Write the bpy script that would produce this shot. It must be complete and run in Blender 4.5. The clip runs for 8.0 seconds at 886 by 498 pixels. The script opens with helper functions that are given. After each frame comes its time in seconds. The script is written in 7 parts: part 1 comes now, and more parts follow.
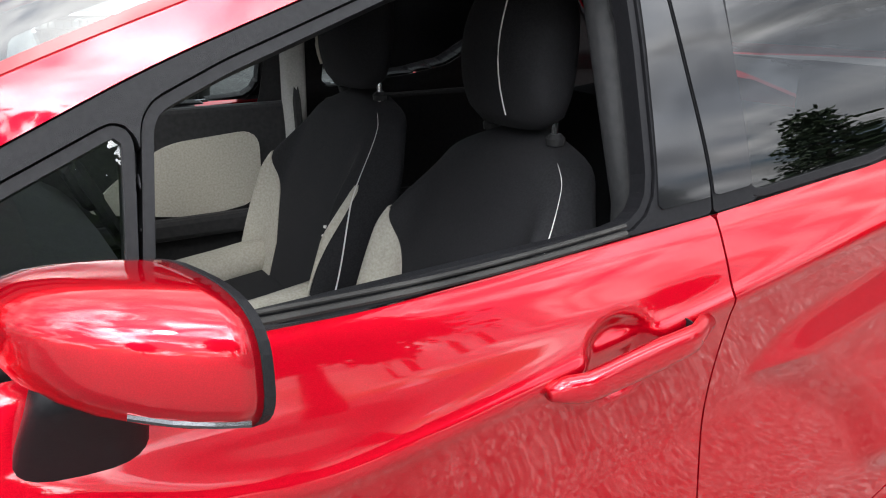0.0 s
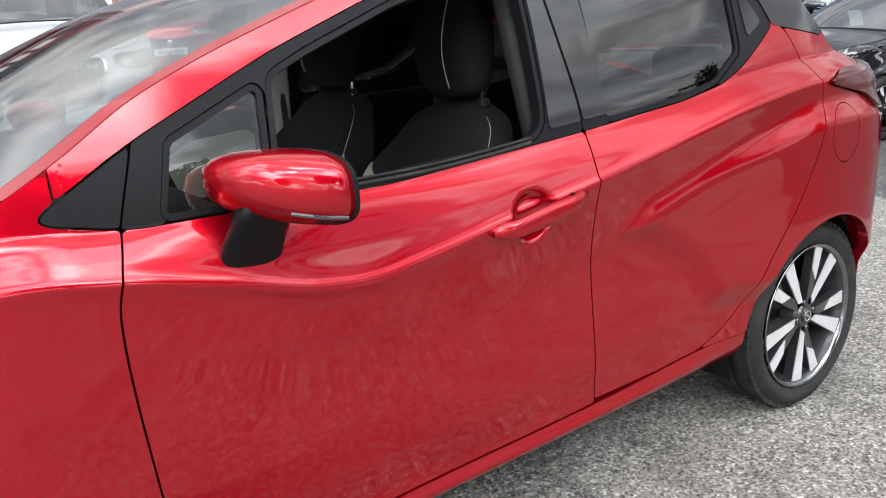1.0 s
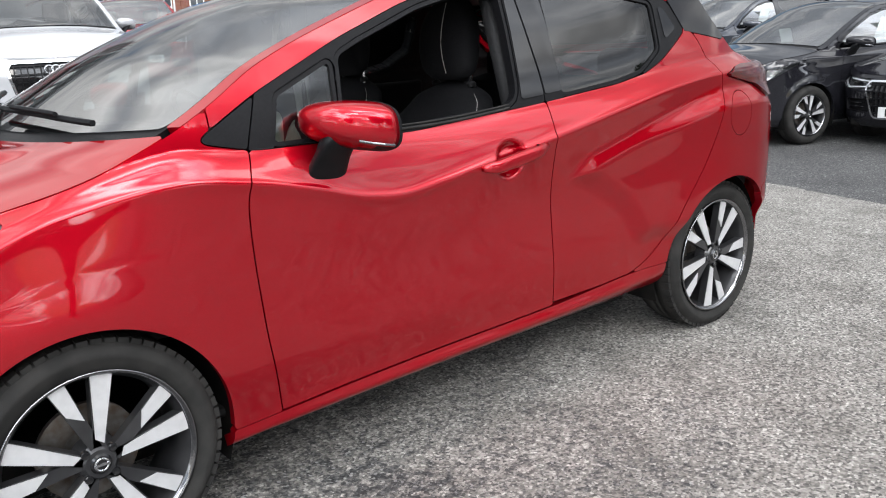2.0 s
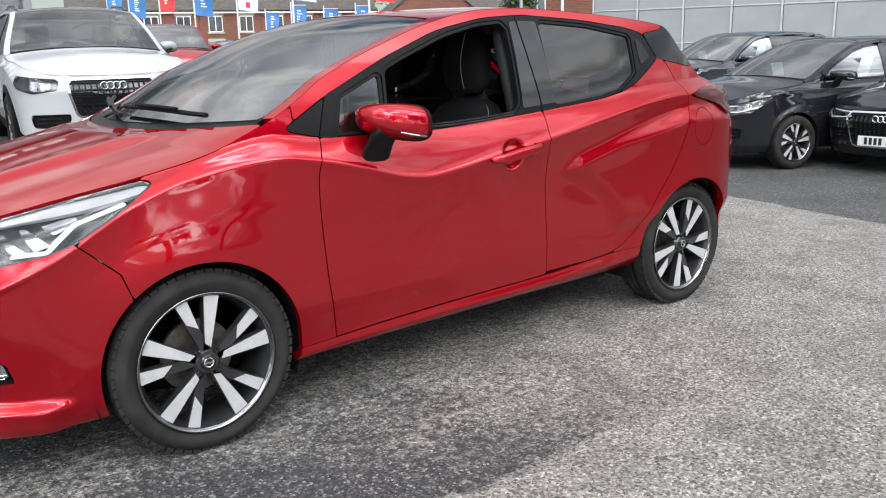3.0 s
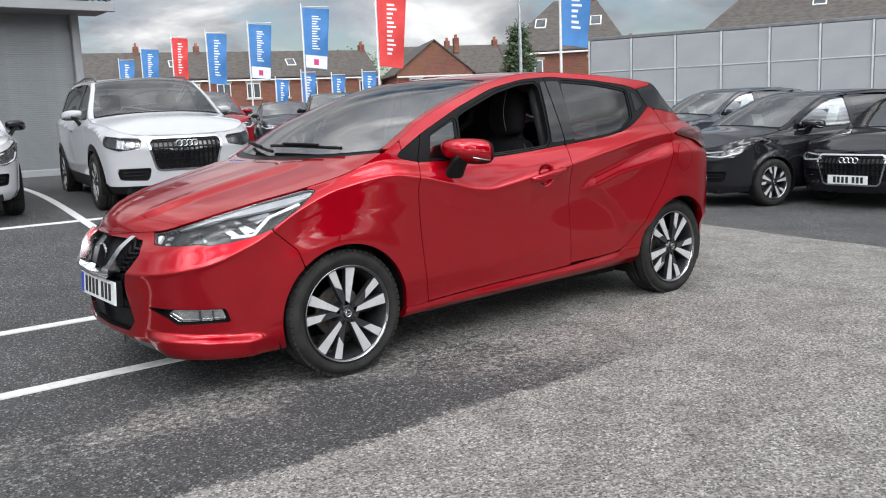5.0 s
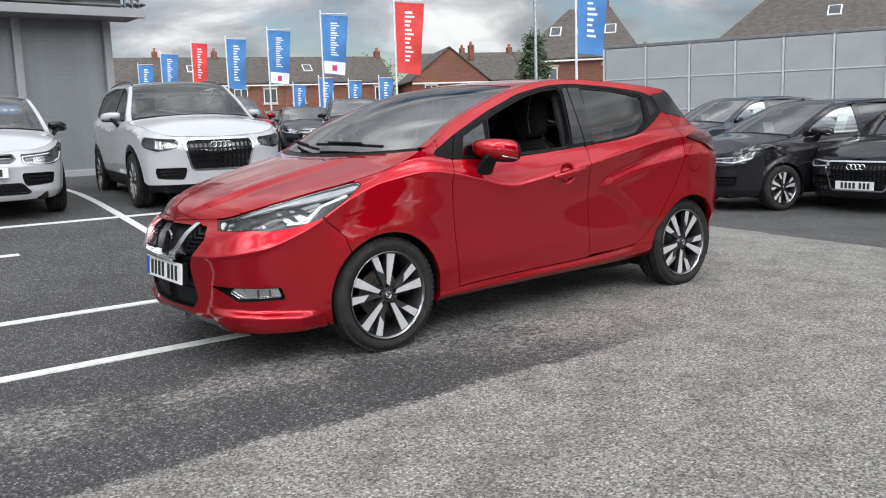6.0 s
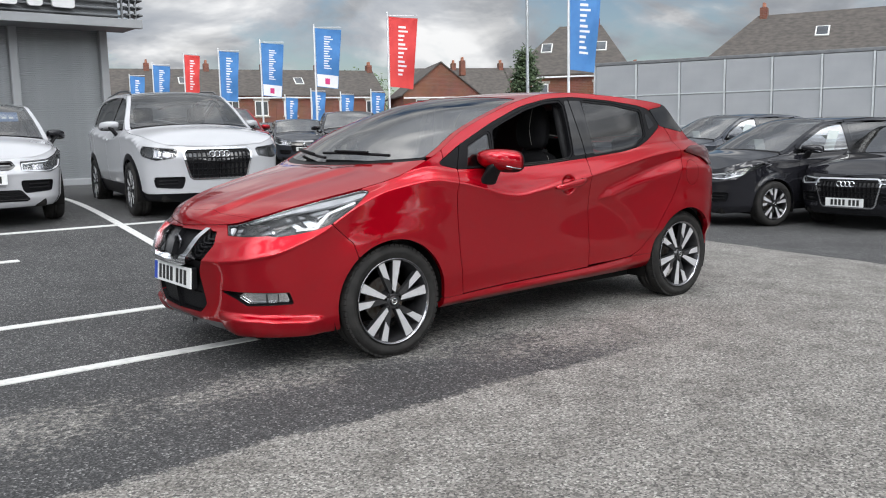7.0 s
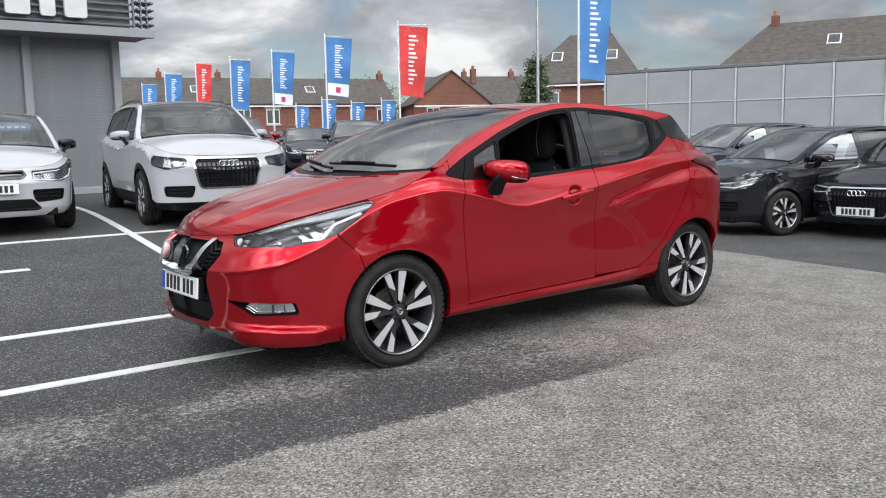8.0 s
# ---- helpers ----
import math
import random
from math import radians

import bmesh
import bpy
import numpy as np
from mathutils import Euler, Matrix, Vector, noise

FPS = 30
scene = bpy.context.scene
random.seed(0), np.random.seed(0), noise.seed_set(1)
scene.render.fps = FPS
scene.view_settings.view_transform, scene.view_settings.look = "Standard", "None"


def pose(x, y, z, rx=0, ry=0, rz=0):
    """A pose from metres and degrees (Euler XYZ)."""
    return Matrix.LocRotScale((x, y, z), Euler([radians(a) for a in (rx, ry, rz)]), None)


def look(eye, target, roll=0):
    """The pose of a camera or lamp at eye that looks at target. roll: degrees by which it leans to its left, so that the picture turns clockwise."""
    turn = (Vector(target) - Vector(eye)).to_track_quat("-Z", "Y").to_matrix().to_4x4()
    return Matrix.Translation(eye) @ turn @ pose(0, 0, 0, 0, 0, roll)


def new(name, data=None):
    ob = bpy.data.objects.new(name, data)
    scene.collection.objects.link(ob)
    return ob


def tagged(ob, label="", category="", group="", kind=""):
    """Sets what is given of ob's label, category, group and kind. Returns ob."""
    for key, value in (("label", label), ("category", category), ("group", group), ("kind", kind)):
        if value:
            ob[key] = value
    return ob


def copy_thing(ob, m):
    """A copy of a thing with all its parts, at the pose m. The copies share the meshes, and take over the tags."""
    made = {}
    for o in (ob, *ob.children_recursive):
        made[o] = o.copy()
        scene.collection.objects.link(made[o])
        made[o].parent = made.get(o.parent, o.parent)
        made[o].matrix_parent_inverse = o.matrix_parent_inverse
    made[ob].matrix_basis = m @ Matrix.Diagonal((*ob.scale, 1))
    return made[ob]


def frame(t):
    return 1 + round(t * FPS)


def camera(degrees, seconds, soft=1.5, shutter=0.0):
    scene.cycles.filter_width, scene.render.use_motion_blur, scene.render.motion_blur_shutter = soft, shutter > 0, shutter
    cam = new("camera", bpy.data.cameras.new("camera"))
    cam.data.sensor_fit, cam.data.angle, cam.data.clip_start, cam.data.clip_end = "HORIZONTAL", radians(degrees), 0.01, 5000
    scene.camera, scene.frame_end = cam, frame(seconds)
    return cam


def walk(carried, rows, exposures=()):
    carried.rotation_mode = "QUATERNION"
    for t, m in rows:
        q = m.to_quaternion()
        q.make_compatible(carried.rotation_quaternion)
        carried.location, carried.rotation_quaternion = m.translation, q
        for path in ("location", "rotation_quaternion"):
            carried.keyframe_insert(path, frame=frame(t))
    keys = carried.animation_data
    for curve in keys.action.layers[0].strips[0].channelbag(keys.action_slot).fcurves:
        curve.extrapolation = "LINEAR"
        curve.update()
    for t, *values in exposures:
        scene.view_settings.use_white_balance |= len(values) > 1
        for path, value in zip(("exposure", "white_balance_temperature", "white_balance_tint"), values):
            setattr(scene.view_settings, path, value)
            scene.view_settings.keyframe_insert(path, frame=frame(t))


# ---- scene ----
cam = camera(54.9, 8.0, soft=1.1)
PATH = [
    (0, (0.596, -1.612, 1.342), (1.58, 0.02, 0.738), 0.1),
    (0.5, (0.371, -1.896, 1.314), (1.454, -0.307, 0.768), -0.5),
    (1, (0.095, -2.214, 1.321), (1.219, -0.653, 0.776), -3.3),
    (1.5, (-0.217, -2.484, 1.309), (0.972, -0.97, 0.768), -3.4),
    (3, (-1.022, -3.358, 1.279), (0.184, -1.828, 0.826), -1.3),
    (3.5, (-1.283, -3.609, 1.277), (-0.063, -2.076, 0.874), -1.3),
    (4, (-1.535, -3.868, 1.273), (-0.318, -2.321, 0.919), -2.4),
    (4.5, (-1.851, -4.046, 1.254), (-0.619, -2.504, 0.929), -2.5),
    (6, (-2.475, -4.527, 1.214), (-1.271, -2.958, 0.916), -1.9),
    (6.5, (-2.597, -4.542, 1.209), (-1.368, -2.992, 0.916), -1.3),
    (7, (-2.601, -4.542, 1.191), (-1.372, -2.986, 0.926), -1.2),
    (7.5, (-2.587, -4.545, 1.2), (-1.368, -2.979, 0.949), -1.2),
    (8, (-2.582, -4.561, 1.205), (-1.371, -2.988, 0.959), -1.2),
]
walk(cam, [(t, look(eye, target, roll)) for t, eye, target, roll in PATH], [(0, 0.48), (0.5, 0.04), (1, -0.18), (1.5, -0.28), (3, -0.45), (4, -0.58), (6, -0.76), (8, -0.80)])


# ---- sky and sun ----
SUN_ELEVATION, SUN_TURN = radians(40), radians(203)
world = bpy.data.worlds.new("sky")
scene.world = world
world.use_nodes = True
wn, wl = world.node_tree.nodes, world.node_tree.links
wn.clear()


def wnode(kind, **values):
    n = wn.new(kind)
    for k, v in values.items():
        n.inputs[k].default_value = v
    return n


w_out = wn.new("ShaderNodeOutputWorld")
w_sky = wn.new("ShaderNodeTexSky")
w_sky.sky_type, w_sky.sun_disc = "NISHITA", False
w_sky.sun_elevation, w_sky.sun_rotation = SUN_ELEVATION, SUN_TURN
w_sky_bg = wnode("ShaderNodeBackground", Strength=0.13)
wl.new(w_sky.outputs[0], w_sky_bg.inputs["Color"])
# clouds: a flat layer seen in perspective, so that they crowd towards the horizon
w_co = wn.new("ShaderNodeTexCoord")
w_sep = wn.new("ShaderNodeSeparateXYZ")
wl.new(w_co.outputs["Generated"], w_sep.inputs[0])
w_lift = wn.new("ShaderNodeMath")
w_lift.operation = "ADD"
w_lift.inputs[1].default_value = 0.38
w_abs = wn.new("ShaderNodeMath")
w_abs.operation = "ABSOLUTE"
wl.new(w_sep.outputs["Z"], w_abs.inputs[0])
wl.new(w_abs.outputs[0], w_lift.inputs[0])
w_div = wn.new("ShaderNodeVectorMath")
w_div.operation = "DIVIDE"
w_com = wn.new("ShaderNodeCombineXYZ")
for i in range(3):
    wl.new(w_lift.outputs[0], w_com.inputs[i])
wl.new(w_co.outputs["Generated"], w_div.inputs[0])
wl.new(w_com.outputs[0], w_div.inputs[1])
w_big = wnode("ShaderNodeTexNoise", Scale=2.1, Detail=7.0, Roughness=0.55, Distortion=0.3)
wl.new(w_div.outputs[0], w_big.inputs["Vector"])
w_cover = wn.new("ShaderNodeValToRGB")
w_cover.color_ramp.elements[0].position, w_cover.color_ramp.elements[1].position = 0.46, 0.56
w_thick = wn.new("ShaderNodeMath")
w_thick.operation = "MULTIPLY_ADD"
w_thick.inputs[1].default_value = 0.30
wl.new(w_abs.outputs[0], w_thick.inputs[0])
wl.new(w_big.outputs["Fac"], w_thick.inputs[2])
wl.new(w_thick.outputs[0], w_cover.inputs[0])
w_fine = wnode("ShaderNodeTexNoise", Scale=3.0, Detail=8.0, Roughness=0.55, Distortion=0.25)
wl.new(w_div.outputs[0], w_fine.inputs["Vector"])
w_tone = wn.new("ShaderNodeValToRGB")
ramp = w_tone.color_ramp
ramp.elements[0].position, ramp.elements[0].color = 0.36, (0.60, 0.65, 0.73, 1)
ramp.elements[1].position, ramp.elements[1].color = 0.62, (1.50, 1.51, 1.52, 1)
mid = ramp.elements.new(0.5)
mid.color = (0.86, 0.895, 0.95, 1)
wl.new(w_fine.outputs["Fac"], w_tone.inputs[0])
w_cloud_bg = wnode("ShaderNodeBackground", Strength=0.95)
wl.new(w_tone.outputs[0], w_cloud_bg.inputs["Color"])
# clouds are brighter around the hidden sun
w_dot = wn.new("ShaderNodeVectorMath")
w_dot.operation = "DOT_PRODUCT"
w_dot.inputs[1].default_value = Vector((-6, -14, 13)).normalized()
wl.new(w_co.outputs["Generated"], w_dot.inputs[0])
w_pow = wn.new("ShaderNodeMath")
w_pow.operation = "POWER"
w_pow.inputs[1].default_value = 3.0
w_pos = wn.new("ShaderNodeMath")
w_pos.operation = "MAXIMUM"
w_pos.inputs[1].default_value = 0.0
wl.new(w_dot.outputs["Value"], w_pos.inputs[0])
wl.new(w_pos.outputs[0], w_pow.inputs[0])
w_gain = wn.new("ShaderNodeMath")
w_gain.operation = "MULTIPLY_ADD"
w_gain.inputs[1].default_value, w_gain.inputs[2].default_value = 6.2, 0.0
# with thin, dazzling gaps between thick grey banks
w_gaps = wnode("ShaderNodeTexNoise", Scale=2.0, Detail=6.0, Roughness=0.55, Distortion=0.8)
wl.new(w_div.outputs[0], w_gaps.inputs["Vector"])
w_thin = wn.new("ShaderNodeMapRange")
w_thin.interpolation_type = "SMOOTHSTEP"
for k, v in (("From Min", 0.43), ("From Max", 0.60), ("To Min", 0.10), ("To Max", 2.6)):
    w_thin.inputs[k].default_value = v
wl.new(w_gaps.outputs["Fac"], w_thin.inputs["Value"])
w_glow = wn.new("ShaderNodeMath")
w_glow.operation = "MULTIPLY"
wl.new(w_pow.outputs[0], w_glow.inputs[0])
wl.new(w_thin.outputs[0], w_glow.inputs[1])
wl.new(w_glow.outputs[0], w_gain.inputs[0])
# and an overcast sky is brighter overhead than at the horizon
w_high = wn.new("ShaderNodeMath")
w_high.operation = "MULTIPLY_ADD"
w_high.inputs[1].default_value, w_high.inputs[2].default_value = 1.15, 0.76
wl.new(w_abs.outputs[0], w_high.inputs[0])
w_bank = wn.new("ShaderNodeMath")
w_bank.operation = "MULTIPLY_ADD"
w_bank.inputs[1].default_value, w_bank.inputs[2].default_value = 0.14, 0.87
wl.new(w_thin.outputs[0], w_bank.inputs[0])
w_base = wn.new("ShaderNodeMath")
w_base.operation = "MULTIPLY"
wl.new(w_high.outputs[0], w_base.inputs[0])
wl.new(w_bank.outputs[0], w_base.inputs[1])
wl.new(w_base.outputs[0], w_gain.inputs[2])
wl.new(w_gain.outputs[0], w_cloud_bg.inputs["Strength"])
w_mix = wn.new("ShaderNodeMixShader")
wl.new(w_cover.outputs[0], w_mix.inputs[0])
wl.new(w_sky_bg.outputs[0], w_mix.inputs[1])
wl.new(w_cloud_bg.outputs[0], w_mix.inputs[2])
wl.new(w_mix.outputs[0], w_out.inputs[0])

sun = new("sun", bpy.data.lights.new("sun", "SUN"))
sun.data.energy, sun.data.angle, sun.data.color = 0.5, radians(10), (1.0, 0.96, 0.9)
sun.matrix_world = look((-6, -14, 13), (0, 0, 0))


# ---- materials ----
def material(name, color, rough=0.5, metal=0.0, coat=0.0, color2=None, scale=20.0, bump=0.0, bump_scale=200.0, spec=0.5, detail=4.0, low=0.35, high=0.65,
             stretch=(1, 1, 1), rough_var=0.0):
    """A principled surface with colour variation between color and color2, and fine relief."""
    m = bpy.data.materials.new(name)
    m.use_nodes = True
    nt = m.node_tree
    b = nt.nodes["Principled BSDF"]
    b.inputs["Base Color"].default_value = (*color, 1)
    b.inputs["Roughness"].default_value, b.inputs["Metallic"].default_value = rough, metal
    b.inputs["Coat Weight"].default_value, b.inputs["Coat Roughness"].default_value = coat, 0.03
    b.inputs["Specular IOR Level"].default_value = spec
    co = nt.nodes.new("ShaderNodeTexCoord")
    mp = nt.nodes.new("ShaderNodeMapping")
    mp.inputs["Scale"].default_value = stretch
    nt.links.new(co.outputs["Object"], mp.inputs["Vector"])
    if color2:
        n = nt.nodes.new("ShaderNodeTexNoise")
        n.inputs["Scale"].default_value, n.inputs["Detail"].default_value = scale, detail
        nt.links.new(mp.outputs[0], n.inputs["Vector"])
        r = nt.nodes.new("ShaderNodeValToRGB")
        r.color_ramp.elements[0].position, r.color_ramp.elements[0].color = low, (*color, 1)
        r.color_ramp.elements[1].position, r.color_ramp.elements[1].color = high, (*color2, 1)
        nt.links.new(n.outputs["Fac"], r.inputs[0])
        nt.links.new(r.outputs[0], b.inputs["Base Color"])
        if rough_var:
            mr = nt.nodes.new("ShaderNodeMapRange")
            mr.inputs["To Min"].default_value, mr.inputs["To Max"].default_value = rough - rough_var, rough + rough_var
            nt.links.new(n.outputs["Fac"], mr.inputs["Value"])
            nt.links.new(mr.outputs[0], b.inputs["Roughness"])
    if bump:
        n = nt.nodes.new("ShaderNodeTexNoise")
        n.inputs["Scale"].default_value, n.inputs["Detail"].default_value = bump_scale, 3
        nt.links.new(mp.outputs[0], n.inputs["Vector"])
        bp = nt.nodes.new("ShaderNodeBump")
        bp.inputs["Strength"].default_value, bp.inputs["Distance"].default_value = bump, 0.005
        nt.links.new(n.outputs["Fac"], bp.inputs["Height"])
        nt.links.new(bp.outputs[0], b.inputs["Normal"])
    return m


def glass(name, tint, rough=0.0, mix=0.5, spec=0.5):
    """Thin glazing: a clear, tinted pass-through with a mirror gloss that grows at grazing angles."""
    m = bpy.data.materials.new(name)
    m.use_nodes = True
    nt = m.node_tree
    nt.nodes.clear()
    out = nt.nodes.new("ShaderNodeOutputMaterial")
    clear = nt.nodes.new("ShaderNodeBsdfTransparent")
    clear.inputs[0].default_value = (*tint, 1)
    gloss = nt.nodes.new("ShaderNodeBsdfGlossy")
    gloss.inputs["Roughness"].default_value = rough
    fr = nt.nodes.new("ShaderNodeFresnel")
    fr.inputs[0].default_value = 1.5 + mix
    mx = nt.nodes.new("ShaderNodeMixShader")
    nt.links.new(fr.outputs[0], mx.inputs[0])
    nt.links.new(clear.outputs[0], mx.inputs[1])
    nt.links.new(gloss.outputs[0], mx.inputs[2])
    nt.links.new(mx.outputs[0], out.inputs[0])
    return m


def car_paint(name, color, flake, metal, rough=0.32, coat=1.52):
    """Metallic paint under clear coat: fine flake sparkle in the base coat."""
    m = bpy.data.materials.new(name)
    m.use_nodes = True
    nt = m.node_tree
    b = nt.nodes["Principled BSDF"]
    b.inputs["Roughness"].default_value, b.inputs["Metallic"].default_value = rough, metal
    b.inputs["Coat Weight"].default_value, b.inputs["Coat Roughness"].default_value = 1.0, 0.03
    b.inputs["Coat IOR"].default_value = coat
    b.inputs["Specular IOR Level"].default_value = 0.0
    b.inputs["Specular Tint"].default_value = (*flake, 1)
    co = nt.nodes.new("ShaderNodeTexCoord")
    fl = nt.nodes.new("ShaderNodeTexNoise")
    fl.inputs["Scale"].default_value, fl.inputs["Detail"].default_value = 900, 1
    nt.links.new(co.outputs["Object"], fl.inputs["Vector"])
    r = nt.nodes.new("ShaderNodeValToRGB")
    r.color_ramp.elements[0].position, r.color_ramp.elements[0].color = 0.35, (*color, 1)
    r.color_ramp.elements[1].position, r.color_ramp.elements[1].color = 0.75, (*flake, 1)
    nt.links.new(fl.outputs["Fac"], r.inputs[0])
    nt.links.new(r.outputs[0], b.inputs["Base Color"])
    return m


RED = car_paint("red_paint", (0.36, 0.0011, 0.0090), (0.50, 0.0024, 0.0145), 0.74, 0.30)
WHITE_PAINT = car_paint("white_paint", (0.40, 0.405, 0.42), (0.43, 0.435, 0.45), 0.0)
BLACK_PAINT = car_paint("black_paint", (0.008, 0.008, 0.010), (0.02, 0.02, 0.025), 0.2, coat=1.52)
GREY_PAINT = car_paint("dark_grey_paint", (0.03, 0.035, 0.045), (0.06, 0.065, 0.08), 0.5, coat=1.65)
BLACK_TRIM = material("black_trim", (0.005, 0.005, 0.006), 0.45, spec=0.15, color2=(0.008, 0.008, 0.009), scale=160, bump=0.15, bump_scale=900)
GLOSS_BLACK = material("gloss_black", (0.006, 0.006, 0.007), 0.08, coat=0.35, spec=0.4, color2=(0.010, 0.010, 0.011), scale=5)
BLACK_RUBBER = material("black_rubber", (0.016, 0.0155, 0.015), 0.8, spec=0.2, color2=(0.028, 0.027, 0.0255), scale=14, bump=0.25, bump_scale=350, rough_var=0.1)
UNDER = material("underbody", (0.006, 0.006, 0.006), 0.9, spec=0.1, color2=(0.014, 0.013, 0.012), scale=8)
CHROME = material("chrome", (0.78, 0.79, 0.81), 0.18, metal=1.0, color2=(0.68, 0.69, 0.71), scale=6)
ALLOY = material("machined_alloy", (0.66, 0.66, 0.67), 0.34, metal=0.45, color2=(0.60, 0.60, 0.61), scale=40)
ALLOY_DARK = material("dark_alloy", (0.022, 0.022, 0.024), 0.3, metal=0.3, coat=0.4, color2=(0.04, 0.04, 0.042), scale=12)
BRAKE = material("brake_steel", (0.25, 0.24, 0.23), 0.4, metal=0.8, color2=(0.16, 0.12, 0.09), scale=30)
CLEAR_GLASS = glass("clear_glass", (0.50, 0.56, 0.55), mix=0.4)
PARKED_GLASS = glass("parked_car_glass", (0.50, 0.55, 0.55), mix=0.7)
SCREEN_GLASS = glass("windscreen_glass", (0.58, 0.64, 0.63), mix=2.9)
PRIVACY_GLASS = glass("privacy_glass", (0.12, 0.13, 0.14), mix=0.3)
LENS = glass("lamp_lens", (0.95, 0.96, 0.97), mix=0.05)
FOG_CHROME = material("fog_reflector", (0.90, 0.90, 0.90), 0.18, metal=0.95, color2=(0.75, 0.75, 0.75), scale=60)
DARK_CHROME = material("dark_chrome", (0.20, 0.20, 0.21), 0.15, metal=1.0, color2=(0.28, 0.28, 0.29), scale=9)
LAMP_DARK = material("lamp_housing", (0.05, 0.052, 0.055), 0.25, metal=0.5, color2=(0.085, 0.088, 0.092), scale=25)
LAMP_BAND = material("lamp_top_band", (0.58, 0.59, 0.61), 0.28, metal=0.3, color2=(0.46, 0.47, 0.49), scale=14)
REFLECTOR = material("lamp_reflector", (0.80, 0.81, 0.83), 0.12, metal=1.0, color2=(0.70, 0.71, 0.73), scale=9)
WHITE_STRIP = material("white_lamp_strip", (0.85, 0.86, 0.88), 0.25, color2=(0.78, 0.79, 0.81), scale=30)
TAIL_RED = material("tail_lamp_red", (0.07, 0.001, 0.002), 0.12, coat=0.1, color2=(0.04, 0.001, 0.002), scale=20)
SKID = material("grey_plastic", (0.10, 0.10, 0.105), 0.45, color2=(0.14, 0.14, 0.145), scale=30)
SEAT_BLACK = material("black_seat_cloth", (0.010, 0.010, 0.0115), 0.8, spec=0.2, color2=(0.017, 0.017, 0.019), scale=260, bump=0.35, bump_scale=700)
SEAT_BEIGE = material("beige_seat_cloth", (0.33, 0.315, 0.265), 0.85, color2=(0.42, 0.40, 0.345), scale=180, bump=0.4, bump_scale=500)
STITCH = material("white_thread", (0.62, 0.61, 0.58), 0.8, color2=(0.5, 0.5, 0.48), scale=300)
CABIN_BLACK = material("cabin_plastic", (0.014, 0.014, 0.015), 0.55, spec=0.25, color2=(0.022, 0.022, 0.023), scale=80, bump=0.2, bump_scale=900)
HEADLINER = material("headliner_cloth", (0.30, 0.30, 0.29), 0.95, color2=(0.36, 0.36, 0.34), scale=200)
PLATE_WHITE = material("white_plate", (0.74, 0.75, 0.74), 0.3, color2=(0.66, 0.67, 0.66), scale=15)
PLATE_BLUE = material("blue_plate_band", (0.01, 0.05, 0.35), 0.35, color2=(0.015, 0.06, 0.4), scale=20)
INK = material("black_ink", (0.01, 0.01, 0.011), 0.5, color2=(0.016, 0.016, 0.016), scale=40)
PAPER = material("paper_sheet", (0.74, 0.82, 0.80), 0.7, color2=(0.80, 0.86, 0.84), scale=12)
BLUE = material("blue_banner", (0.045, 0.165, 0.40), 0.7, color2=(0.055, 0.195, 0.45), scale=3)



# ---- tools for shapes ----
def part(name, bm, mat, parent=None, label="", smooth=False):
    """Link a bmesh as one mesh object, under a thing or a part."""
    me = bpy.data.meshes.new(name)
    bm.normal_update()
    bm.to_mesh(me)
    bm.free()
    if mat:
        me.materials.append(mat)
    if smooth:
        me.shade_smooth()
    ob = new(name, me)
    ob.parent = parent
    ob.visible_shadow = mat.name not in ("clear_glass", "windscreen_glass", "parked_car_glass", "privacy_glass", "lamp_lens")
    if label:
        tagged(ob, label)
    return ob


def thing(name, label, category, m=None, group="", kind=""):
    """An empty at the base of a thing that parents its parts."""
    ob = new(name)
    ob.empty_display_size = 0.2
    if m is not None:
        ob.matrix_world = m
    return tagged(ob, label, category, group, kind)


def box(bm, x0, x1, y0, y1, z0, z1, bevel=0.0, m=None):
    """A box between those planes, bevelled, moved by m."""
    r = bmesh.ops.create_cube(bm, size=1.0, matrix=Matrix.Translation(((x0 + x1) / 2, (y0 + y1) / 2, (z0 + z1) / 2)) @ Matrix.Diagonal((x1 - x0, y1 - y0, z1 - z0, 1)))
    vs = r["verts"]
    if bevel:
        es = list({e for v in vs for e in v.link_edges})
        g = bmesh.ops.bevel(bm, geom=es, offset=bevel, segments=2, affect="EDGES", profile=0.5)
        vs = list({v for f in g["faces"] for v in f.verts} | {v for v in vs if v.is_valid})
    if m is not None:
        bmesh.ops.transform(bm, matrix=m, verts=vs)
    return vs


def boxed(name, x0, x1, y0, y1, z0, z1, mat, parent=None, label="", bevel=0.0, m=None):
    bm = bmesh.new()
    box(bm, x0, x1, y0, y1, z0, z1, bevel, m)
    return part(name, bm, mat, parent, label)


def lathe(bm, profile, steps=48, axis="y", m=None):
    """Turn a profile of (radius, along) about the axis."""
    rings = []
    for k in range(steps):
        a = 2 * math.pi * k / steps
        ring = []
        for r, h in profile:
            p = {"y": (r * math.cos(a), h, r * math.sin(a)), "z": (r * math.cos(a), r * math.sin(a), h), "x": (h, r * math.cos(a), r * math.sin(a))}[axis]
            v = Vector(p)
            ring.append(bm.verts.new(m @ v if m is not None else v))
        rings.append(ring)
    for k in range(steps):
        a, b = rings[k], rings[(k + 1) % steps]
        for i in range(len(profile) - 1):
            bm.faces.new((a[i], a[i + 1], b[i + 1], b[i]))
    bmesh.ops.recalc_face_normals(bm, faces=bm.faces[:])


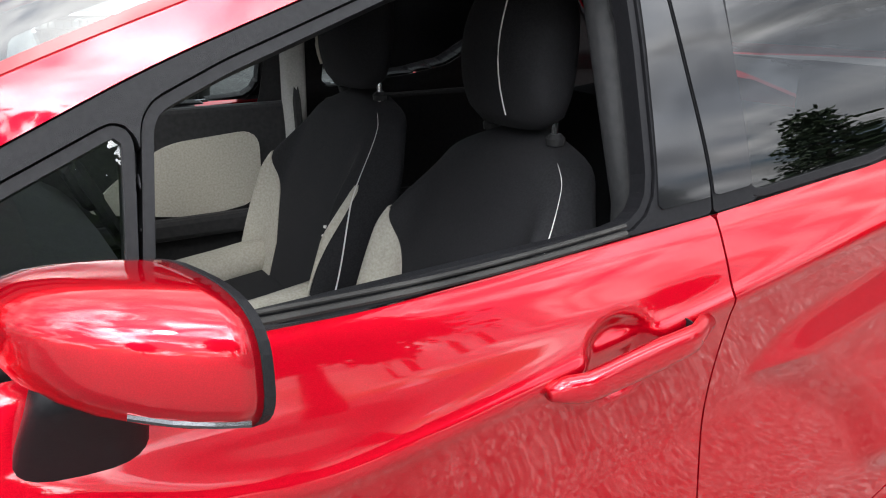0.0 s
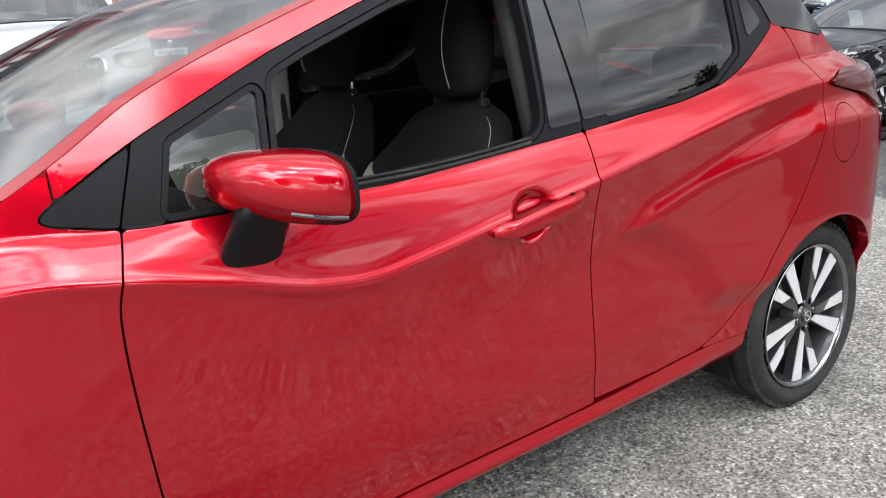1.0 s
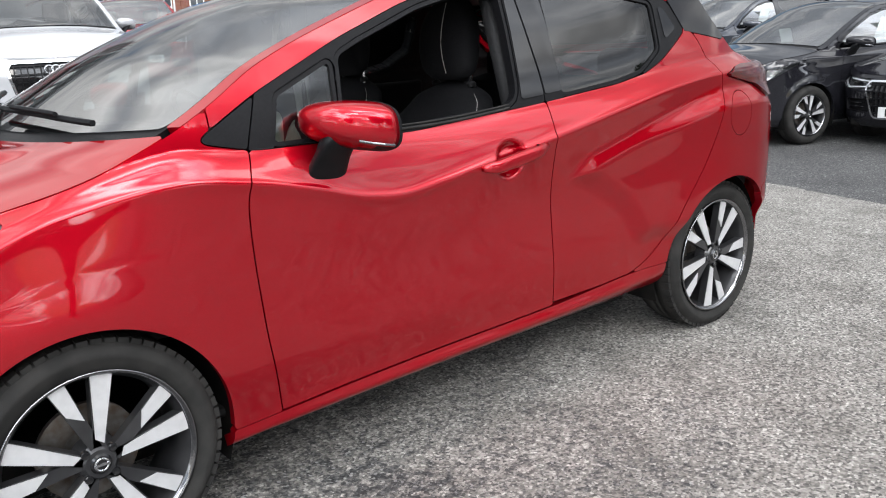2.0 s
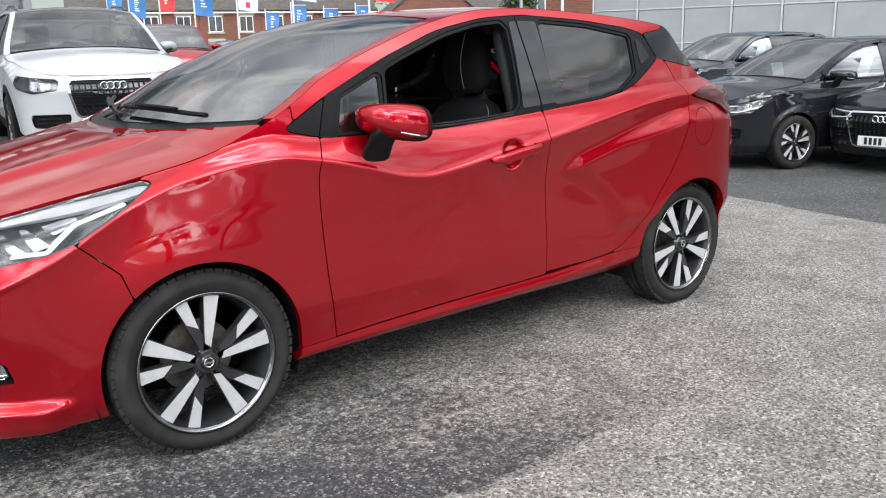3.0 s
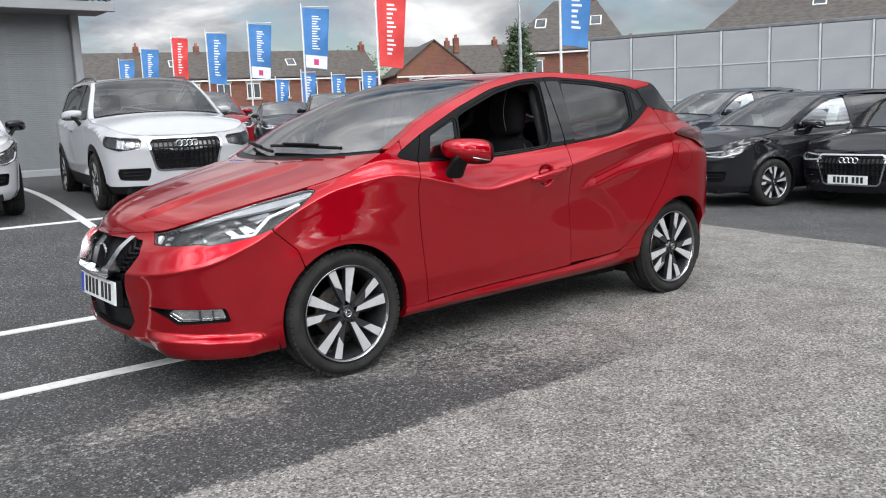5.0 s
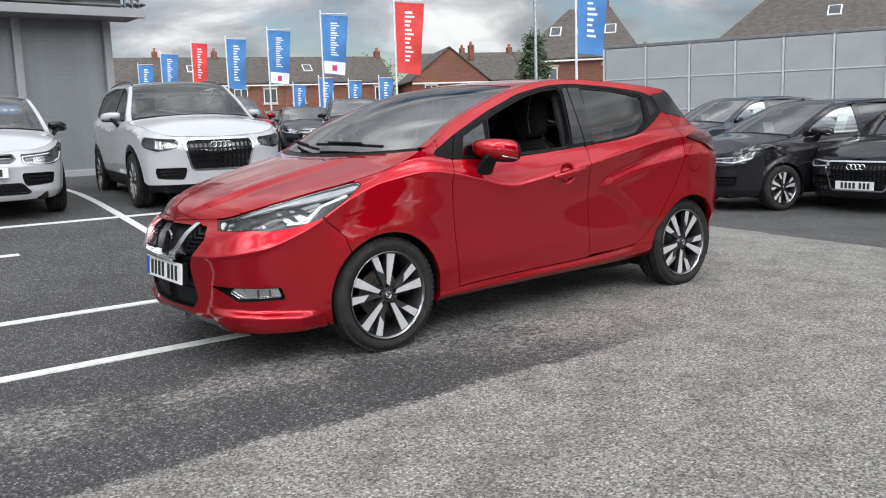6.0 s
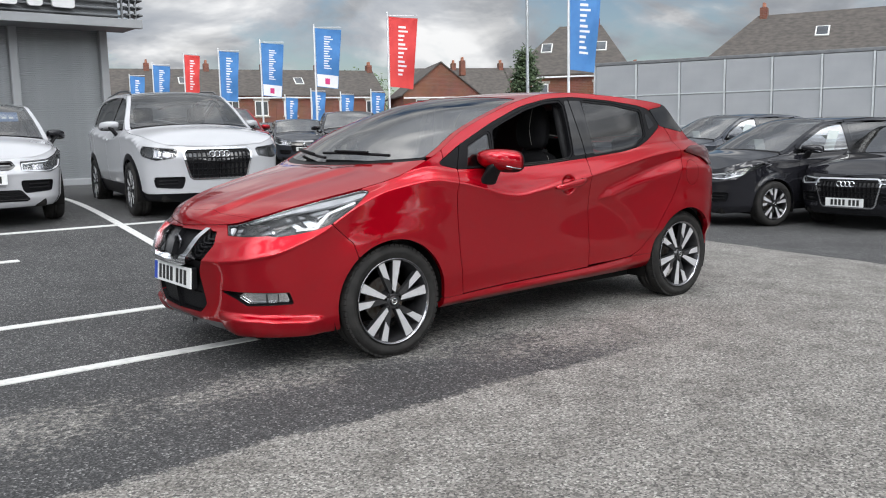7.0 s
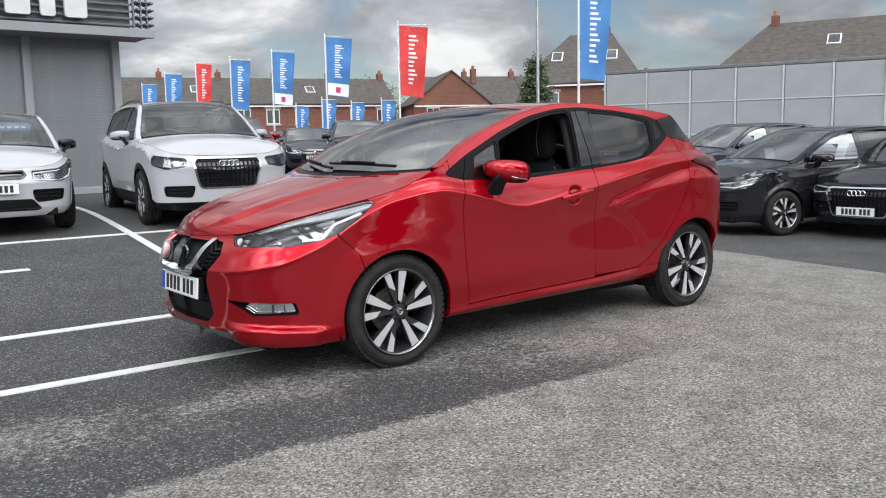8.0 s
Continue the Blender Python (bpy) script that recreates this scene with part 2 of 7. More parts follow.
def tube(bm, pts, radius, steps=8, taper=None):
    """A round bar through the points."""
    pts = [Vector(p) for p in pts]
    rings = []
    for i, p in enumerate(pts):
        d = (pts[min(i + 1, len(pts) - 1)] - pts[max(i - 1, 0)]).normalized()
        q = d.to_track_quat("Z", "Y")
        r = radius if taper is None else radius + (taper - radius) * i / (len(pts) - 1)
        rings.append([bm.verts.new(p + q @ Vector((r * math.cos(2 * math.pi * k / steps), r * math.sin(2 * math.pi * k / steps), 0))) for k in range(steps)])
    for a, b in zip(rings, rings[1:]):
        for k in range(steps):
            bm.faces.new((a[k], a[(k + 1) % steps], b[(k + 1) % steps], b[k]))
    bm.faces.new(rings[0][::-1])
    bm.faces.new(rings[-1])


def prism(bm, outline, depth, m, bevel=0.0):
    """A flat outline (x, z) with depth along y, moved by m."""
    front = [bm.verts.new(m @ Vector((x, 0, z))) for x, z in outline]
    back = [bm.verts.new(m @ Vector((x, depth, z))) for x, z in outline]
    f = [bm.faces.new(front), bm.faces.new(back[::-1])]
    n = len(outline)
    for i in range(n):
        f.append(bm.faces.new((front[i], back[i], back[(i + 1) % n], front[(i + 1) % n])))
    bmesh.ops.recalc_face_normals(bm, faces=f)
    if bevel:
        es = [e for e in f[0].edges]
        bmesh.ops.bevel(bm, geom=es, offset=bevel, segments=2, affect="EDGES", profile=0.5)


def curve_at(xk, yk, x):
    """Smooth monotone interpolation through knots; yk may hold a row of values for each place in x."""
    xk, yk, x = np.asarray(xk, float), np.asarray(yk, float), np.asarray(x, float)
    if yk.ndim == 1:
        yk = np.repeat(yk[:, None], x.size, 1)
    h = np.diff(xk)[:, None]
    d = np.diff(yk, axis=0) / h
    m = np.zeros_like(yk)
    w1, w2 = 2 * h[1:] + h[:-1], h[1:] + 2 * h[:-1]
    with np.errstate(divide="ignore", invalid="ignore"):
        hm = (w1 + w2) / (w1 / d[:-1] + w2 / d[1:])
    m[1:-1] = np.where(d[:-1] * d[1:] > 0, np.nan_to_num(hm), 0)
    m[0], m[-1] = d[0], d[-1]
    flat = x.ravel()
    k = np.clip(np.searchsorted(xk, flat) - 1, 0, len(xk) - 2)
    j = np.arange(flat.size)
    hh = h[k, 0]
    t = np.clip((flat - xk[k]) / hh, 0, 1)
    a, b, ma, mb = yk[k, j], yk[k + 1, j], m[k, j] * hh, m[k + 1, j] * hh
    out = (2 * t**3 - 3 * t**2 + 1) * a + (t**3 - 2 * t**2 + t) * ma + (-2 * t**3 + 3 * t**2) * b + (t**3 - t**2) * mb
    return out.reshape(x.shape)


def line(*knots):
    """A smooth function through (x, y) knots."""
    xs, ys = zip(*knots)
    return lambda x: curve_at(xs, ys, x)


def inside(poly, s, z):
    """Signed distance to a closed outline: negative within."""
    p = np.asarray(poly, float)
    d = np.full(s.shape, 1e9)
    sign = np.ones(s.shape)
    for a, b in zip(p, np.roll(p, -1, 0)):
        ex, ez = b - a
        wx, wz = s - a[0], z - a[1]
        t = np.clip((wx * ex + wz * ez) / (ex * ex + ez * ez + 1e-12), 0, 1)
        d = np.minimum(d, (wx - ex * t) ** 2 + (wz - ez * t) ** 2)
        c1, c2, c3 = z >= a[1], z < b[1], ex * wz > ez * wx
        flip = (c1 & c2 & c3) | (~c1 & ~c2 & ~c3)
        sign = np.where(flip, -sign, sign)
    return sign * np.sqrt(d)


def rounded(poly, steps=6, pull=0.35):
    """Round off the corners of an outline."""
    p = [Vector(q) for q in poly]
    out = []
    for i in range(len(p)):
        a, b, c = p[i - 1], p[i], p[(i + 1) % len(p)]
        r = min((a - b).length, (c - b).length) * pull
        r = min(r, 0.06)
        s0, s1 = b + (a - b).normalized() * r, b + (c - b).normalized() * r
        for k in range(steps + 1):
            t = k / steps
            q = s0 * (1 - t) ** 2 + b * 2 * t * (1 - t) + s1 * t * t
            out.append((q.x, q.y))
    return out


def smoothstep(a, b, x):
    t = np.clip((x - a) / (b - a), 0, 1)
    return t * t * (3 - 2 * t)


def patch(name, surface, region, bounds, step, mat, parent, label="", depth=0.015, lift=0.0, mirror=False, along=None):
    """The part of a curved surface where region(u, v) < 0, as a sheet with folded-in edges of that depth; a row of its mesh follows the line along."""
    u0, u1, v0, v1 = bounds
    su, sv = step if isinstance(step, tuple) else (step, step)
    us, vs = np.linspace(u0, u1, max(2, round((u1 - u0) / su) + 1)), np.linspace(v0, v1, max(2, round((v1 - v0) / sv) + 1))
    U, V = np.meshgrid(us, vs, indexing="ij")
    if along:
        c = along(us)
        j = int(np.argmin(np.abs(vs - c.mean())))
        if 2 < j < len(vs) - 3:
            c = np.clip(c, v0 + 0.2 * (vs[j] - v0), v1 - 0.2 * (v1 - vs[j]))[:, None]
            V = np.where(V <= vs[j], v0 + (V - v0) * (c - v0) / (vs[j] - v0), v1 - (v1 - V) * (v1 - c) / (v1 - vs[j]))
    D = region(U, V)
    D = np.where(np.abs(D) < 1e-7, -1e-7, D)
    neg = D < 0
    count = neg[:-1, :-1].astype(int) + neg[1:, :-1] + neg[1:, 1:] + neg[:-1, 1:]
    uv, ids, faces = [], {}, []

    def node(i, j):
        if (i, j) not in ids:
            ids[i, j] = len(uv)
            uv.append((us[i], V[i, j]))
        return ids[i, j]

    def cut(a, b):
        key = (a, b) if a < b else (b, a)
        if key not in ids:
            da, db = D[key[0]], D[key[1]]
            t = min(max(da / (da - db), 0.02), 0.98)
            ids[key] = len(uv)
            (i, j), (k, l) = key
            uv.append((us[i] + (us[k] - us[i]) * t, V[i, j] + (V[k, l] - V[i, j]) * t))
        return ids[key]

    for i, j in zip(*np.nonzero(count)):
        ring = [(i, j), (i + 1, j), (i + 1, j + 1), (i, j + 1)]
        if count[i, j] == 4:
            faces.append([node(*c) for c in ring])
            continue
        f = []
        for a, b in zip(ring, ring[1:] + ring[:1]):
            if neg[a]:
                f.append(node(*a))
            if neg[a] != neg[b]:
                f.append(cut(a, b))
        if len(f) > 2:
            faces.append(f)
    uv = np.array(uv)
    u, v = uv[:, 0], uv[:, 1]
    e = 0.004
    p = surface(u, v)
    nrm = np.cross(surface(u + e, v) - surface(u - e, v), surface(u, v + e * (sv / su)) - surface(u, v - e * (sv / su)))
    nrm /= np.linalg.norm(nrm, axis=1)[:, None] + 1e-12
    p = p + nrm * lift
    if mirror:
        p = p * (1, -1, 1)
        nrm = nrm * (1, -1, 1)
        faces = [f[::-1] for f in faces]
    edges = {}
    for f in faces:
        for a, b in zip(f, f[1:] + f[:1]):
            if (b, a) in edges:
                del edges[b, a]
            else:
                edges[a, b] = 1
    n = len(p)
    rim = sorted({a for ed in edges for a in ed})
    at = {a: k for k, a in enumerate(rim)}
    r = len(rim)
    verts = np.concatenate([p, p[rim], p[rim] - nrm[rim] * depth])
    normals = [tuple(q) for q in nrm]
    quads = [(n + at[b], n + at[a], n + r + at[a], n + r + at[b]) for a, b in edges]
    me = bpy.data.meshes.new(name)
    me.from_pydata(verts.tolist(), [], faces + quads)
    me.materials.append(mat)
    me.shade_smooth()
    # true normals of the surface on the sheet, flat ones on the fold
    loops = []
    fold = {}
    for q in quads:
        a, b, c = (Vector(verts[q[i]]) for i in (0, 1, 2))
        fold[q] = tuple((b - a).cross(c - b).normalized())
    for f in faces:
        loops += [normals[k] for k in f]
    for q in quads:
        loops += [fold[q]] * 4
    me.normals_split_custom_set(loops)
    ob = new(name, me)
    ob.parent = parent
    ob.visible_shadow = mat.name not in ("clear_glass", "windscreen_glass", "parked_car_glass", "privacy_glass", "lamp_lens")
    if label:
        tagged(ob, label)
    return ob


class Shell:
    """The skin of a car. Front at -x, front axle at x = 0; sides by plan curve and inset profile, top by centre line and edge."""

    def __init__(self, plan, bottom, sill, crease, belt, top, q, stations, centre, bulge=None, power=2.3, middle=1.2):
        t = np.cumsum([0] + [math.dist(a, b) for a, b in zip(plan, plan[1:])])
        tt = np.linspace(0, t[-1], 1500)
        x, y = curve_at(t, [a for a, _ in plan], tt), curve_at(t, [b for _, b in plan], tt)
        for _ in range(40):
            x[1:-1] = (x[:-2] + 2 * x[1:-1] + x[2:]) / 4
            y[1:-1] = (y[:-2] + 2 * y[1:-1] + y[2:]) / 4
        s = np.concatenate([[0], np.cumsum(np.hypot(np.diff(x), np.diff(y)))])
        s += middle - np.interp(middle, x, s)
        tx, ty = np.gradient(x, s), np.gradient(y, s)
        n = np.hypot(tx, ty)
        tx, ty = tx / n, ty / n
        k = np.ones(61) / 61
        tx, ty = (np.convolve(np.pad(c, 30, "edge"), k, "valid") for c in (tx, ty))
        tx[0], ty[0] = 0, 1
        self.s, self.x, self.y, self.nx, self.ny = s, x, y, -ty, tx
        self.s0, self.s1 = s[0], s[-1]
        self.bottom, self.sill, self.crease, self.belt, self.top = bottom, sill, crease, belt, top
        self.q, self.stations = q, stations
        self.centre, self.bulge, self.power = centre, bulge, power

    def half(self, s, z):
        """Left half with y > 0 outwards: returns x, y, z."""
        a, b, c, d = self.bottom(s), self.sill(s), self.crease(s), self.belt(s)
        e = np.maximum(d + 0.42, 1.45)
        q = np.where(z < b, (z - a) / (b - a), np.where(z < c, 1 + (z - b) / (c - b), np.where(z < d, 2 + (z - c) / np.maximum(d - c, 0.005), 3 + (z - d) / (e - d))))
        q = np.clip(q, -0.5, 4.2)
        rows = np.array([curve_at(self.q, row, q) for _, row in self.stations])
        off = curve_at([k for k, _ in self.stations], rows, s)
        if self.bulge:
            off = off - self.bulge(s, z)
        x, y = np.interp(s, self.s, self.x), np.interp(s, self.s, self.y)
        nx, ny = np.interp(s, self.s, self.nx), np.interp(s, self.s, self.ny)
        return x - nx * off, y - ny * off, z

    def side(self, s, z):
        x, y, z = self.half(s, z)
        return np.stack([x, -y, z], -1)

    def over(self, s, v):
        """Top skin: s as on the edge, v from -1 at the left edge to 1."""
        s = np.clip(s, self.s0, self.s1)
        ex, ey, ez = self.half(s, self.top(s))
        xc = curve_at([k[0] for k in self.centre], [k[1] for k in self.centre], s)
        zc = curve_at([k[0] for k in self.centre], [k[2] for k in self.centre], s)
        w = np.abs(v)
        return np.stack([xc + (ex - xc) * w**2, ey * v, zc + (ez - zc) * w**self.power], -1)



# ---- wheels ----
def wheel(parent, m, tyre_r=0.309, rim_r=0.234, width=0.2, spokes=5, style="twin", fine=True):
    """Alloy wheel with its outer face towards -y."""
    hub = new("wheel")
    hub.parent, hub.matrix_local = parent, m
    w = width / 2
    bm = bmesh.new()
    r = tyre_r
    lathe(bm, [(rim_r - 0.012, -w + 0.02), (rim_r + 0.006, -w + 0.004), (rim_r + 0.03, -w - 0.006), (r - 0.035, -w - 0.008), (r - 0.016, -w + 0.006), (r - 0.004, -w + 0.026),
               (r, -w + 0.05), (r, -0.018), (r - 0.007, -0.016), (r - 0.007, -0.010), (r, -0.008), (r, 0.012), (r - 0.007, 0.014), (r - 0.007, 0.02), (r, 0.022), (r, w - 0.05),
               (r - 0.016, w - 0.006), (r - 0.05, w), (rim_r, w), (rim_r - 0.012, w - 0.02)], 72 if fine else 40)
    tyre = part("tyre", bm, BLACK_RUBBER, hub, smooth=True)
    if fine:  # shoulder blocks of the tread
        bm = bmesh.new()
        for k in range(60):
            a = 2 * math.pi * k / 60
            q = Matrix.Rotation(a, 4, "Y")
            box(bm, -0.0125, 0.0125, -w + 0.012, -w + 0.045, r - 0.012, r + 0.0008, 0, q)
        part("tread_block", bm, BLACK_RUBBER, tyre)
    bm = bmesh.new()
    lathe(bm, [(rim_r, -w + 0.005), (rim_r + 0.003, -w - 0.003), (rim_r - 0.003, -w - 0.003), (rim_r - 0.010, -w + 0.008)], 64)
    part("rim_lip", bm, DARK_CHROME, hub, smooth=True)
    bm = bmesh.new()
    lathe(bm, [(rim_r - 0.010, -w + 0.008), (rim_r - 0.022, -w + 0.03), (rim_r - 0.03, 0.02), (rim_r - 0.02, w - 0.02)], 64)
    part("rim_barrel", bm, ALLOY_DARK, hub, smooth=True)
    bm = bmesh.new()
    lathe(bm, [(0.0, 0.012), (0.06, 0.012), (0.062, 0.0), (0.125, 0.0), (0.125, 0.016), (0.0, 0.016)], 40)
    part("brake_disc", bm, BRAKE, hub, smooth=False)
    face = -w + 0.012
    bm = bmesh.new()
    lathe(bm, [(0.0, face - 0.004), (0.036, face - 0.003), (0.048, face + 0.012), (0.06, face + 0.05), (0.0, face + 0.05)], 40)
    part("hub_disc", bm, ALLOY_DARK, hub, smooth=False)
    bm = bmesh.new()
    lathe(bm, [(0.0, face - 0.010), (0.021, face - 0.009), (0.026, face - 0.004), (0.026, face)], 28)
    cap = part("centre_cap", bm, GLOSS_BLACK, hub, smooth=False)
    bm = bmesh.new()
    lathe(bm, [(0.013, face - 0.0105), (0.015, face - 0.0115), (0.018, face - 0.0105), (0.018, face - 0.009), (0.013, face - 0.009)], 28)
    box(bm, -0.019, 0.019, face - 0.0118, face - 0.009, -0.003, 0.003)
    part("cap_emblem", bm, CHROME, cap)
    for k in range(4):
        a = 2 * math.pi * (k + 0.5) / 4
        bm = bmesh.new()
        lathe(bm, [(0.0, face - 0.002), (0.009, face - 0.003), (0.011, face), (0.011, face + 0.01)], 10, m=Matrix.Translation((0.045 * math.cos(a), -0.003, 0.045 * math.sin(a))))
        part("wheel_nut", bm, GLOSS_BLACK, hub)
    n = spokes * 2 if style == "twin" else spokes
    for k in range(n):
        if style == "twin":
            a = 2 * math.pi * (k // 2) / spokes + (-0.47 if k % 2 else 0.0) + 0.14
            lean = 0.010 if k % 2 else -0.002
            inner, outer = 0.013, (0.022 if k % 2 else 0.027)
        else:
            a = 2 * math.pi * k / spokes + 0.2
            lean, inner, outer = 0.0, 0.016, 0.026
        q = Matrix.Rotation(a, 4, "Y")
        ro = rim_r - 0.008
        out = [(-inner + lean, 0.03), (inner + lean, 0.03), (outer, ro), (-outer, ro)]
        bm = bmesh.new()
        prism(bm, out, 0.03, q @ Matrix.Translation((0, face + 0.003, 0)))
        spoke = part("spoke", bm, ALLOY_DARK, hub)
        t = 0.004
        bm = bmesh.new()
        if style == "twin":
            f0 = (0.05 - 0.03) / (ro - 0.03)
            if k % 2:  # machined on the outer half alone, with a slanting end
                face_out = [(0.019, 0.118), (outer - 0.001, ro), (-outer + 0.001, ro), (-0.012, 0.150)]
            else:
                face_out = [((-inner + lean) * (1 - f0) - outer * f0 + t, 0.062), ((inner + lean) * (1 - f0) + outer * f0 - t, 0.05), (outer - 0.001, ro), (-outer + 0.001, ro)]
        else:
            face_out = [(-inner + t, 0.06), (inner - t, 0.06), (outer - t, ro), (-outer + t, ro)]
        prism(bm, face_out, 0.004, q @ Matrix.Translation((0, face - 0.0005, 0)))
        part("spoke_face", bm, ALLOY, spoke)
    return hub


def plate(parent, m, band=False, groups=(4, 3)):
    """A number plate facing -y, with its marks as plain bars."""
    pl = new("number_plate")
    pl.parent, pl.matrix_local = parent, m
    boxed("plate_board", -0.26, 0.26, -0.004, 0.004, -0.0555, 0.0555, PLATE_WHITE, pl, "white number plate", 0.003)
    if band:
        boxed("plate_band", -0.255, -0.215, -0.006, -0.0035, -0.05, 0.05, PLATE_BLUE, pl)
    x = -0.185
    for g in groups:
        for _ in range(g):
            boxed("plate_bar", x, x + 0.034, -0.006, -0.0035, -0.039, 0.039, INK, pl)
            x += 0.054
        x += 0.03
    return pl


# ---- the red hatchback ----
hatch = thing("red_hatchback", "glossy metallic red five-door hatchback with an open front window on tarmac", "car")
PLAN = [(-0.910, 0.0), (-0.902, 0.20), (-0.862, 0.42), (-0.778, 0.59), (-0.642, 0.715), (-0.45, 0.79), (-0.2, 0.83), (0.1, 0.85), (0.6, 0.862), (1.2, 0.866), (1.9, 0.866), (2.45, 0.866),
        (2.70, 0.855), (2.90, 0.80), (3.03, 0.66), (3.09, 0.43), (3.11, 0.0)]
F_BELT = ((-1.45, 0.735), (-1.0, 0.758), (-0.75, 0.802), (-0.6, 0.832), (-0.4, 0.870), (-0.1, 0.930), (0.1, 0.985))
M_BOTTOM = line((-1.5, 0.185), (-0.5, 0.185), (0.4, 0.215), (2.1, 0.245), (4, 0.28))
M_SILL = line((-1.5, 0.27), (-0.5, 0.26), (0.4, 0.276), (0.7, 0.29), (1.55, 0.313), (2.1, 0.343), (4, 0.36))
M_CREASE = line((-1.45, 0.57), (-1.0, 0.575), (-0.7, 0.61), (-0.45, 0.70), (-0.2, 0.84), (0.0, 0.91), (0.28, 0.945), (0.44, 0.925), (0.62, 0.882), (0.80, 0.832), (0.90, 0.822), (1.05, 0.840),
                (1.23, 0.87), (1.5, 0.91), (1.88, 0.976), (2.2, 1.03), (2.45, 1.055), (2.8, 1.06), (4, 1.05))
M_BELT = line(*F_BELT, (0.28, 1.018), (0.47, 0.998), (1.0, 0.992), (1.53, 1.026), (1.9, 1.06), (2.1, 1.09), (2.4, 1.11), (2.8, 1.12), (4, 1.11))
M_TOP = line(*F_BELT, (0.2, 1.028), (0.3, 1.075), (0.4, 1.129), (0.53, 1.205), (0.815, 1.315), (1.06, 1.39), (1.315, 1.437), (1.54, 1.446), (1.88, 1.430), (2.157, 1.408), (2.35, 1.388), (2.45, 1.370),
             (2.56, 1.25), (2.72, 1.13), (2.95, 1.10), (4, 1.09))
Q = (-0.5, 0, 0.6, 1, 1.25, 1.6, 1.9, 2, 2.1, 2.5, 3, 3.5, 4, 4.2)
M_Q = (-0.5, 0, 0.6, 1, 1.25, 1.6, 1.95, 2, 2.08, 2.5, 3, 3.5, 4, 4.2)
STATIONS = [
    (-1.45, (0.30, 0.16, 0.07, 0.04, 0.03, 0.02, 0.006, 0.0, 0.006, 0.03, 0.085, 0.10, 0.10, 0.10)),
    (-0.9, (0.25, 0.09, 0.055, 0.045, 0.035, 0.022, 0.008, 0.002, 0.010, 0.052, 0.135, 0.11, 0.11, 0.11)),
    (-0.45, (0.20, 0.06, 0.04, 0.035, 0.03, 0.018, 0.006, 0.002, 0.011, 0.056, 0.14, 0.14, 0.14, 0.14)),
    (0.0, (0.25, 0.12, 0.07, 0.045, 0.016, 0.005, 0.030, 0.035, 0.040, 0.058, 0.088, 0.13, 0.2, 0.2)),
    (0.4, (0.25, 0.095, 0.044, 0.045, 0.026, 0.020, 0.011, 0.006, 0.010, 0.026, 0.052, 0.118, 0.205, 0.23)),
    (1.2, (0.25, 0.105, 0.058, 0.064, 0.046, 0.040, 0.008, 0.0, 0.006, 0.024, 0.052, 0.118, 0.205, 0.23)),
    (1.9, (0.25, 0.105, 0.057, 0.062, 0.052, 0.054, 0.012, 0.004, 0.009, 0.030, 0.060, 0.126, 0.21, 0.24)),
    (2.5, (0.25, 0.12, 0.07, 0.04, 0.02, 0.014, 0.016, 0.018, 0.024, 0.048, 0.084, 0.148, 0.235, 0.26)),
    (3.0, (0.25, 0.12, 0.06, 0.03, 0.02, 0.015, 0.035, 0.06, 0.072, 0.11, 0.16, 0.21, 0.25, 0.27))]
CENTRE = [(-1.45, -0.825, 0.735), (-1.2, -0.80, 0.785), (-0.9, -0.72, 0.83), (-0.6, -0.575, 0.885), (-0.2, -0.3, 0.96), (0.1, -0.08, 1.01), (0.24, 0.0, 1.03), (0.35, 0.10, 1.07),
          (0.6, 0.42, 1.235), (0.9, 0.80, 1.385), (1.15, 1.08, 1.44), (1.5, 1.5, 1.468), (2.0, 2.0, 1.458), (2.3, 2.40, 1.443), (2.43, 2.64, 1.425), (2.56, 2.75, 1.28), (2.75, 2.86, 1.14), (2.95, 2.95, 1.105),
          (4.0, 3.02, 1.09)]
HAUNCH = rounded([(1.61, 0.755), (1.70, 0.835), (2.0, 0.912), (2.45, 1.0), (2.8, 1.0), (3.2, 0.9), (3.2, 0.4), (2.0, 0.45), (1.90, 0.60), (1.72, 0.705)])
HUB_R, HUB_F = 2.525, 0.0
ARCH_R = 0.340


def arch(s, z):
    return ARCH_R - np.minimum(np.hypot(s - HUB_F, z - 0.305), np.hypot(s - HUB_R, z - 0.305))


def micra_bulge(s, z):
    r = np.minimum(np.hypot(s - HUB_F, z - 0.305), np.hypot(s - HUB_R, z - 0.305))
    lip = 0.007 * (1 - smoothstep(0.34, 0.48, r))
    h = inside(HAUNCH, s, z)
    lip = lip - 0.024 * (1 - smoothstep(0.034, 0.066, np.hypot((s - 1.325) * 0.9, z - 0.866)))
    lip = lip + 0.036 * (1 - smoothstep(0.272, 0.305, z + 0.05 * (s + 0.8))) * smoothstep(-1.05, -0.90, s) * (1 - smoothstep(-0.52, -0.40, s))
    return lip + 0.028 * (1 - smoothstep(-0.085, 0.010, h))


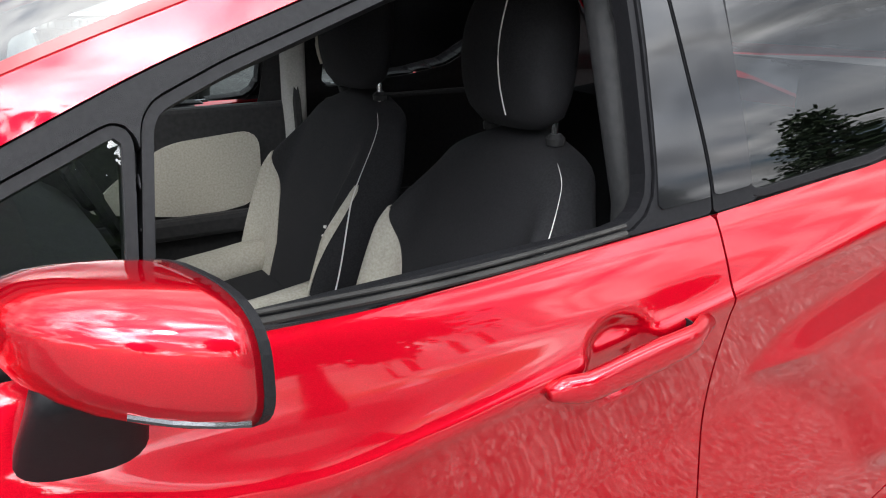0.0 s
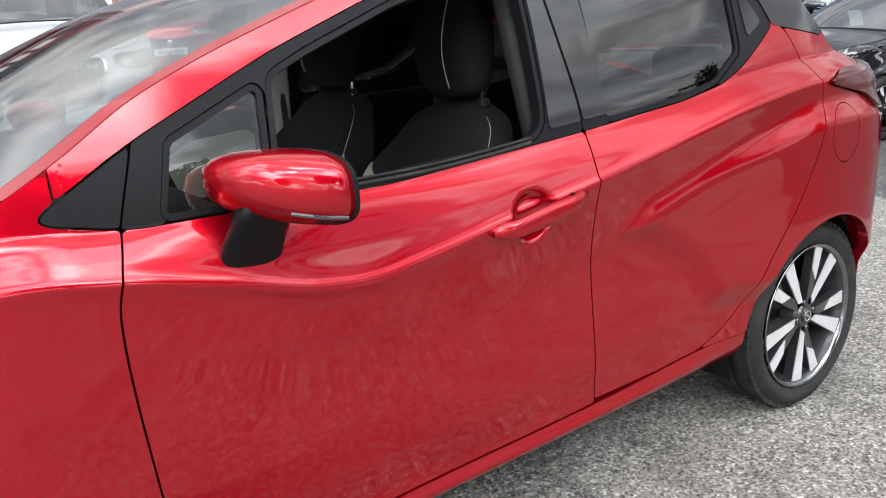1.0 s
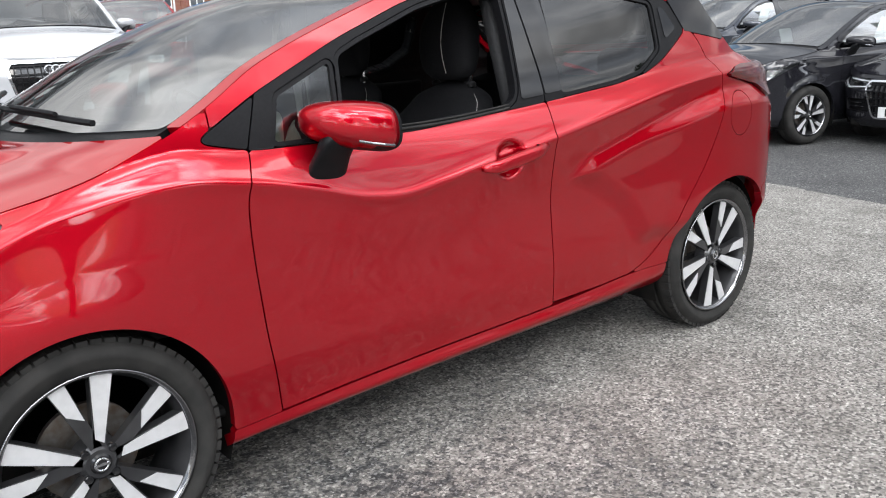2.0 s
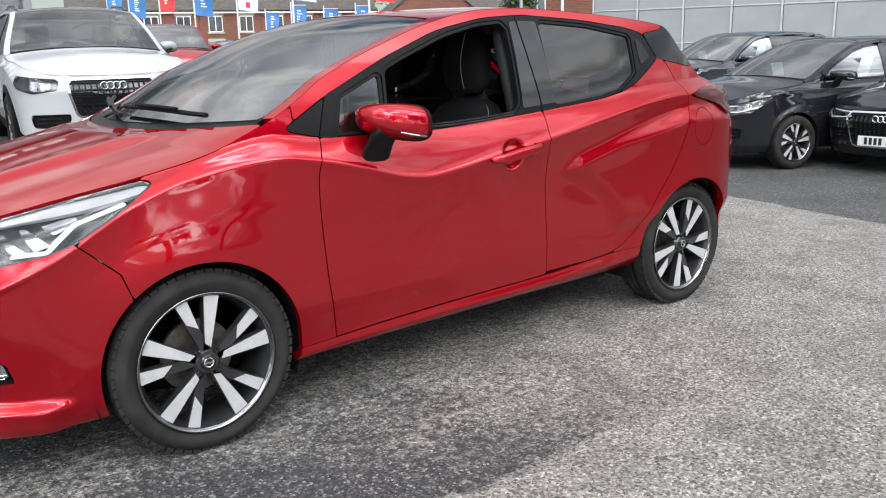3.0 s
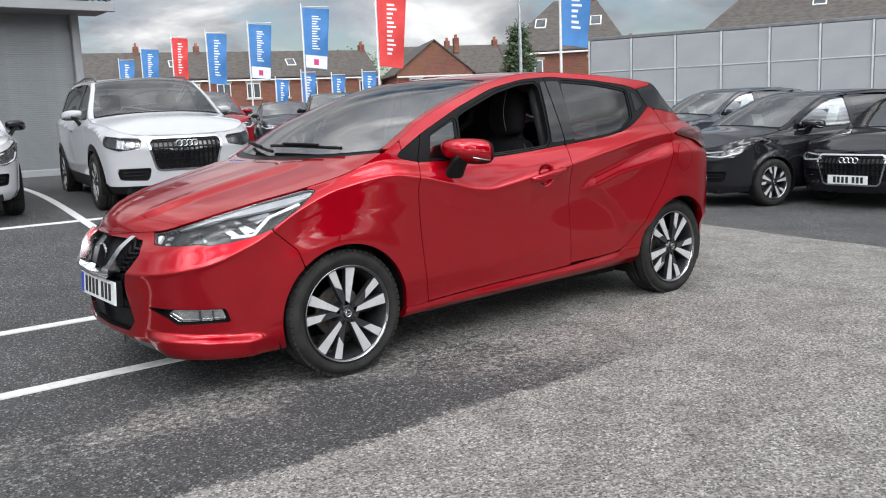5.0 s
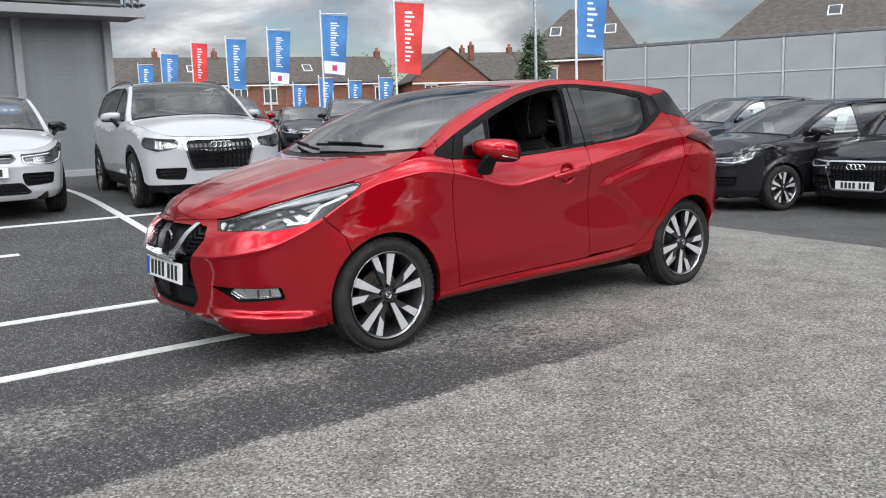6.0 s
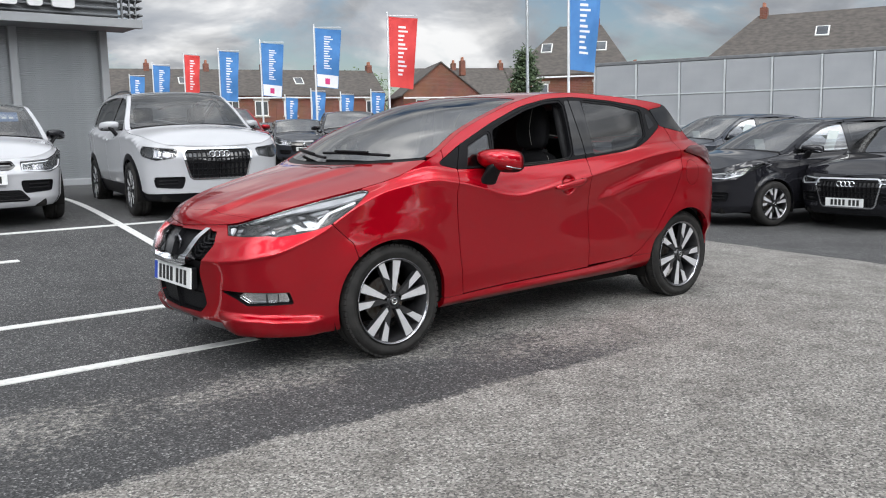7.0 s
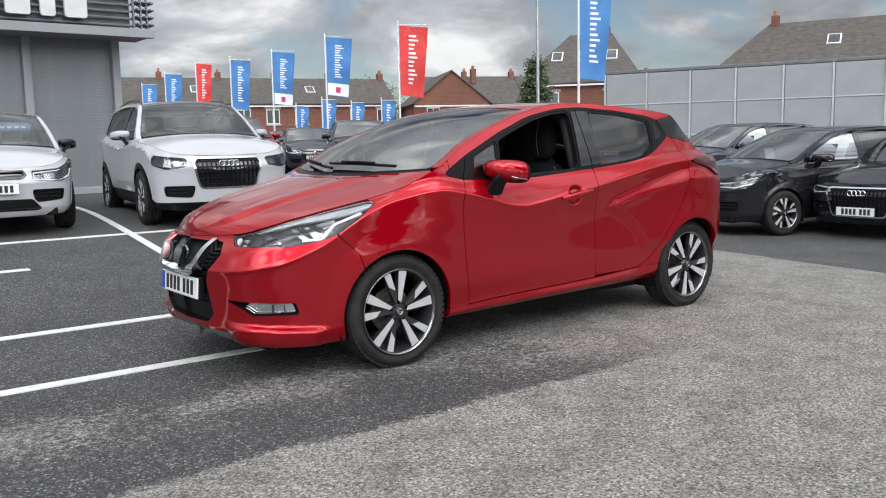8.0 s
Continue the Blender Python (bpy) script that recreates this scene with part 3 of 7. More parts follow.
SHELL = Shell(PLAN, M_BOTTOM, M_SILL, M_CREASE, M_BELT, M_TOP, M_Q, STATIONS, CENTRE, micra_bulge)
S0 = SHELL.s0
GAP = 0.0021
DOOR_F = line((0.0, 0.50), (0.30, 0.483), (0.55, 0.450), (0.85, 0.430), (1.0, 0.462), (1.15, 0.512), (1.6, 0.6))
DOOR_B = line((0.0, 1.575), (0.32, 1.563), (0.7, 1.538), (0.9, 1.527), (1.03, 1.526), (1.3, 1.503), (1.6, 1.49))
BUMPER = [(-2.2, 0.05), (-0.2, 0.05), (-0.2, 0.50), (-0.25, 0.645), (-0.371, 0.755), (-0.371, 1.2), (-2.2, 1.2)]
LAMP = rounded([(-0.105, 0.912), (-0.4, 0.90), (-0.75, 0.86), (-1.0, 0.80), (-1.04, 0.745), (-0.985, 0.702), (-0.84, 0.700), (-0.70, 0.706), (-0.655, 0.700), (-0.558, 0.709), (-0.45, 0.727), (-0.371, 0.752), (-0.22, 0.838)], 4, 0.25)
GRILLE = rounded([(S0 - 0.3, 0.717), (S0 + 0.36, 0.715), (S0 + 0.41, 0.66), (S0 + 0.30, 0.52), (S0 + 0.33, 0.34), (S0 + 0.26, 0.29), (S0 - 0.3, 0.28)], 4, 0.2)
FOG = rounded([(-0.60, 0.415), (-0.88, 0.42), (-1.0, 0.425), (-0.90, 0.385), (-0.84, 0.35), (-0.58, 0.355)], 4, 0.15)
REAR_DOOR = rounded([(1.0, 0.318), (1.95, 0.335), (2.06, 0.37), (2.138, 0.43), (2.221, 0.562), (2.353, 0.727), (2.434, 0.876), (2.475, 1.0), (2.46, 1.10), (2.39, 1.22), (1.0, 1.6)], 5, 0.4)
DLO = rounded([(0.322, 1.032), (0.470, 0.998), (0.989, 0.992), (1.528, 1.027), (1.897, 1.058), (2.06, 1.085), (2.16, 1.122), (2.27, 1.182), (2.338, 1.222), (2.27, 1.337), (2.157, 1.363),
               (1.884, 1.396), (1.542, 1.417), (1.315, 1.404), (1.063, 1.356), (0.79, 1.259), (0.50, 1.131)], 4, 0.3)
F_WIN = rounded([(0.752, 1.004), (1.405, 1.034), (1.435, 1.36), (1.41, 1.385), (1.28, 1.374), (1.10, 1.334), (0.87, 1.252), (0.785, 1.215)], 4, 0.2)
TRI_WIN = rounded([(0.542, 1.011), (0.728, 1.011), (0.752, 1.201), (0.574, 1.124)], 4, 0.08)
R_WIN = rounded([(1.605, 1.046), (1.90, 1.072), (2.035, 1.096), (2.152, 1.165), (2.168, 1.325), (1.90, 1.370), (1.625, 1.389)], 5, 0.12)
Q_WIN = rounded([(2.205, 1.195), (2.285, 1.232), (2.235, 1.305), (2.205, 1.312)], 4, 0.2)
TAIL = rounded([(2.49, 1.045), (2.60, 1.072), (3.25, 1.065), (3.25, 0.91), (2.80, 0.94), (2.71, 0.995)], 4, 0.2)
BUMP_R = [(2.78, 0.05), (2.78, 0.56), (2.90, 0.60), (4.2, 0.60), (4.2, 0.05)]
FUEL = (2.572, 0.893)
PILLAR_FOOT = 0.37
D_PANEL = [(2.275, 1.337), (2.42, 1.356), (2.47, 1.42), (2.70, 1.22), (2.60, 1.178), (2.338, 1.220), (2.305, 1.28)]
FINE = 0.0085


def body(s, z):
    return np.maximum(np.maximum(arch(s, z), M_BOTTOM(s) - z), z - M_TOP(s) + GAP)


def r_fender(s, z):
    d = np.maximum(body(s, z), s - DOOR_F(z) + GAP)
    for p in (BUMPER, LAMP, DLO):
        d = np.maximum(d, GAP - inside(p, s, z))
    d = np.maximum(d, np.minimum(s - PILLAR_FOOT, z - 1.03) + GAP)
    return np.maximum(d, M_SILL(s) - z + GAP)


def r_bumper(s, z):
    d = np.maximum(body(s, z), inside(BUMPER, s, z) + GAP)
    for p in (LAMP, GRILLE, FOG):
        d = np.maximum(d, GAP - inside(p, s, z))
    return np.maximum(d, np.minimum(-1.03 - s, 0.245 - z) + GAP)


def r_front_door(s, z):
    d = np.maximum(np.maximum(DOOR_F(z) - s + GAP, s - DOOR_B(z) + GAP), np.maximum(M_SILL(s) - z + GAP + 0.004, GAP - inside(DLO, s, z)))
    return np.maximum(np.maximum(d, z - 1.1), body(s, z))


def r_rear_door(s, z):
    d = np.maximum(np.maximum(DOOR_B(z) - s + GAP, inside(REAR_DOOR, s, z) + GAP), np.maximum(M_SILL(s) - z + GAP + 0.004, GAP - inside(DLO, s, z)))
    return np.maximum(np.maximum(d, z - 1.3), body(s, z))


def r_quarter(s, z):
    d = np.maximum(body(s, z), GAP - inside(REAR_DOOR, s, z))
    for p in (DLO, TAIL, BUMP_R, D_PANEL):
        d = np.maximum(d, GAP - inside(p, s, z))
    d = np.maximum(d, np.maximum(2.0 - s, M_SILL(s) - z + GAP))
    d = np.maximum(d, 0.0895 - np.hypot((s - FUEL[0]) * 1.12, z - FUEL[1]))
    # the roof side stays with the roof rail
    return np.maximum(d, z - 1.9 + 0.26 * s)


def r_rail(s, z):
    d = np.maximum(body(s, z), np.maximum(GAP - inside(DLO, s, z), GAP - inside(D_PANEL, s, z)))
    d = np.maximum(d, np.maximum(1.03 - z, PILLAR_FOOT + GAP - s))
    d = np.maximum(d, np.where(s < 2.02, -9.0, 1.9 - 0.26 * s - z + GAP))
    return np.maximum(d, np.maximum(s - 2.45, 1.14 - z - 5 * np.clip(0.9 - s, 0, 1)))


def r_sill(s, z):
    return np.maximum(np.maximum(body(s, z), z - M_SILL(s)), np.maximum(0.2 - s, s - 2.3))


def r_frame(s, z):
    d = inside(DLO, s, z)
    for p in (F_WIN, TRI_WIN, R_WIN):
        d = np.maximum(d, 0.0135 - inside(p, s, z))
    return d


def r_sail(s, z):
    return np.maximum(inside(DLO, s, z) + 0.002, s - DOOR_F(z) + GAP)


def r_seal(poly):
    return lambda s, z: np.maximum(inside(poly, s, z) - 0.0115, -inside(poly, s, z))


for mirror in (False, True):
    P = dict(mirror=mirror)
    FINE = 0.02 if mirror else 0.0085
    fender = patch("fender", SHELL.side, r_fender, (-0.6, 0.55, 0.2, 1.1), FINE, RED, hatch, depth=0.025, along=M_CREASE, **P)
    patch("front_bumper", SHELL.side, r_bumper, (S0, -0.15, 0.15, 0.85), FINE, RED, hatch, depth=0.03, **P)
    door = patch("front_door", SHELL.side, r_front_door, (0.42, 1.62, 0.26, 1.08), FINE, RED, hatch, depth=0.03, along=M_CREASE, **P)
    back_door = patch("rear_door", SHELL.side, r_rear_door, (1.5, 2.52, 0.28, 1.28), FINE, RED, hatch, depth=0.03, along=M_CREASE, **P)
    quarter = patch("rear_quarter", SHELL.side, r_quarter, (2.0, SHELL.s1, 0.3, 1.4), FINE, RED, hatch, depth=0.025, along=M_CREASE, **P)
    patch("fuel_flap", SHELL.side, lambda s, z: np.hypot((s - FUEL[0]) * 1.12, z - FUEL[1]) - 0.0865, (FUEL[0] - 0.1, FUEL[0] + 0.1, FUEL[1] - 0.1, FUEL[1] + 0.1), 0.007, RED, quarter, depth=0.012, **P)
    patch("rear_pillar_panel", SHELL.side, lambda s, z: np.maximum(inside(D_PANEL, s, z) + 0.001, z - M_TOP(s) + 0.003), (2.2, 2.72, 1.15, 1.42), 0.008, GLOSS_BLACK, quarter, "dark rear pillar panel", depth=0.01, lift=0.001, **P)
    patch("roof_rail", SHELL.side, r_rail, (0.28, 2.48, 1.0, 1.46), FINE, RED, hatch, depth=0.02, **P)
    patch("sill", SHELL.side, r_sill, (0.2, 2.3, 0.15, 0.37), FINE, RED, hatch, depth=0.03, **P)
    patch("rear_bumper", SHELL.side, lambda s, z: np.maximum(body(s, z), inside(BUMP_R, s, z) + GAP), (2.6, SHELL.s1, 0.2, 0.65), FINE, RED, hatch, depth=0.03, **P)
    C = 0.012 if mirror else 0.006
    patch("sail_panel", SHELL.side, r_sail, (0.26, 0.60, 0.97, 1.25), C, BLACK_TRIM, fender, "satin black corner panel", depth=0.03, lift=-0.003, **P)
    patch("window_frame", SHELL.side, lambda s, z: np.maximum(r_frame(s, z), np.maximum(DOOR_F(z) + GAP - s, s - DOOR_B(z) + GAP)), (0.4, 1.56, 0.96, 1.44), C, BLACK_TRIM, door, "satin black window frame", depth=0.03, lift=-0.002, **P)
    patch("window_frame", SHELL.side, lambda s, z: np.maximum(r_frame(s, z), DOOR_B(z) + GAP - s), (1.46, 2.45, 0.96, 1.44), C, BLACK_TRIM, back_door, "satin black window frame", depth=0.03, lift=-0.002, **P)
    for pane_edge, owner in ((F_WIN, door), (TRI_WIN, door), (R_WIN, back_door)):
        patch("window_seal", SHELL.side, r_seal(pane_edge), (min(a for a, _ in pane_edge) - 0.03, max(a for a, _ in pane_edge) + 0.03, 0.98, 1.42), C, BLACK_TRIM, owner, depth=0.03, lift=-0.006, **P)
    patch("quarter_window", SHELL.side, lambda s, z: inside(TRI_WIN, s, z) - 0.006, (0.5, 0.75, 1.0, 1.22), 0.012, CLEAR_GLASS, hatch, depth=0.004, lift=-0.012, **P)
    patch("rear_door_glass", SHELL.side, lambda s, z: inside(R_WIN, s, z) - 0.006, (1.58, 2.2, 1.02, 1.42), 0.012, CLEAR_GLASS if mirror else PRIVACY_GLASS, back_door, "tinted rear window", depth=0.004, lift=-0.012, **P)
    patch("rear_quarter_glass", SHELL.side, lambda s, z: inside(Q_WIN, s, z), (2.15, 2.35, 1.15, 1.35), 0.008, GLOSS_BLACK, hatch, depth=0.004, lift=0.001, **P)
    patch("b_pillar_trim", SHELL.side, lambda s, z: np.maximum(np.maximum(inside(DLO, s, z) + 0.023, 1.420 + 0.1 * (z - 1.03) - s), s - DOOR_B(z) + 0.004), (1.38, 1.6, 1.0, 1.43), 0.01,
          GLOSS_BLACK, door, "gloss black pillar trim", depth=0.004, lift=0.001, **P)
    patch("pillar_trim", SHELL.side, lambda s, z: np.maximum(np.maximum(inside(DLO, s, z) + 0.023, DOOR_B(z) + 0.004 - s), s - 1.608), (1.4, 1.7, 1.0, 1.43), 0.01, GLOSS_BLACK, back_door,
          "gloss black pillar trim", depth=0.004, lift=0.001, **P)
    patch("tail_lamp", SHELL.side, lambda s, z: inside(TAIL, s, z), (2.45, 3.3, 0.88, 1.1), 0.01, TAIL_RED, hatch, "dark red tail lamp", depth=0.03, lift=0.014, **P)
    if mirror:
        patch("front_door_glass", SHELL.side, lambda s, z: inside(F_WIN, s, z) - 0.006, (0.7, 1.45, 1.0, 1.4), 0.012, CLEAR_GLASS, door, depth=0.004, lift=-0.012, **P)
    patch("inner_lining", SHELL.side, lambda s, z: np.maximum(np.maximum(z - M_TOP(s) + 0.02, np.maximum(0.40 - s, s - 2.85)), np.maximum(np.maximum(0.004 - np.minimum(inside(F_WIN, s, z), inside(F_WIN, s, z + 0.05)), 0.004 - inside(TRI_WIN, s, z)), 0.004 - inside(R_WIN, s, z))), (0.4, 2.86, 0.93, 1.45), 0.012,
          CABIN_BLACK, hatch, "black inner pillar trim", depth=0.004, lift=-0.045, **P)
    patch("boot_lining", SHELL.side, lambda s, z: np.maximum(arch(s, z), np.abs(s - 2.45) - 0.3), (2.1, 2.8, 0.35, 0.98), 0.03, CABIN_BLACK, hatch, depth=0.004, lift=-0.06, **P)
    for at in (HUB_F, HUB_R):  # liner of the wheel arch
        bm = bmesh.new()
        side_y = 1 if mirror else -1
        prev = None
        for k in range(25):
            a = math.pi * (-0.12 + 1.24 * k / 24)
            c = (at + 0.362 * math.cos(a), 0.305 + 0.362 * math.sin(a))
            ring = [bm.verts.new((c[0], side_y * y, c[1])) for y in (0.775, 0.68, 0.45)]
            if prev:
                for i in range(2):
                    bm.faces.new((prev[i], prev[i + 1], ring[i + 1], ring[i]))
            prev = ring
        part("arch_liner", bm, UNDER, hatch, smooth=True)

# top skin
HOOD_V = 0.997


def hood(u, v):
    """Bonnet skin: a raised middle between two soft ridges."""
    p = SHELL.over(u, v)
    w = smoothstep(-1.25, -0.85, u) * (1 - smoothstep(0.05, 0.25, u))
    p[:, 2] += w * (0.013 * (1 - smoothstep(0.50, 0.62, np.abs(v))) + 0.006 * np.exp(-((np.abs(v) - 0.50) / 0.07) ** 2))
    return p


def hood_front(v):
    return -0.83 - 0.22 * (1 - np.abs(v) ** 1.6)


patch("bonnet", hood, lambda u, v: np.maximum(np.maximum(u - 0.235 - 0.03 * v * v, hood_front(v) + GAP - u), np.abs(v) - HOOD_V), (-1.1, 0.30, -1, 1), (0.015, 0.02), RED, hatch, depth=0.02)
patch("nose_panel", hood, lambda u, v: np.maximum(np.maximum(u - hood_front(v) + GAP, S0 + 0.02 - u), np.abs(v) - HOOD_V), (S0 + 0.015, -0.80, -1, 1), (0.015, 0.02), RED, hatch, depth=0.02)
patch("cowl", SHELL.over, lambda u, v: np.maximum(np.maximum(0.24 + 0.03 * v * v - u, u - 0.34), np.abs(v) - 0.95), (0.2, 0.36, -1, 1), (0.01, 0.03), BLACK_TRIM, hatch, "black plastic cowl", depth=0.02, lift=-0.006)
patch("windscreen", SHELL.over, lambda u, v: np.maximum(np.maximum(0.30 - u, u - 1.10 + 0.02 * v * v), np.abs(v) - 0.945 + 0.1 * np.clip(u - 0.9, 0, 1)), (0.28, 1.14, -0.96, 0.96), (0.015, 0.03), SCREEN_GLASS, hatch,
      "raked windscreen reflecting the clouds", depth=0.005, lift=-0.002)
patch("roof", SHELL.over, lambda u, v: np.minimum(np.maximum(1.11 - 0.02 * v * v - u, u - 2.43), np.maximum(np.maximum(0.30 - u, u - 1.2), 0.952 - np.abs(v) - 0.1 * np.clip(u - 0.9, 0, 1))), (0.29, 2.45, -1, 1), (0.015, 0.02), RED, hatch,
      depth=0.02)
patch("tailgate", SHELL.over, lambda u, v: np.maximum(2.435 - u, np.abs(v) - 1), (2.43, 3.5, -1, 1), (0.02, 0.05), PRIVACY_GLASS, hatch, "tailgate with tinted glass", depth=0.01)

for x, y in ((HUB_F, -0.718), (HUB_R, -0.718)):
    wheel(hatch, Matrix.Translation((x, y, 0.305)) @ Matrix.Rotation(0.6 if x else 0.0, 4, "Y"))
    wheel(hatch, Matrix.Translation((x, -y, 0.305)) @ Matrix.Rotation(math.pi, 4, "Z"))
# underside
bm = bmesh.new()
box(bm, -0.70, 2.95, -0.60, 0.60, 0.16, 0.30, 0.03)
box(bm, 0.42, 2.10, -0.69, 0.69, 0.185, 0.30, 0.02)
part("underbody", bm, UNDER, hatch)



# ---- lamps, grille, handles, mirrors and cabin of the red hatchback ----
def on_side(s, z, lift=0.0):
    """A point on the left flank, lifted along the normal, and the normal."""
    a = [SHELL.side(np.array([s + i]), np.array([z + j]))[0] for i, j in ((0, 0), (0.01, 0), (-0.01, 0), (0, 0.01), (0, -0.01))]
    n = Vector(a[1] - a[2]).cross(Vector(a[3] - a[4])).normalized()
    return Vector(a[0]) + n * lift, n


def blob(bm, sections, power=2.6, steps=28, cap=True):
    """Loft of rounded sections: (centre, axis a, axis b) each."""
    rings = []
    for c, a, b in sections:
        c, a, b = Vector(c), Vector(a), Vector(b)
        ring = []
        for k in range(steps):
            t = 2 * math.pi * k / steps
            ct, st = math.cos(t), math.sin(t)
            ring.append(bm.verts.new(c + a * math.copysign(abs(ct) ** (2 / power), ct) + b * math.copysign(abs(st) ** (2 / power), st)))
        rings.append(ring)
    for p, q in zip(rings, rings[1:]):
        for k in range(steps):
            bm.faces.new((p[k], p[(k + 1) % steps], q[(k + 1) % steps], q[k]))
    if cap:
        bm.faces.new(rings[0][::-1])
        bm.faces.new(rings[-1])
    bmesh.ops.recalc_face_normals(bm, faces=bm.faces[:])


CHEVRON = [(-0.555, 0.728), (-0.545, 0.742), (-0.450, 0.746), (-0.428, 0.770), (-0.366, 0.818), (-0.215, 0.866), (-0.205, 0.858), (-0.358, 0.808), (-0.416, 0.760), (-0.440, 0.735)]
LAMP_SHADE = [(-0.448, 0.732), (-0.365, 0.752), (-0.20, 0.852), (-0.358, 0.806), (-0.410, 0.762)]
TOP_BAND = line((-1.1, 0.735), (-0.899, 0.757), (-0.619, 0.806), (-0.376, 0.840), (-0.149, 0.889))
CELLS = ([(-0.62, 0.800), (-0.585, 0.797), (-0.504, 0.742), (-0.539, 0.737)], [(-0.533, 0.810), (-0.505, 0.808), (-0.432, 0.760), (-0.483, 0.747)], [(-0.80, 0.762), (-0.748, 0.766), (-0.695, 0.728), (-0.752, 0.720)],
         [(-0.73, 0.764), (-0.715, 0.765), (-0.668, 0.728), (-0.685, 0.726)], [(-0.96, 0.738), (-0.90, 0.745), (-0.875, 0.712), (-0.94, 0.710)], [(-0.46, 0.815), (-0.36, 0.838), (-0.35, 0.832), (-0.42, 0.792)])


def lamp_area(s, z):
    return np.maximum(inside(LAMP, s, z), z - M_TOP(s) + 0.008)


for mirror in (False, True):
    P = dict(mirror=mirror)
    lamp = patch("headlamp", SHELL.side, lambda s, z: lamp_area(s, z), (-1.1, -0.08, 0.65, 0.95), 0.012, LAMP_DARK, hatch, "clear headlamp with white light strips", depth=-0.045, lift=-0.05, **P)
    patch("lens", SHELL.side, lambda s, z: lamp_area(s, z) + 0.002, (-1.1, -0.08, 0.65, 0.95), 0.012, LENS, lamp, depth=0.004, lift=0.001, **P)
    patch("lamp_bezel", SHELL.side, lambda s, z: np.maximum(lamp_area(s, z), -0.0045 - lamp_area(s, z)), (-1.1, -0.08, 0.65, 0.95), 0.004, LAMP_DARK, lamp, depth=0.03, lift=-0.006, **P)
    patch("light_strip", SHELL.side, lambda s, z: inside(CHEVRON, s, z), (-0.60, -0.18, 0.70, 0.89), 0.005, WHITE_STRIP, lamp, depth=0.02, lift=-0.016, **P)
    patch("lamp_top_band", SHELL.side, lambda s, z: np.maximum(lamp_area(s, z) + 0.004, TOP_BAND(s) - z), (-1.06, -0.10, 0.70, 0.93), 0.006, LAMP_BAND, lamp, depth=0.012, lift=-0.014, **P)
    patch("light_strip", SHELL.side, lambda s, z: np.maximum(lamp_area(s, z) + 0.010, np.maximum(-1.015 - s, s + 0.975)), (-1.06, -0.94, 0.68, 0.80), 0.006, WHITE_STRIP, lamp, depth=0.012, lift=-0.012, **P)
    patch("lamp_mask", SHELL.side, lambda s, z: inside(LAMP_SHADE, s, z), (-0.47, -0.18, 0.72, 0.87), 0.006, GLOSS_BLACK, lamp, depth=0.01, lift=-0.014, **P)
    for cell in CELLS:
        patch("reflector", SHELL.side, lambda s, z: inside(cell, s, z), (-1.05, -0.34, 0.69, 0.85), 0.005, REFLECTOR, lamp, depth=0.03, lift=-0.022, **P)
    # front fog lamp in its dark recess
    fog = patch("fog_recess", SHELL.side, lambda s, z: inside(FOG, s, z), (-1.05, -0.55, 0.32, 0.45), 0.008, BLACK_TRIM, hatch, depth=-0.035, lift=-0.035, **P)
    FOG_LENS = [(-0.615, 0.408), (-0.86, 0.412), (-0.89, 0.395), (-0.83, 0.362), (-0.60, 0.366)]
    patch("fog_lamp", SHELL.side, lambda s, z: inside(FOG_LENS, s, z), (-0.95, -0.55, 0.34, 0.43), 0.007, FOG_CHROME, fog, "chrome-backed fog lamp", depth=0.02, lift=-0.022, **P)
    patch("fog_lens", SHELL.side, lambda s, z: inside(FOG_LENS, s, z) + 0.001, (-0.95, -0.55, 0.34, 0.43), 0.01, LENS, fog, depth=0.004, lift=-0.008, **P)
    for a, b in ((-0.73, -0.722), (-0.665, -0.658)):
        patch("fog_divider", SHELL.side, lambda s, z: np.maximum(inside(FOG_LENS, s, z) + 0.003, np.maximum(a - s, s - b)), (a - 0.004, b + 0.004, 0.34, 0.43), 0.004, LAMP_DARK, fog, depth=0.02, lift=-0.014, **P)
    patch("skid_strip", SHELL.side, lambda s, z: np.maximum(np.maximum(s + 1.03, z - 0.245), M_BOTTOM(s) + 0.012 - z), (S0, -1.0, 0.18, 0.26), 0.008, SKID, hatch, "dull grey lower lip", depth=0.03, lift=-0.004, **P)
    # dark grille with chrome V
    patch("grille", SHELL.side, lambda s, z: inside(GRILLE, s, z), (S0, S0 + 0.45, 0.26, 0.74), 0.01, BLACK_TRIM, hatch, "black grille", depth=-0.03, lift=-0.03, **P)
    V_BAR = [(S0 + 0.335, 0.716), (S0 + 0.295, 0.716), (S0 + 0.205, 0.59), (S0 + 0.16, 0.570), (S0 - 0.1, 0.565), (S0 - 0.1, 0.538), (S0 + 0.18, 0.541), (S0 + 0.235, 0.565)]
    patch("chrome_v", SHELL.side, lambda s, z: inside(V_BAR, s, z), (S0, S0 + 0.42, 0.5, 0.73), 0.008, CHROME, hatch, "chrome V bar of the grille", depth=0.055, lift=0.030, **P)
    for k in range(5):
        z0 = 0.60 + 0.022 * k
        patch("grille_slat", SHELL.side, lambda s, z: np.maximum(np.maximum(np.abs(z - z0) - 0.004, s - S0 - 0.40 + 0.9 * (0.70 - z0)), S0 + 0.25 - s), (S0 + 0.24, S0 + 0.42, z0 - 0.008, z0 + 0.008), 0.004, BLACK_TRIM, hatch, depth=0.015,
              lift=-0.012, **P)
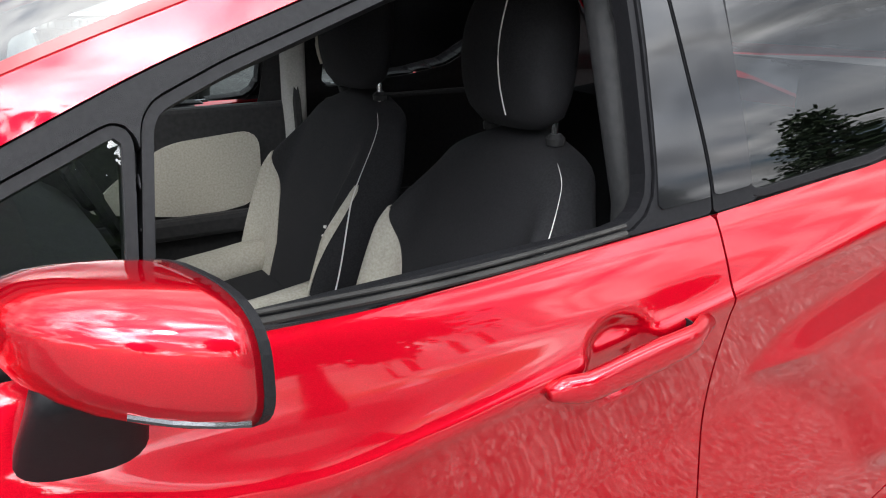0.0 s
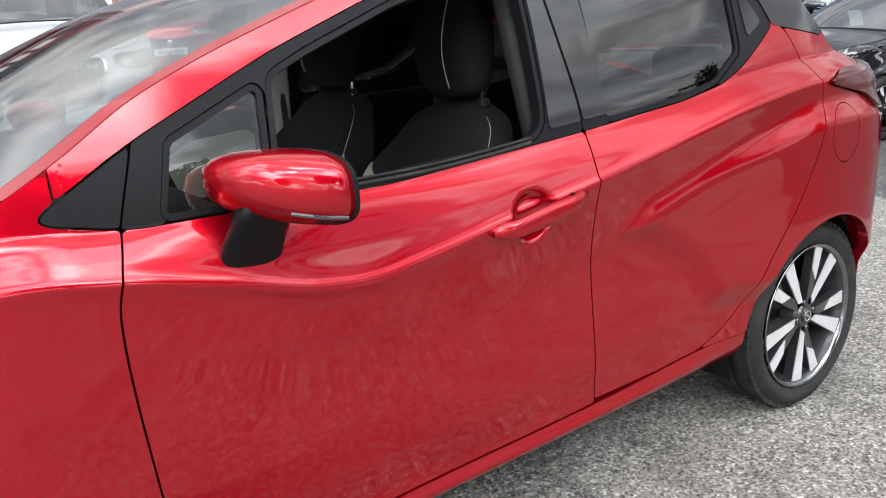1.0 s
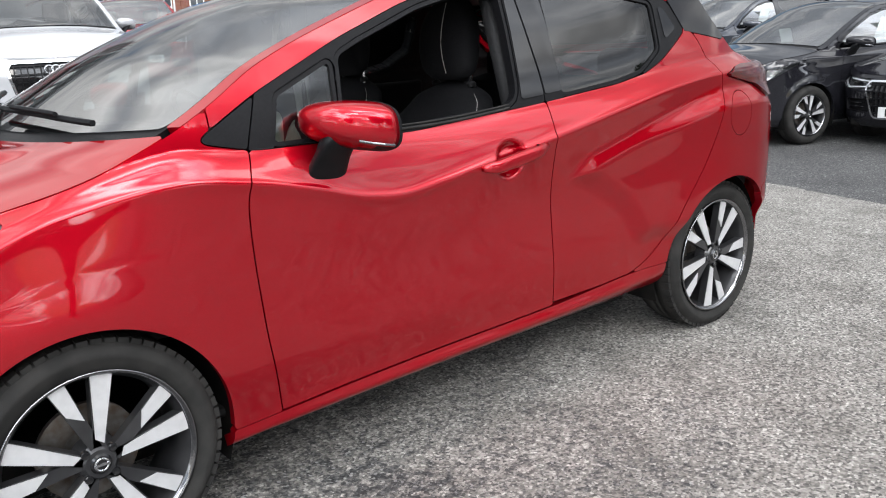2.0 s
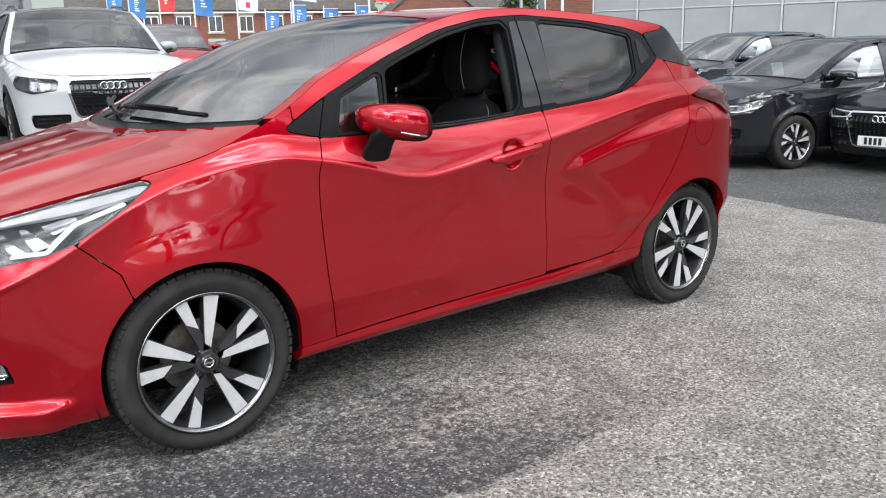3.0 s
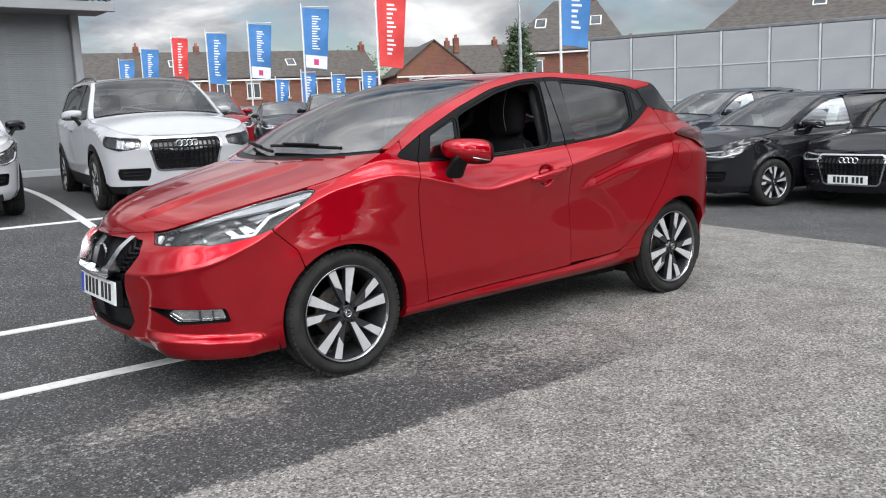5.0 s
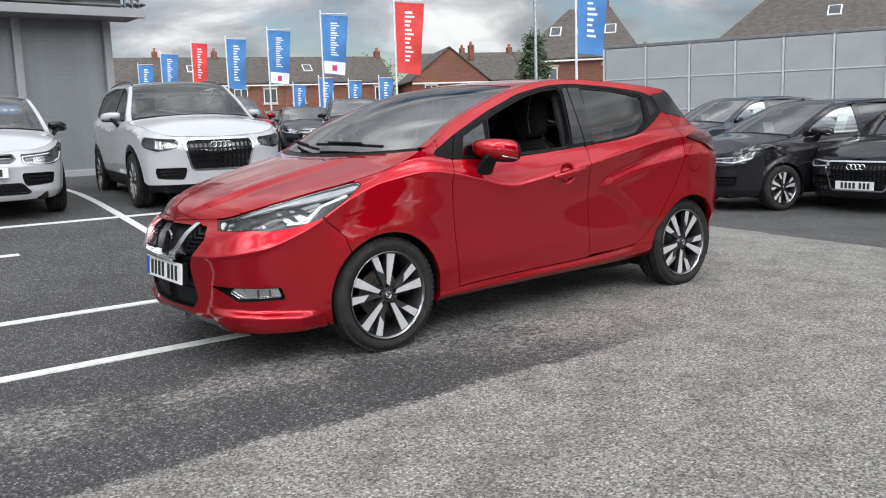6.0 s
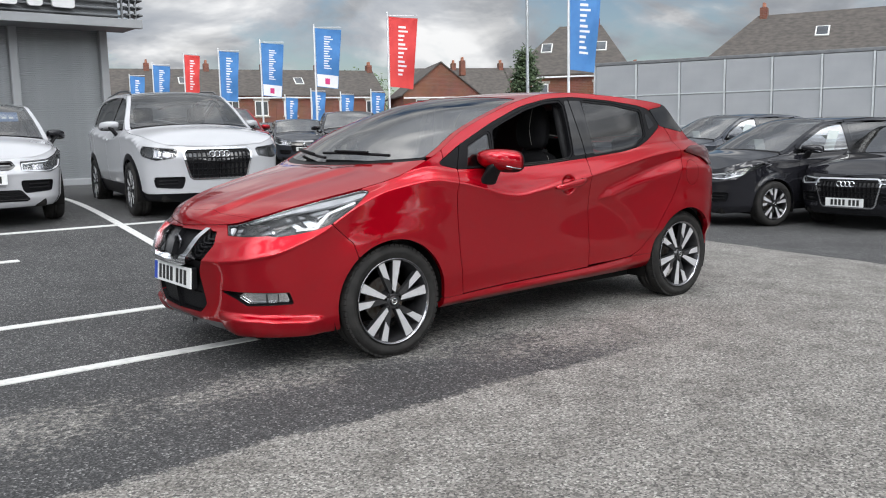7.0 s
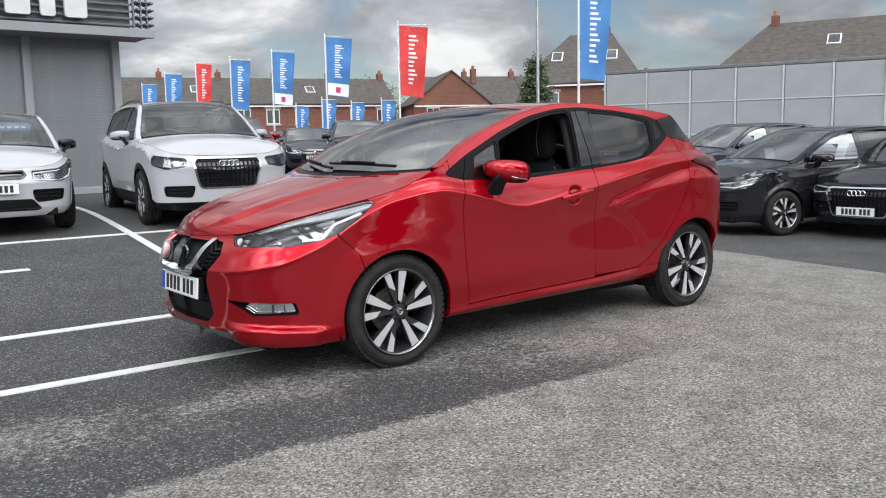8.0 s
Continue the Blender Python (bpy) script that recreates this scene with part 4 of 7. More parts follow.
    patch("lower_grille", SHELL.side, lambda s, z: np.maximum(np.maximum(np.abs(z - 0.345) - 0.045, s - S0 - 0.30), S0 - 1 - s), (S0, S0 + 0.32, 0.28, 0.42), 0.012, BLACK_TRIM, hatch, depth=0.02, lift=-0.02, **P)

# emblem and number plate
bm = bmesh.new()
lathe(bm, [(0.037, -0.004), (0.040, -0.006), (0.043, -0.004), (0.043, 0.004), (0.037, 0.004)], 32, "x", Matrix.Translation((-0.862, 0, 0.640)))
box(bm, -0.868, -0.858, -0.046, 0.046, 0.635, 0.645, 0.003)
part("grille_emblem", bm, DARK_CHROME, hatch)
plate(hatch, Matrix.Translation((-0.904, 0, 0.470)) @ Matrix.Rotation(radians(-90), 4, "Z") @ Matrix.Rotation(radians(-4), 4, "X"), True)
boxed("plate_holder", -0.899, -0.87, -0.262, 0.262, 0.412, 0.528, BLACK_TRIM, hatch, bevel=0.004)


# door handles, one recess and pull each
def handle(s0, s1, z0, z1, mirror):
    f = -1 if mirror else 1

    def put(v):
        return Vector((v.x, v.y * f, v.z))

    p0, n0 = on_side(s0, z0)
    p1, n1 = on_side(s1, z1)
    n0 = (n0 + n1).normalized()
    bm = bmesh.new()
    sec = []
    for k in range(13):
        t = k / 12
        lift = 0.021 * min(1, math.sin(math.pi * min(max(t, 0.02), 0.98)) * 1.9) + 0.001
        c, n = p0.lerp(p1, t) + n0 * lift, n0
        h = 0.0155 + 0.006 * math.sin(math.pi * t) * (1 if t < 0.8 else 0.8)
        if k in (0, 12):
            h *= 0.55
        sec.append((put(c), put(n) * 0.011, Vector((0.0, 0, h))))
    blob(bm, sec, 2.6, 16)
    pull = part("door_handle", bm, RED, None, smooth=True)
    return pull


for mirror in (False, True):
    handle(1.195, 1.475, 0.857, 0.895, mirror).parent = hatch
# seam of the handle's end cap
c, n = on_side(1.432, 0.889, 0.010)
bm = bmesh.new()
blob(bm, [(c + Vector((-0.0012, 0, 0)), n * 0.0205, Vector((0, 0, 0.0165))), (c + Vector((0.0012, 0, 0)), n * 0.0205, Vector((0, 0, 0.0165)))], 2.6, 16)
part("handle_seam", bm, BLACK_TRIM, hatch)


def side_mirror(parent, paint, m):
    """Door mirror of a car's left side: shell, dark rim and underside, foot, glass."""
    mir = new("door_mirror")
    mir.parent, mir.matrix_local = parent, m
    prof = [(0.0, 1.0), (0.03, 1.0), (0.07, 0.98), (0.11, 0.925), (0.15, 0.83), (0.18, 0.70), (0.205, 0.52), (0.22, 0.30), (0.226, 0.05)]

    def section(d, k, grow=1.0):
        return ((0.105 - d * 0.92, -0.095 + 0.035 * (max(d, 0) / 0.226) ** 1.5 * 1.2, 0.005 + 0.022 * d / 0.2), (0.03 * k * grow, -0.112 * k * grow, 0), (0, 0.006 * k, 0.062 * k * grow))

    bm = bmesh.new()
    blob(bm, [section(*p) for p in prof], 2.9, 40)
    bmesh.ops.delete(bm, geom=[f for f in bm.faces if f.calc_center_median().z < -0.040], context="FACES")
    part("mirror_shell", bm, paint, mir, smooth=True)
    bm = bmesh.new()
    blob(bm, [section(*p) for p in prof], 2.9, 40)
    bmesh.ops.delete(bm, geom=[f for f in bm.faces if f.calc_center_median().z > -0.040], context="FACES")
    part("mirror_underside", bm, BLACK_TRIM, mir, smooth=True)
    bm = bmesh.new()
    blob(bm, [section(-0.012, 0.94), section(-0.010, 0.99), section(0.003, 1.012), section(0.004, 1.0)], 2.9, 40)
    part("mirror_rim", bm, BLACK_TRIM, mir, smooth=False)
    bm = bmesh.new()
    blob(bm, [section(-0.0135, 0.88), section(-0.013, 0.88)], 2.9, 30)
    part("mirror_glass", bm, material("mirror_glass", (0.8, 0.82, 0.84), 0.02, metal=1.0), mir)
    bm = bmesh.new()
    way = []
    for d, k in ((0.012, 1.0), (0.05, 0.99), (0.09, 0.955), (0.13, 0.88)):
        c, a, b = (Vector(q) for q in section(d, k))
        way.append(c + a * 0.86 - b * 0.70)
    tube(bm, way, 0.004, 8)
    part("indicator", bm, DARK_CHROME, mir)
    bm = bmesh.new()
    blob(bm, [((-0.030, 0.035, -0.192), (0.088, 0, 0), (0, -0.04, 0.008)), ((-0.026, 0.01, -0.145), (0.080, 0, 0), (0, -0.042, 0.012)), ((-0.018, -0.04, -0.075), (0.070, 0, 0), (0, -0.034, 0.012)), ((-0.012, -0.07, -0.04), (0.066, 0, 0), (0, -0.038, 0.01)),
              ((-0.006, -0.085, -0.01), (0.062, 0, 0), (0, -0.04, 0.008))], 3.0, 24)
    part("mirror_foot", bm, BLACK_TRIM, mir, smooth=True)
    return mir


MIRROR_AT = (0.688, -0.812, 1.028)
side_mirror(hatch, RED, Matrix.Translation(MIRROR_AT) @ Matrix.Diagonal((0.82, 0.90, 1.05, 1)))
side_mirror(hatch, RED, Matrix.Translation((MIRROR_AT[0], -MIRROR_AT[1], MIRROR_AT[2])) @ Matrix.Diagonal((0.82, -0.90, 1.05, 1)))

# wipers
for pts, y0 in (([(0.30, -0.1), (0.36, 0.72)], 0), ([(0.30, -0.72), (0.36, 0.05)], 0)):
    bm = bmesh.new()
    (ua, va), (ub, vb) = pts
    way = []
    for k in range(9):
        t = k / 8
        p = SHELL.over(np.array([ua + (ub - ua) * t + 0.02 * math.sin(3.14 * t)]), np.array([va + (vb - va) * t]))[0]
        way.append((p[0] - 0.012, p[1], p[2] + 0.022))
    tube(bm, way, 0.009, 6)
    tube(bm, [(x - 0.012, y, z + 0.012) for x, y, z in way[2:7]], 0.007, 6)
    part("wiper", bm, BLACK_TRIM, hatch)
# black strip along the foot of the windows, and the line of the window channel
bm = bmesh.new()
for z_up, r in ((0.010, 0.0045), (0.020, 0.003)):
    tube(bm, [tuple(on_side(s, float(M_BELT(np.array([s]))[0]) + z_up, 0.0015)[0]) for s in np.linspace(0.75, 1.36, 14)], r, 6)
part("belt_seal", bm, BLACK_RUBBER, hatch)

# ---- cabin ----
bm = bmesh.new()
box(bm, -0.1, 2.75, -0.72, 0.72, 0.27, 0.30, 0.01)
part("cabin_floor", bm, CABIN_BLACK, hatch)
bm = bmesh.new()
blob(bm, [((0.45, 0, 0.80), (0, 0.66, 0), (-0.35, 0, 0.0)), ((0.45, 0, 0.90), (0, 0.68, 0), (-0.38, 0, 0.0)), ((0.40, 0, 0.97), (0, 0.66, 0), (-0.30, 0, 0)), ((0.30, 0, 0.99), (0, 0.6, 0), (-0.15, 0, 0))], 3.5, 32)
box(bm, 0.1, 0.75, -0.66, 0.66, 0.5, 0.82, 0.05)
box(bm, 0.7, 1.25, -0.11, 0.11, 0.3, 0.62, 0.04)
part("dashboard", bm, CABIN_BLACK, hatch, smooth=False)
bm = bmesh.new()
q = Matrix.Translation((0.86, 0.36, 0.92)) @ Matrix.Rotation(radians(-25), 4, "Y")
lathe(bm, [(0.168, 0.0), (0.178, 0.012), (0.19, 0.0), (0.178, -0.012), (0.168, 0.0)], 36, "x", q)
box(bm, -0.03, 0.02, -0.07, 0.07, -0.06, 0.05, 0.02, q)
for sgn in (-1, 1):
    box(bm, -0.012, 0.012, 0.06 if sgn > 0 else -0.175, 0.175 if sgn > 0 else -0.06, -0.018, 0.018, 0.004, q)
part("steering_wheel", bm, CABIN_BLACK, hatch, smooth=False)
# headliner and inner trim
patch("headliner", lambda u, v: SHELL.over(u, v) - (0, 0, 0.035), lambda u, v: np.abs(v) - 0.96, (1.10, 2.4, -0.97, 0.97), (0.06, 0.1), HEADLINER, hatch, depth=0.004)


def seat(y, flip):
    """Front seat with a cloth back: black middle, beige bolster, light piping."""
    st = new("front_seat")
    st.parent = hatch

    def back(th, v):
        v = np.clip(v, -0.05, 1.04)
        w = 0.245 + 0.02 * np.sin(np.pi * np.clip(v * 1.1, 0, 1)) - 0.070 * smoothstep(0.62, 1.0, v) - 0.165 * smoothstep(0.86, 1.05, v) ** 1.5
        d = 0.092 - 0.03 * v - 0.05 * smoothstep(0.90, 1.04, v)
        ct, sn = np.cos(th), np.sin(th)
        e = 0.62
        px = 1.365 + 0.190 * v - 0.02 * np.sin(np.pi * v) - d * np.sign(ct) * np.abs(ct) ** e
        # side bolsters stand forward of the middle
        px = px - 0.065 * np.exp(-((np.abs(th) - 1.0) / 0.30) ** 2) * (1 - smoothstep(0.6, 0.9, v))
        return np.stack([px, y - flip * w * np.sign(sn) * np.abs(sn) ** e, 0.50 + 0.58 * v], -1) if flip > 0 else np.stack([px, y + w * np.sign(-sn) * np.abs(sn) ** e, 0.50 + 0.58 * v], -1)

    bounds = (-math.pi, math.pi, 0.0, 1.03)
    patch("backrest", back, lambda t, v: np.maximum(np.abs(t) - 9, v - 9), bounds, (0.05, 0.02), SEAT_BLACK, st, depth=0.0)
    edge = line((0.0, -0.10), (0.25, -0.16), (0.5, -0.45), (0.72, -1.0), (1.0, -1.3))
    patch("bolster_panel", back, lambda t, v: np.maximum(np.maximum(t - edge(v), -1.30 - t), np.maximum(v - 0.68, 0.02 - v)), (-1.5, -0.2, 0, 0.8), (0.03, 0.02), SEAT_BEIGE, st, "beige woven bolster", depth=0.003, lift=0.004)
    patch("bolster_stripe", back, lambda t, v: np.maximum(np.maximum(0.80 + 0.35 * smoothstep(0.3, 0.7, v) - t, t - 1.0 - 0.22 * smoothstep(0.3, 0.7, v)), np.maximum(v - 0.68, 0.02 - v)), (0.5, 1.4, 0, 0.8), (0.02, 0.02), SEAT_BEIGE, st, depth=0.003,
          lift=0.004)
    patch("seam", back, lambda t, v: np.maximum(np.abs(t - 1.22 - 0.05 * np.sin(6 * v)) - 0.006, np.maximum(v - 0.93, 0.02 - v)), (1.0, 1.5, 0, 1), (0.008, 0.02), STITCH, st, "pale stitched seam", depth=0.002, lift=0.0045)
    for k in range(13):
        v0 = 0.06 + 0.038 * k
        t0 = 0.60 + 0.30 * float(smoothstep(0.3, 0.7, v0))
        ends = back(np.array([t0, t0 + 0.06, t0 + 0.12]), np.array([v0, v0 + 0.006, v0 + 0.012]))
        bm = bmesh.new()
        tube(bm, [(q[0] - 0.007, q[1] - 0.003, q[2]) for q in ends], 0.0024 + 0.0001 * k, 6)
        part("stripe_mark", bm, STITCH, st)
    # cushion
    bm = bmesh.new()
    blob(bm, [((1.12, y, 0.42), (0.30, 0, 0), (0, 0.25, 0)), ((1.12, y, 0.52), (0.30, 0, 0.03), (0, 0.25, 0)), ((1.12, y, 0.57), (0.26, 0, 0.035), (0, 0.22, 0)), ((1.12, y, 0.575), (0.15, 0, 0.02), (0, 0.12, 0))], 4, 32)
    part("seat_cushion", bm, SEAT_BLACK, st, smooth=True)
    for sgn in (-1, 1):
        bm = bmesh.new()
        tube(bm, [(0.86, y + sgn * 0.19, 0.555), (1.0, y + sgn * 0.20, 0.578), (1.2, y + sgn * 0.20, 0.60), (1.34, y + sgn * 0.2, 0.62)], 0.055, 12)
        part("cushion_bolster", bm, SEAT_BEIGE, st, "beige cushion side", smooth=True)
    # head restraint with two posts
    hr = new("head_restraint")
    hr.parent = st
    bm = bmesh.new()
    sec = []
    for k in range(13):
        t = k / 12
        z = 1.088 + 0.290 * t
        w = 0.143 * (1 - abs(2 * t - 0.85) ** 3.2 * 0.42) * (1.0 if 0 < t < 1 else 0.8) * (1 - 0.12 * t)
        d = 0.072 * (math.sin(math.pi * (0.1 + 0.8 * t)) ** 0.6)
        sec.append(((1.520 + 0.03 * t - 0.012 * math.sin(math.pi * t), y, z), (0, w, 0), (d, 0, 0)))
    blob(bm, sec, 2.5, 32)
    part("cushion", bm, SEAT_BLACK, hr, smooth=True)
    bm = bmesh.new()
    tube(bm, [(c[0] - d[0] * 0.30, c[1] - a[1] * 0.90, c[2]) for c, a, d in sec[1:12]], 0.0016, 6)
    part("seam", bm, STITCH, hr)
    bm = bmesh.new()
    if y > 0:
        tube(bm, [(c[0] - d[0] * 0.88, c[1] + a[1] * 0.66, c[2]) for c, a, d in sec[2:12]], 0.005, 6)
    else:
        tube(bm, [(c[0] - d[0] * 0.98, c[1] - a[1] * 0.30, c[2]) for c, a, d in sec[1:12]], 0.0014, 6)
    part("piping", bm, SEAT_BEIGE if y > 0 else STITCH, hr)
    for sgn in (-1, 1):
        bm = bmesh.new()
        tube(bm, [(1.535, y + sgn * 0.10, 1.03), (1.535, y + sgn * 0.10, 1.16)], 0.0065, 8)
        part("post", bm, CHROME, hr)
        bm = bmesh.new()
        lathe(bm, [(0.0, 0.0), (0.016, 0.0), (0.018, 0.012), (0.010, 0.02), (0.0, 0.02)], 14, "z", Matrix.Translation((1.537, y + sgn * 0.10, 1.062)))
        part("post_guide", bm, CABIN_BLACK, hr)


seat(-0.335, 1)
seat(0.345, 1)
# rear bench
bm = bmesh.new()
blob(bm, [((2.28, 0, 0.5), (0, 0.62, 0), (0.10, 0, 0)), ((2.36, 0, 0.8), (0, 0.62, 0), (0.09, 0, 0)), ((2.44, 0, 1.0), (0, 0.60, 0), (0.07, 0, 0)), ((2.46, 0, 1.03), (0, 0.5, 0), (0.03, 0, 0))], 4, 32)
box(bm, 1.85, 2.3, -0.6, 0.6, 0.35, 0.55, 0.05)
for y in (-0.36, 0.36):
    box(bm, 2.43, 2.53, y - 0.13, y + 0.13, 1.0, 1.15, 0.04)
part("rear_bench", bm, SEAT_BLACK, hatch, smooth=False)
# door cards, pillars and the near sill seen through the open window
for f in (-1, 1):
    for x0, x1 in ((0.50, 1.50), (1.60, 2.20)):
        bm = bmesh.new()
        box(bm, x0, x1, min(f * 0.70, f * 0.742), max(f * 0.70, f * 0.742), 0.32, 0.965 if f < 0 else 1.01, 0.012)
        box(bm, x0 + 0.05, x1 - 0.05, min(f * 0.655, f * 0.70), max(f * 0.655, f * 0.70), 0.66, 0.72, 0.015)
        part("door_card", bm, CABIN_BLACK, hatch, "black inner door panel")
    bm = bmesh.new()
    prism(bm, rounded([(0.90, 0.76), (0.98, 0.83), (1.12, 0.92), (1.38, 0.94), (1.38, 0.78), (1.34, 0.73), (1.20, 0.71), (1.0, 0.74)]), 0.012, Matrix.Translation((0, f * 0.695 - 0.006, 0)))
    part("door_insert", bm, SEAT_BEIGE, hatch, "beige door panel insert")
    bm = bmesh.new()
    tube(bm, [(1.50, f * 0.69, 0.4), (1.49, f * 0.69, 1.02), (1.46, f * 0.61, 1.40)], 0.035, 10)
    part("inner_pillar", bm, HEADLINER if f > 0 else CABIN_BLACK, hatch, smooth=True)
    bm = bmesh.new()
    tube(bm, [(1.47, f * 0.655, 1.30), (1.50, f * 0.665, 0.75)], 0.012, 6)
    part("seat_belt", bm, CABIN_BLACK, hatch)



# ---- the lie of the ground ----
def gz(x, y):
    """Height of the car park: level at the red car, rising towards the showroom, falling towards the black cars."""
    x, y = np.asarray(x, float), np.asarray(y, float)
    return 0.35 * smoothstep(0.5, 9.0, y - 0.3 * np.clip(x - 2, 0, 12)) - 0.19 * smoothstep(3.3, 8.0, x - 0.15 * y) * (1 - smoothstep(3.5, 9.0, y))


def ground_at(x, y):
    return float(gz(x, y))


# ---- parked cars ----
def parked_car(name, label, m, paint, W=0.9, fo=0.87, wb=2.6, ro=0.85, zn=0.78, zh=0.98, zb=0.98, zbr=1.05, H=1.45, xa=0.30, xr=1.15, xc=2.6, tyre=0.32, lamp_len=0.5, lamp_h=0.10,
               grille=(0.42, 0.45, 0.72), cladding=None, plated=True, rings=False, paper=False, fog=True, wheel_style="five", step=0.035, mirrors=True, glazing=None, dull=False, sticker=False, rails=False, screen=None, chin=None):
    """A parked car from its main measures: half width, overhangs, wheelbase, heights of nose, bonnet, belt and roof."""
    car = thing(name, label, "car", m)
    nose, tail = -fo, wb + ro
    s0 = nose - 0.52
    plan = [(nose, 0), (nose + 0.01, 0.25), (nose + 0.05, 0.50), (nose + 0.15, W - 0.19), (nose + 0.33, W - 0.07), (nose + 0.62, W - 0.025), (0.5, W - 0.005), (1.2, W), (wb - 0.1, W), (wb + 0.3, W - 0.02),
            (tail - 0.2, W - 0.1), (tail - 0.06, W - 0.3), (tail, 0)]
    front = ((s0 - 0.1, zn), (nose - 0.1, zn + 0.02), (nose + 0.4, zn + (zh - zn) * 0.55), (xa - 0.12, zh - 0.02))
    bottom = line((s0 - 0.1, 0.2), (0, 0.22), (tail, 0.25))
    up = 0.07 if cladding else 0.0
    sill = line((s0 - 0.1, 0.30), (nose + 0.30, 0.30), (-0.25, 0.32 + up), (0, 0.32 + up), (wb, 0.35 + up), (tail + 1, 0.4 + up))
    crease = line((s0 - 0.1, zn - 0.17), (nose + 0.2, zn - 0.12), (nose + 0.6, zh - 0.13), (0.3, zh - 0.08), (1.2, zb - 0.11), (wb, zbr - 0.10), (tail + 1, zbr - 0.1))
    belt = line(*front, (xa + 0.2, zb), (1.3, zb + 0.01), (wb - 0.2, zbr - 0.01), (wb + 0.4, zbr), (tail + 1, zbr))
    top = line(*front, (xa, zh + 0.01), (xa + 0.1, zh + 0.06), (xa + (xr - xa) * 0.5, zh + 0.58 * (H - 0.06 - zh)), (xr, H - 0.075), ((xr + xc) / 2, H - 0.03), (xc, H - 0.08), (xc + (tail - xc) * 0.55, (H + zbr) / 2 - 0.02),
               (tail - 0.02, zbr + 0.03), (tail + 1, zbr + 0.02))
    door = (0.25, 0.12, 0.075, 0.055, 0.03, 0.018, 0.008, 0.0, 0.010, 0.035, 0.08, 0.155, 0.25, 0.28)
    nosed = (0.25, 0.10, 0.06, 0.04, 0.03, 0.018, 0.008, 0.0, 0.010, 0.035, 0.08, 0.10, 0.10, 0.10)
    rows = [(s0 - 0.1, nosed), (nose + 0.2, nosed), (nose + 0.5, nosed), (0.5, door), (1.2, door), (wb, door), (tail + 1, nosed)]
    centre = [(s0 - 0.1, nose + 0.1, zn), (nose - 0.05, nose + 0.22, zn + 0.06), (nose + 0.45, nose + 0.45, zn + (zh - zn) * 0.65 + 0.05), (xa - 0.1, xa - 0.3, zh + 0.05), (xa + 0.02, xa - 0.24, zh + 0.07),
              (xa + (xr - xa) * 0.5, xa + (xr - xa) * 0.38, zh + 0.62 * (H - zh)), (xr, xr - 0.06, H - 0.02), ((xr + xc) / 2, (xr + xc) / 2, H), (xc, xc + 0.08, H - 0.05), (xc + (tail - xc) * 0.55, xc + (tail - xc) * 0.7, (H + zbr) / 2),
              (tail, tail - 0.03, zbr + 0.04), (tail + 1, tail, zbr + 0.02)]
    ar = tyre + 0.03

    def wheel_gap(s, z):
        return ar - np.minimum(np.hypot(s, z - tyre), np.hypot(s - wb, z - tyre))

    def lips(s, z):
        r = np.minimum(np.hypot(s, z - tyre), np.hypot(s - wb, z - tyre))
        return 0.014 * (1 - smoothstep(ar, ar + 0.09, r))

    sh = Shell(plan, bottom, sill, crease, belt, top, Q, rows, centre, lips)
    xd = xc + (tail - xc) * 0.30
    ks = np.linspace(xa + 0.14, xd, 14)
    low = [(k, float(belt(np.array([k]))[0])) for k in ks]
    high = [(k, float(top(np.array([k]))[0]) - 0.045) for k in ks[1:-1]]
    dlo = low + high[::-1]
    bx = 1.42 * wb / 2.6
    g = 0.004

    def glazed(s, z, a, b):
        return np.maximum(inside(dlo, s, z) + 0.022, np.maximum(a - s, s - b))

    lamp = [(nose + 0.55 * lamp_len / 0.5, zn + 0.10 + (zh - zn) * 0.12), (nose + 0.1, zn - 0.012), (nose - 0.22, zn - 0.035), (nose - 0.22, zn - 0.035 - lamp_h * 0.8), (nose + 0.1, zn - 0.03 - lamp_h), (nose + 0.33, zn - 0.02 - lamp_h * 0.55)]
    if dull:
        lamp = [(nose + 0.36, zn + 0.015), (nose + 0.1, zn - 0.012), (nose - 0.15, zn - 0.03), (nose - 0.13, zn - 0.13), (nose + 0.1, zn - 0.04 - lamp_h), (nose + 0.34, zn - 0.10)]
    gw, g0, g1 = grille
    grid = rounded([(sh.s0 - 0.3, g1), (sh.s0 + gw * 0.9, g1), (sh.s0 + gw, g1 - 0.06), (sh.s0 + gw * 0.82, g0), (sh.s0 - 0.3, g0)], 3, 0.2)
    fogs = rounded([(nose + 0.16, 0.50), (nose - 0.24, 0.50), (nose - 0.20, 0.36), (nose + 0.14, 0.38)], 3, 0.2)

    def shell_region(s, z):
        d = np.maximum(np.maximum(wheel_gap(s, z), bottom(s) - z), z - top(s) + g)
        for p in (dlo, lamp, grid) + ((fogs,) if fog else ()):
            d = np.maximum(d, g - inside(p, s, z))
        return np.maximum(d, (sill(s) - z + g) if cladding else -9.0)

    low_paint = cladding or paint
    pane = glazing or SCREEN_GLASS
    for mirror in (False, True):
        P = dict(mirror=mirror)
        E = (sh.s0, sh.s1, 0.18, H)
        for nm, a, b in (("front_wing", -9, 0.42), ("front_door", 0.42, bx), ("rear_door", bx, wb - 0.18), ("rear_wing", wb - 0.18, 99)):
            patch(nm, sh.side, lambda s, z: np.maximum(shell_region(s, z), np.maximum(a - s + g, s - b + g)), (max(sh.s0, a - 0.02), min(sh.s1, b + 0.02), 0.18, H), step, paint, car, depth=0.02, **P)
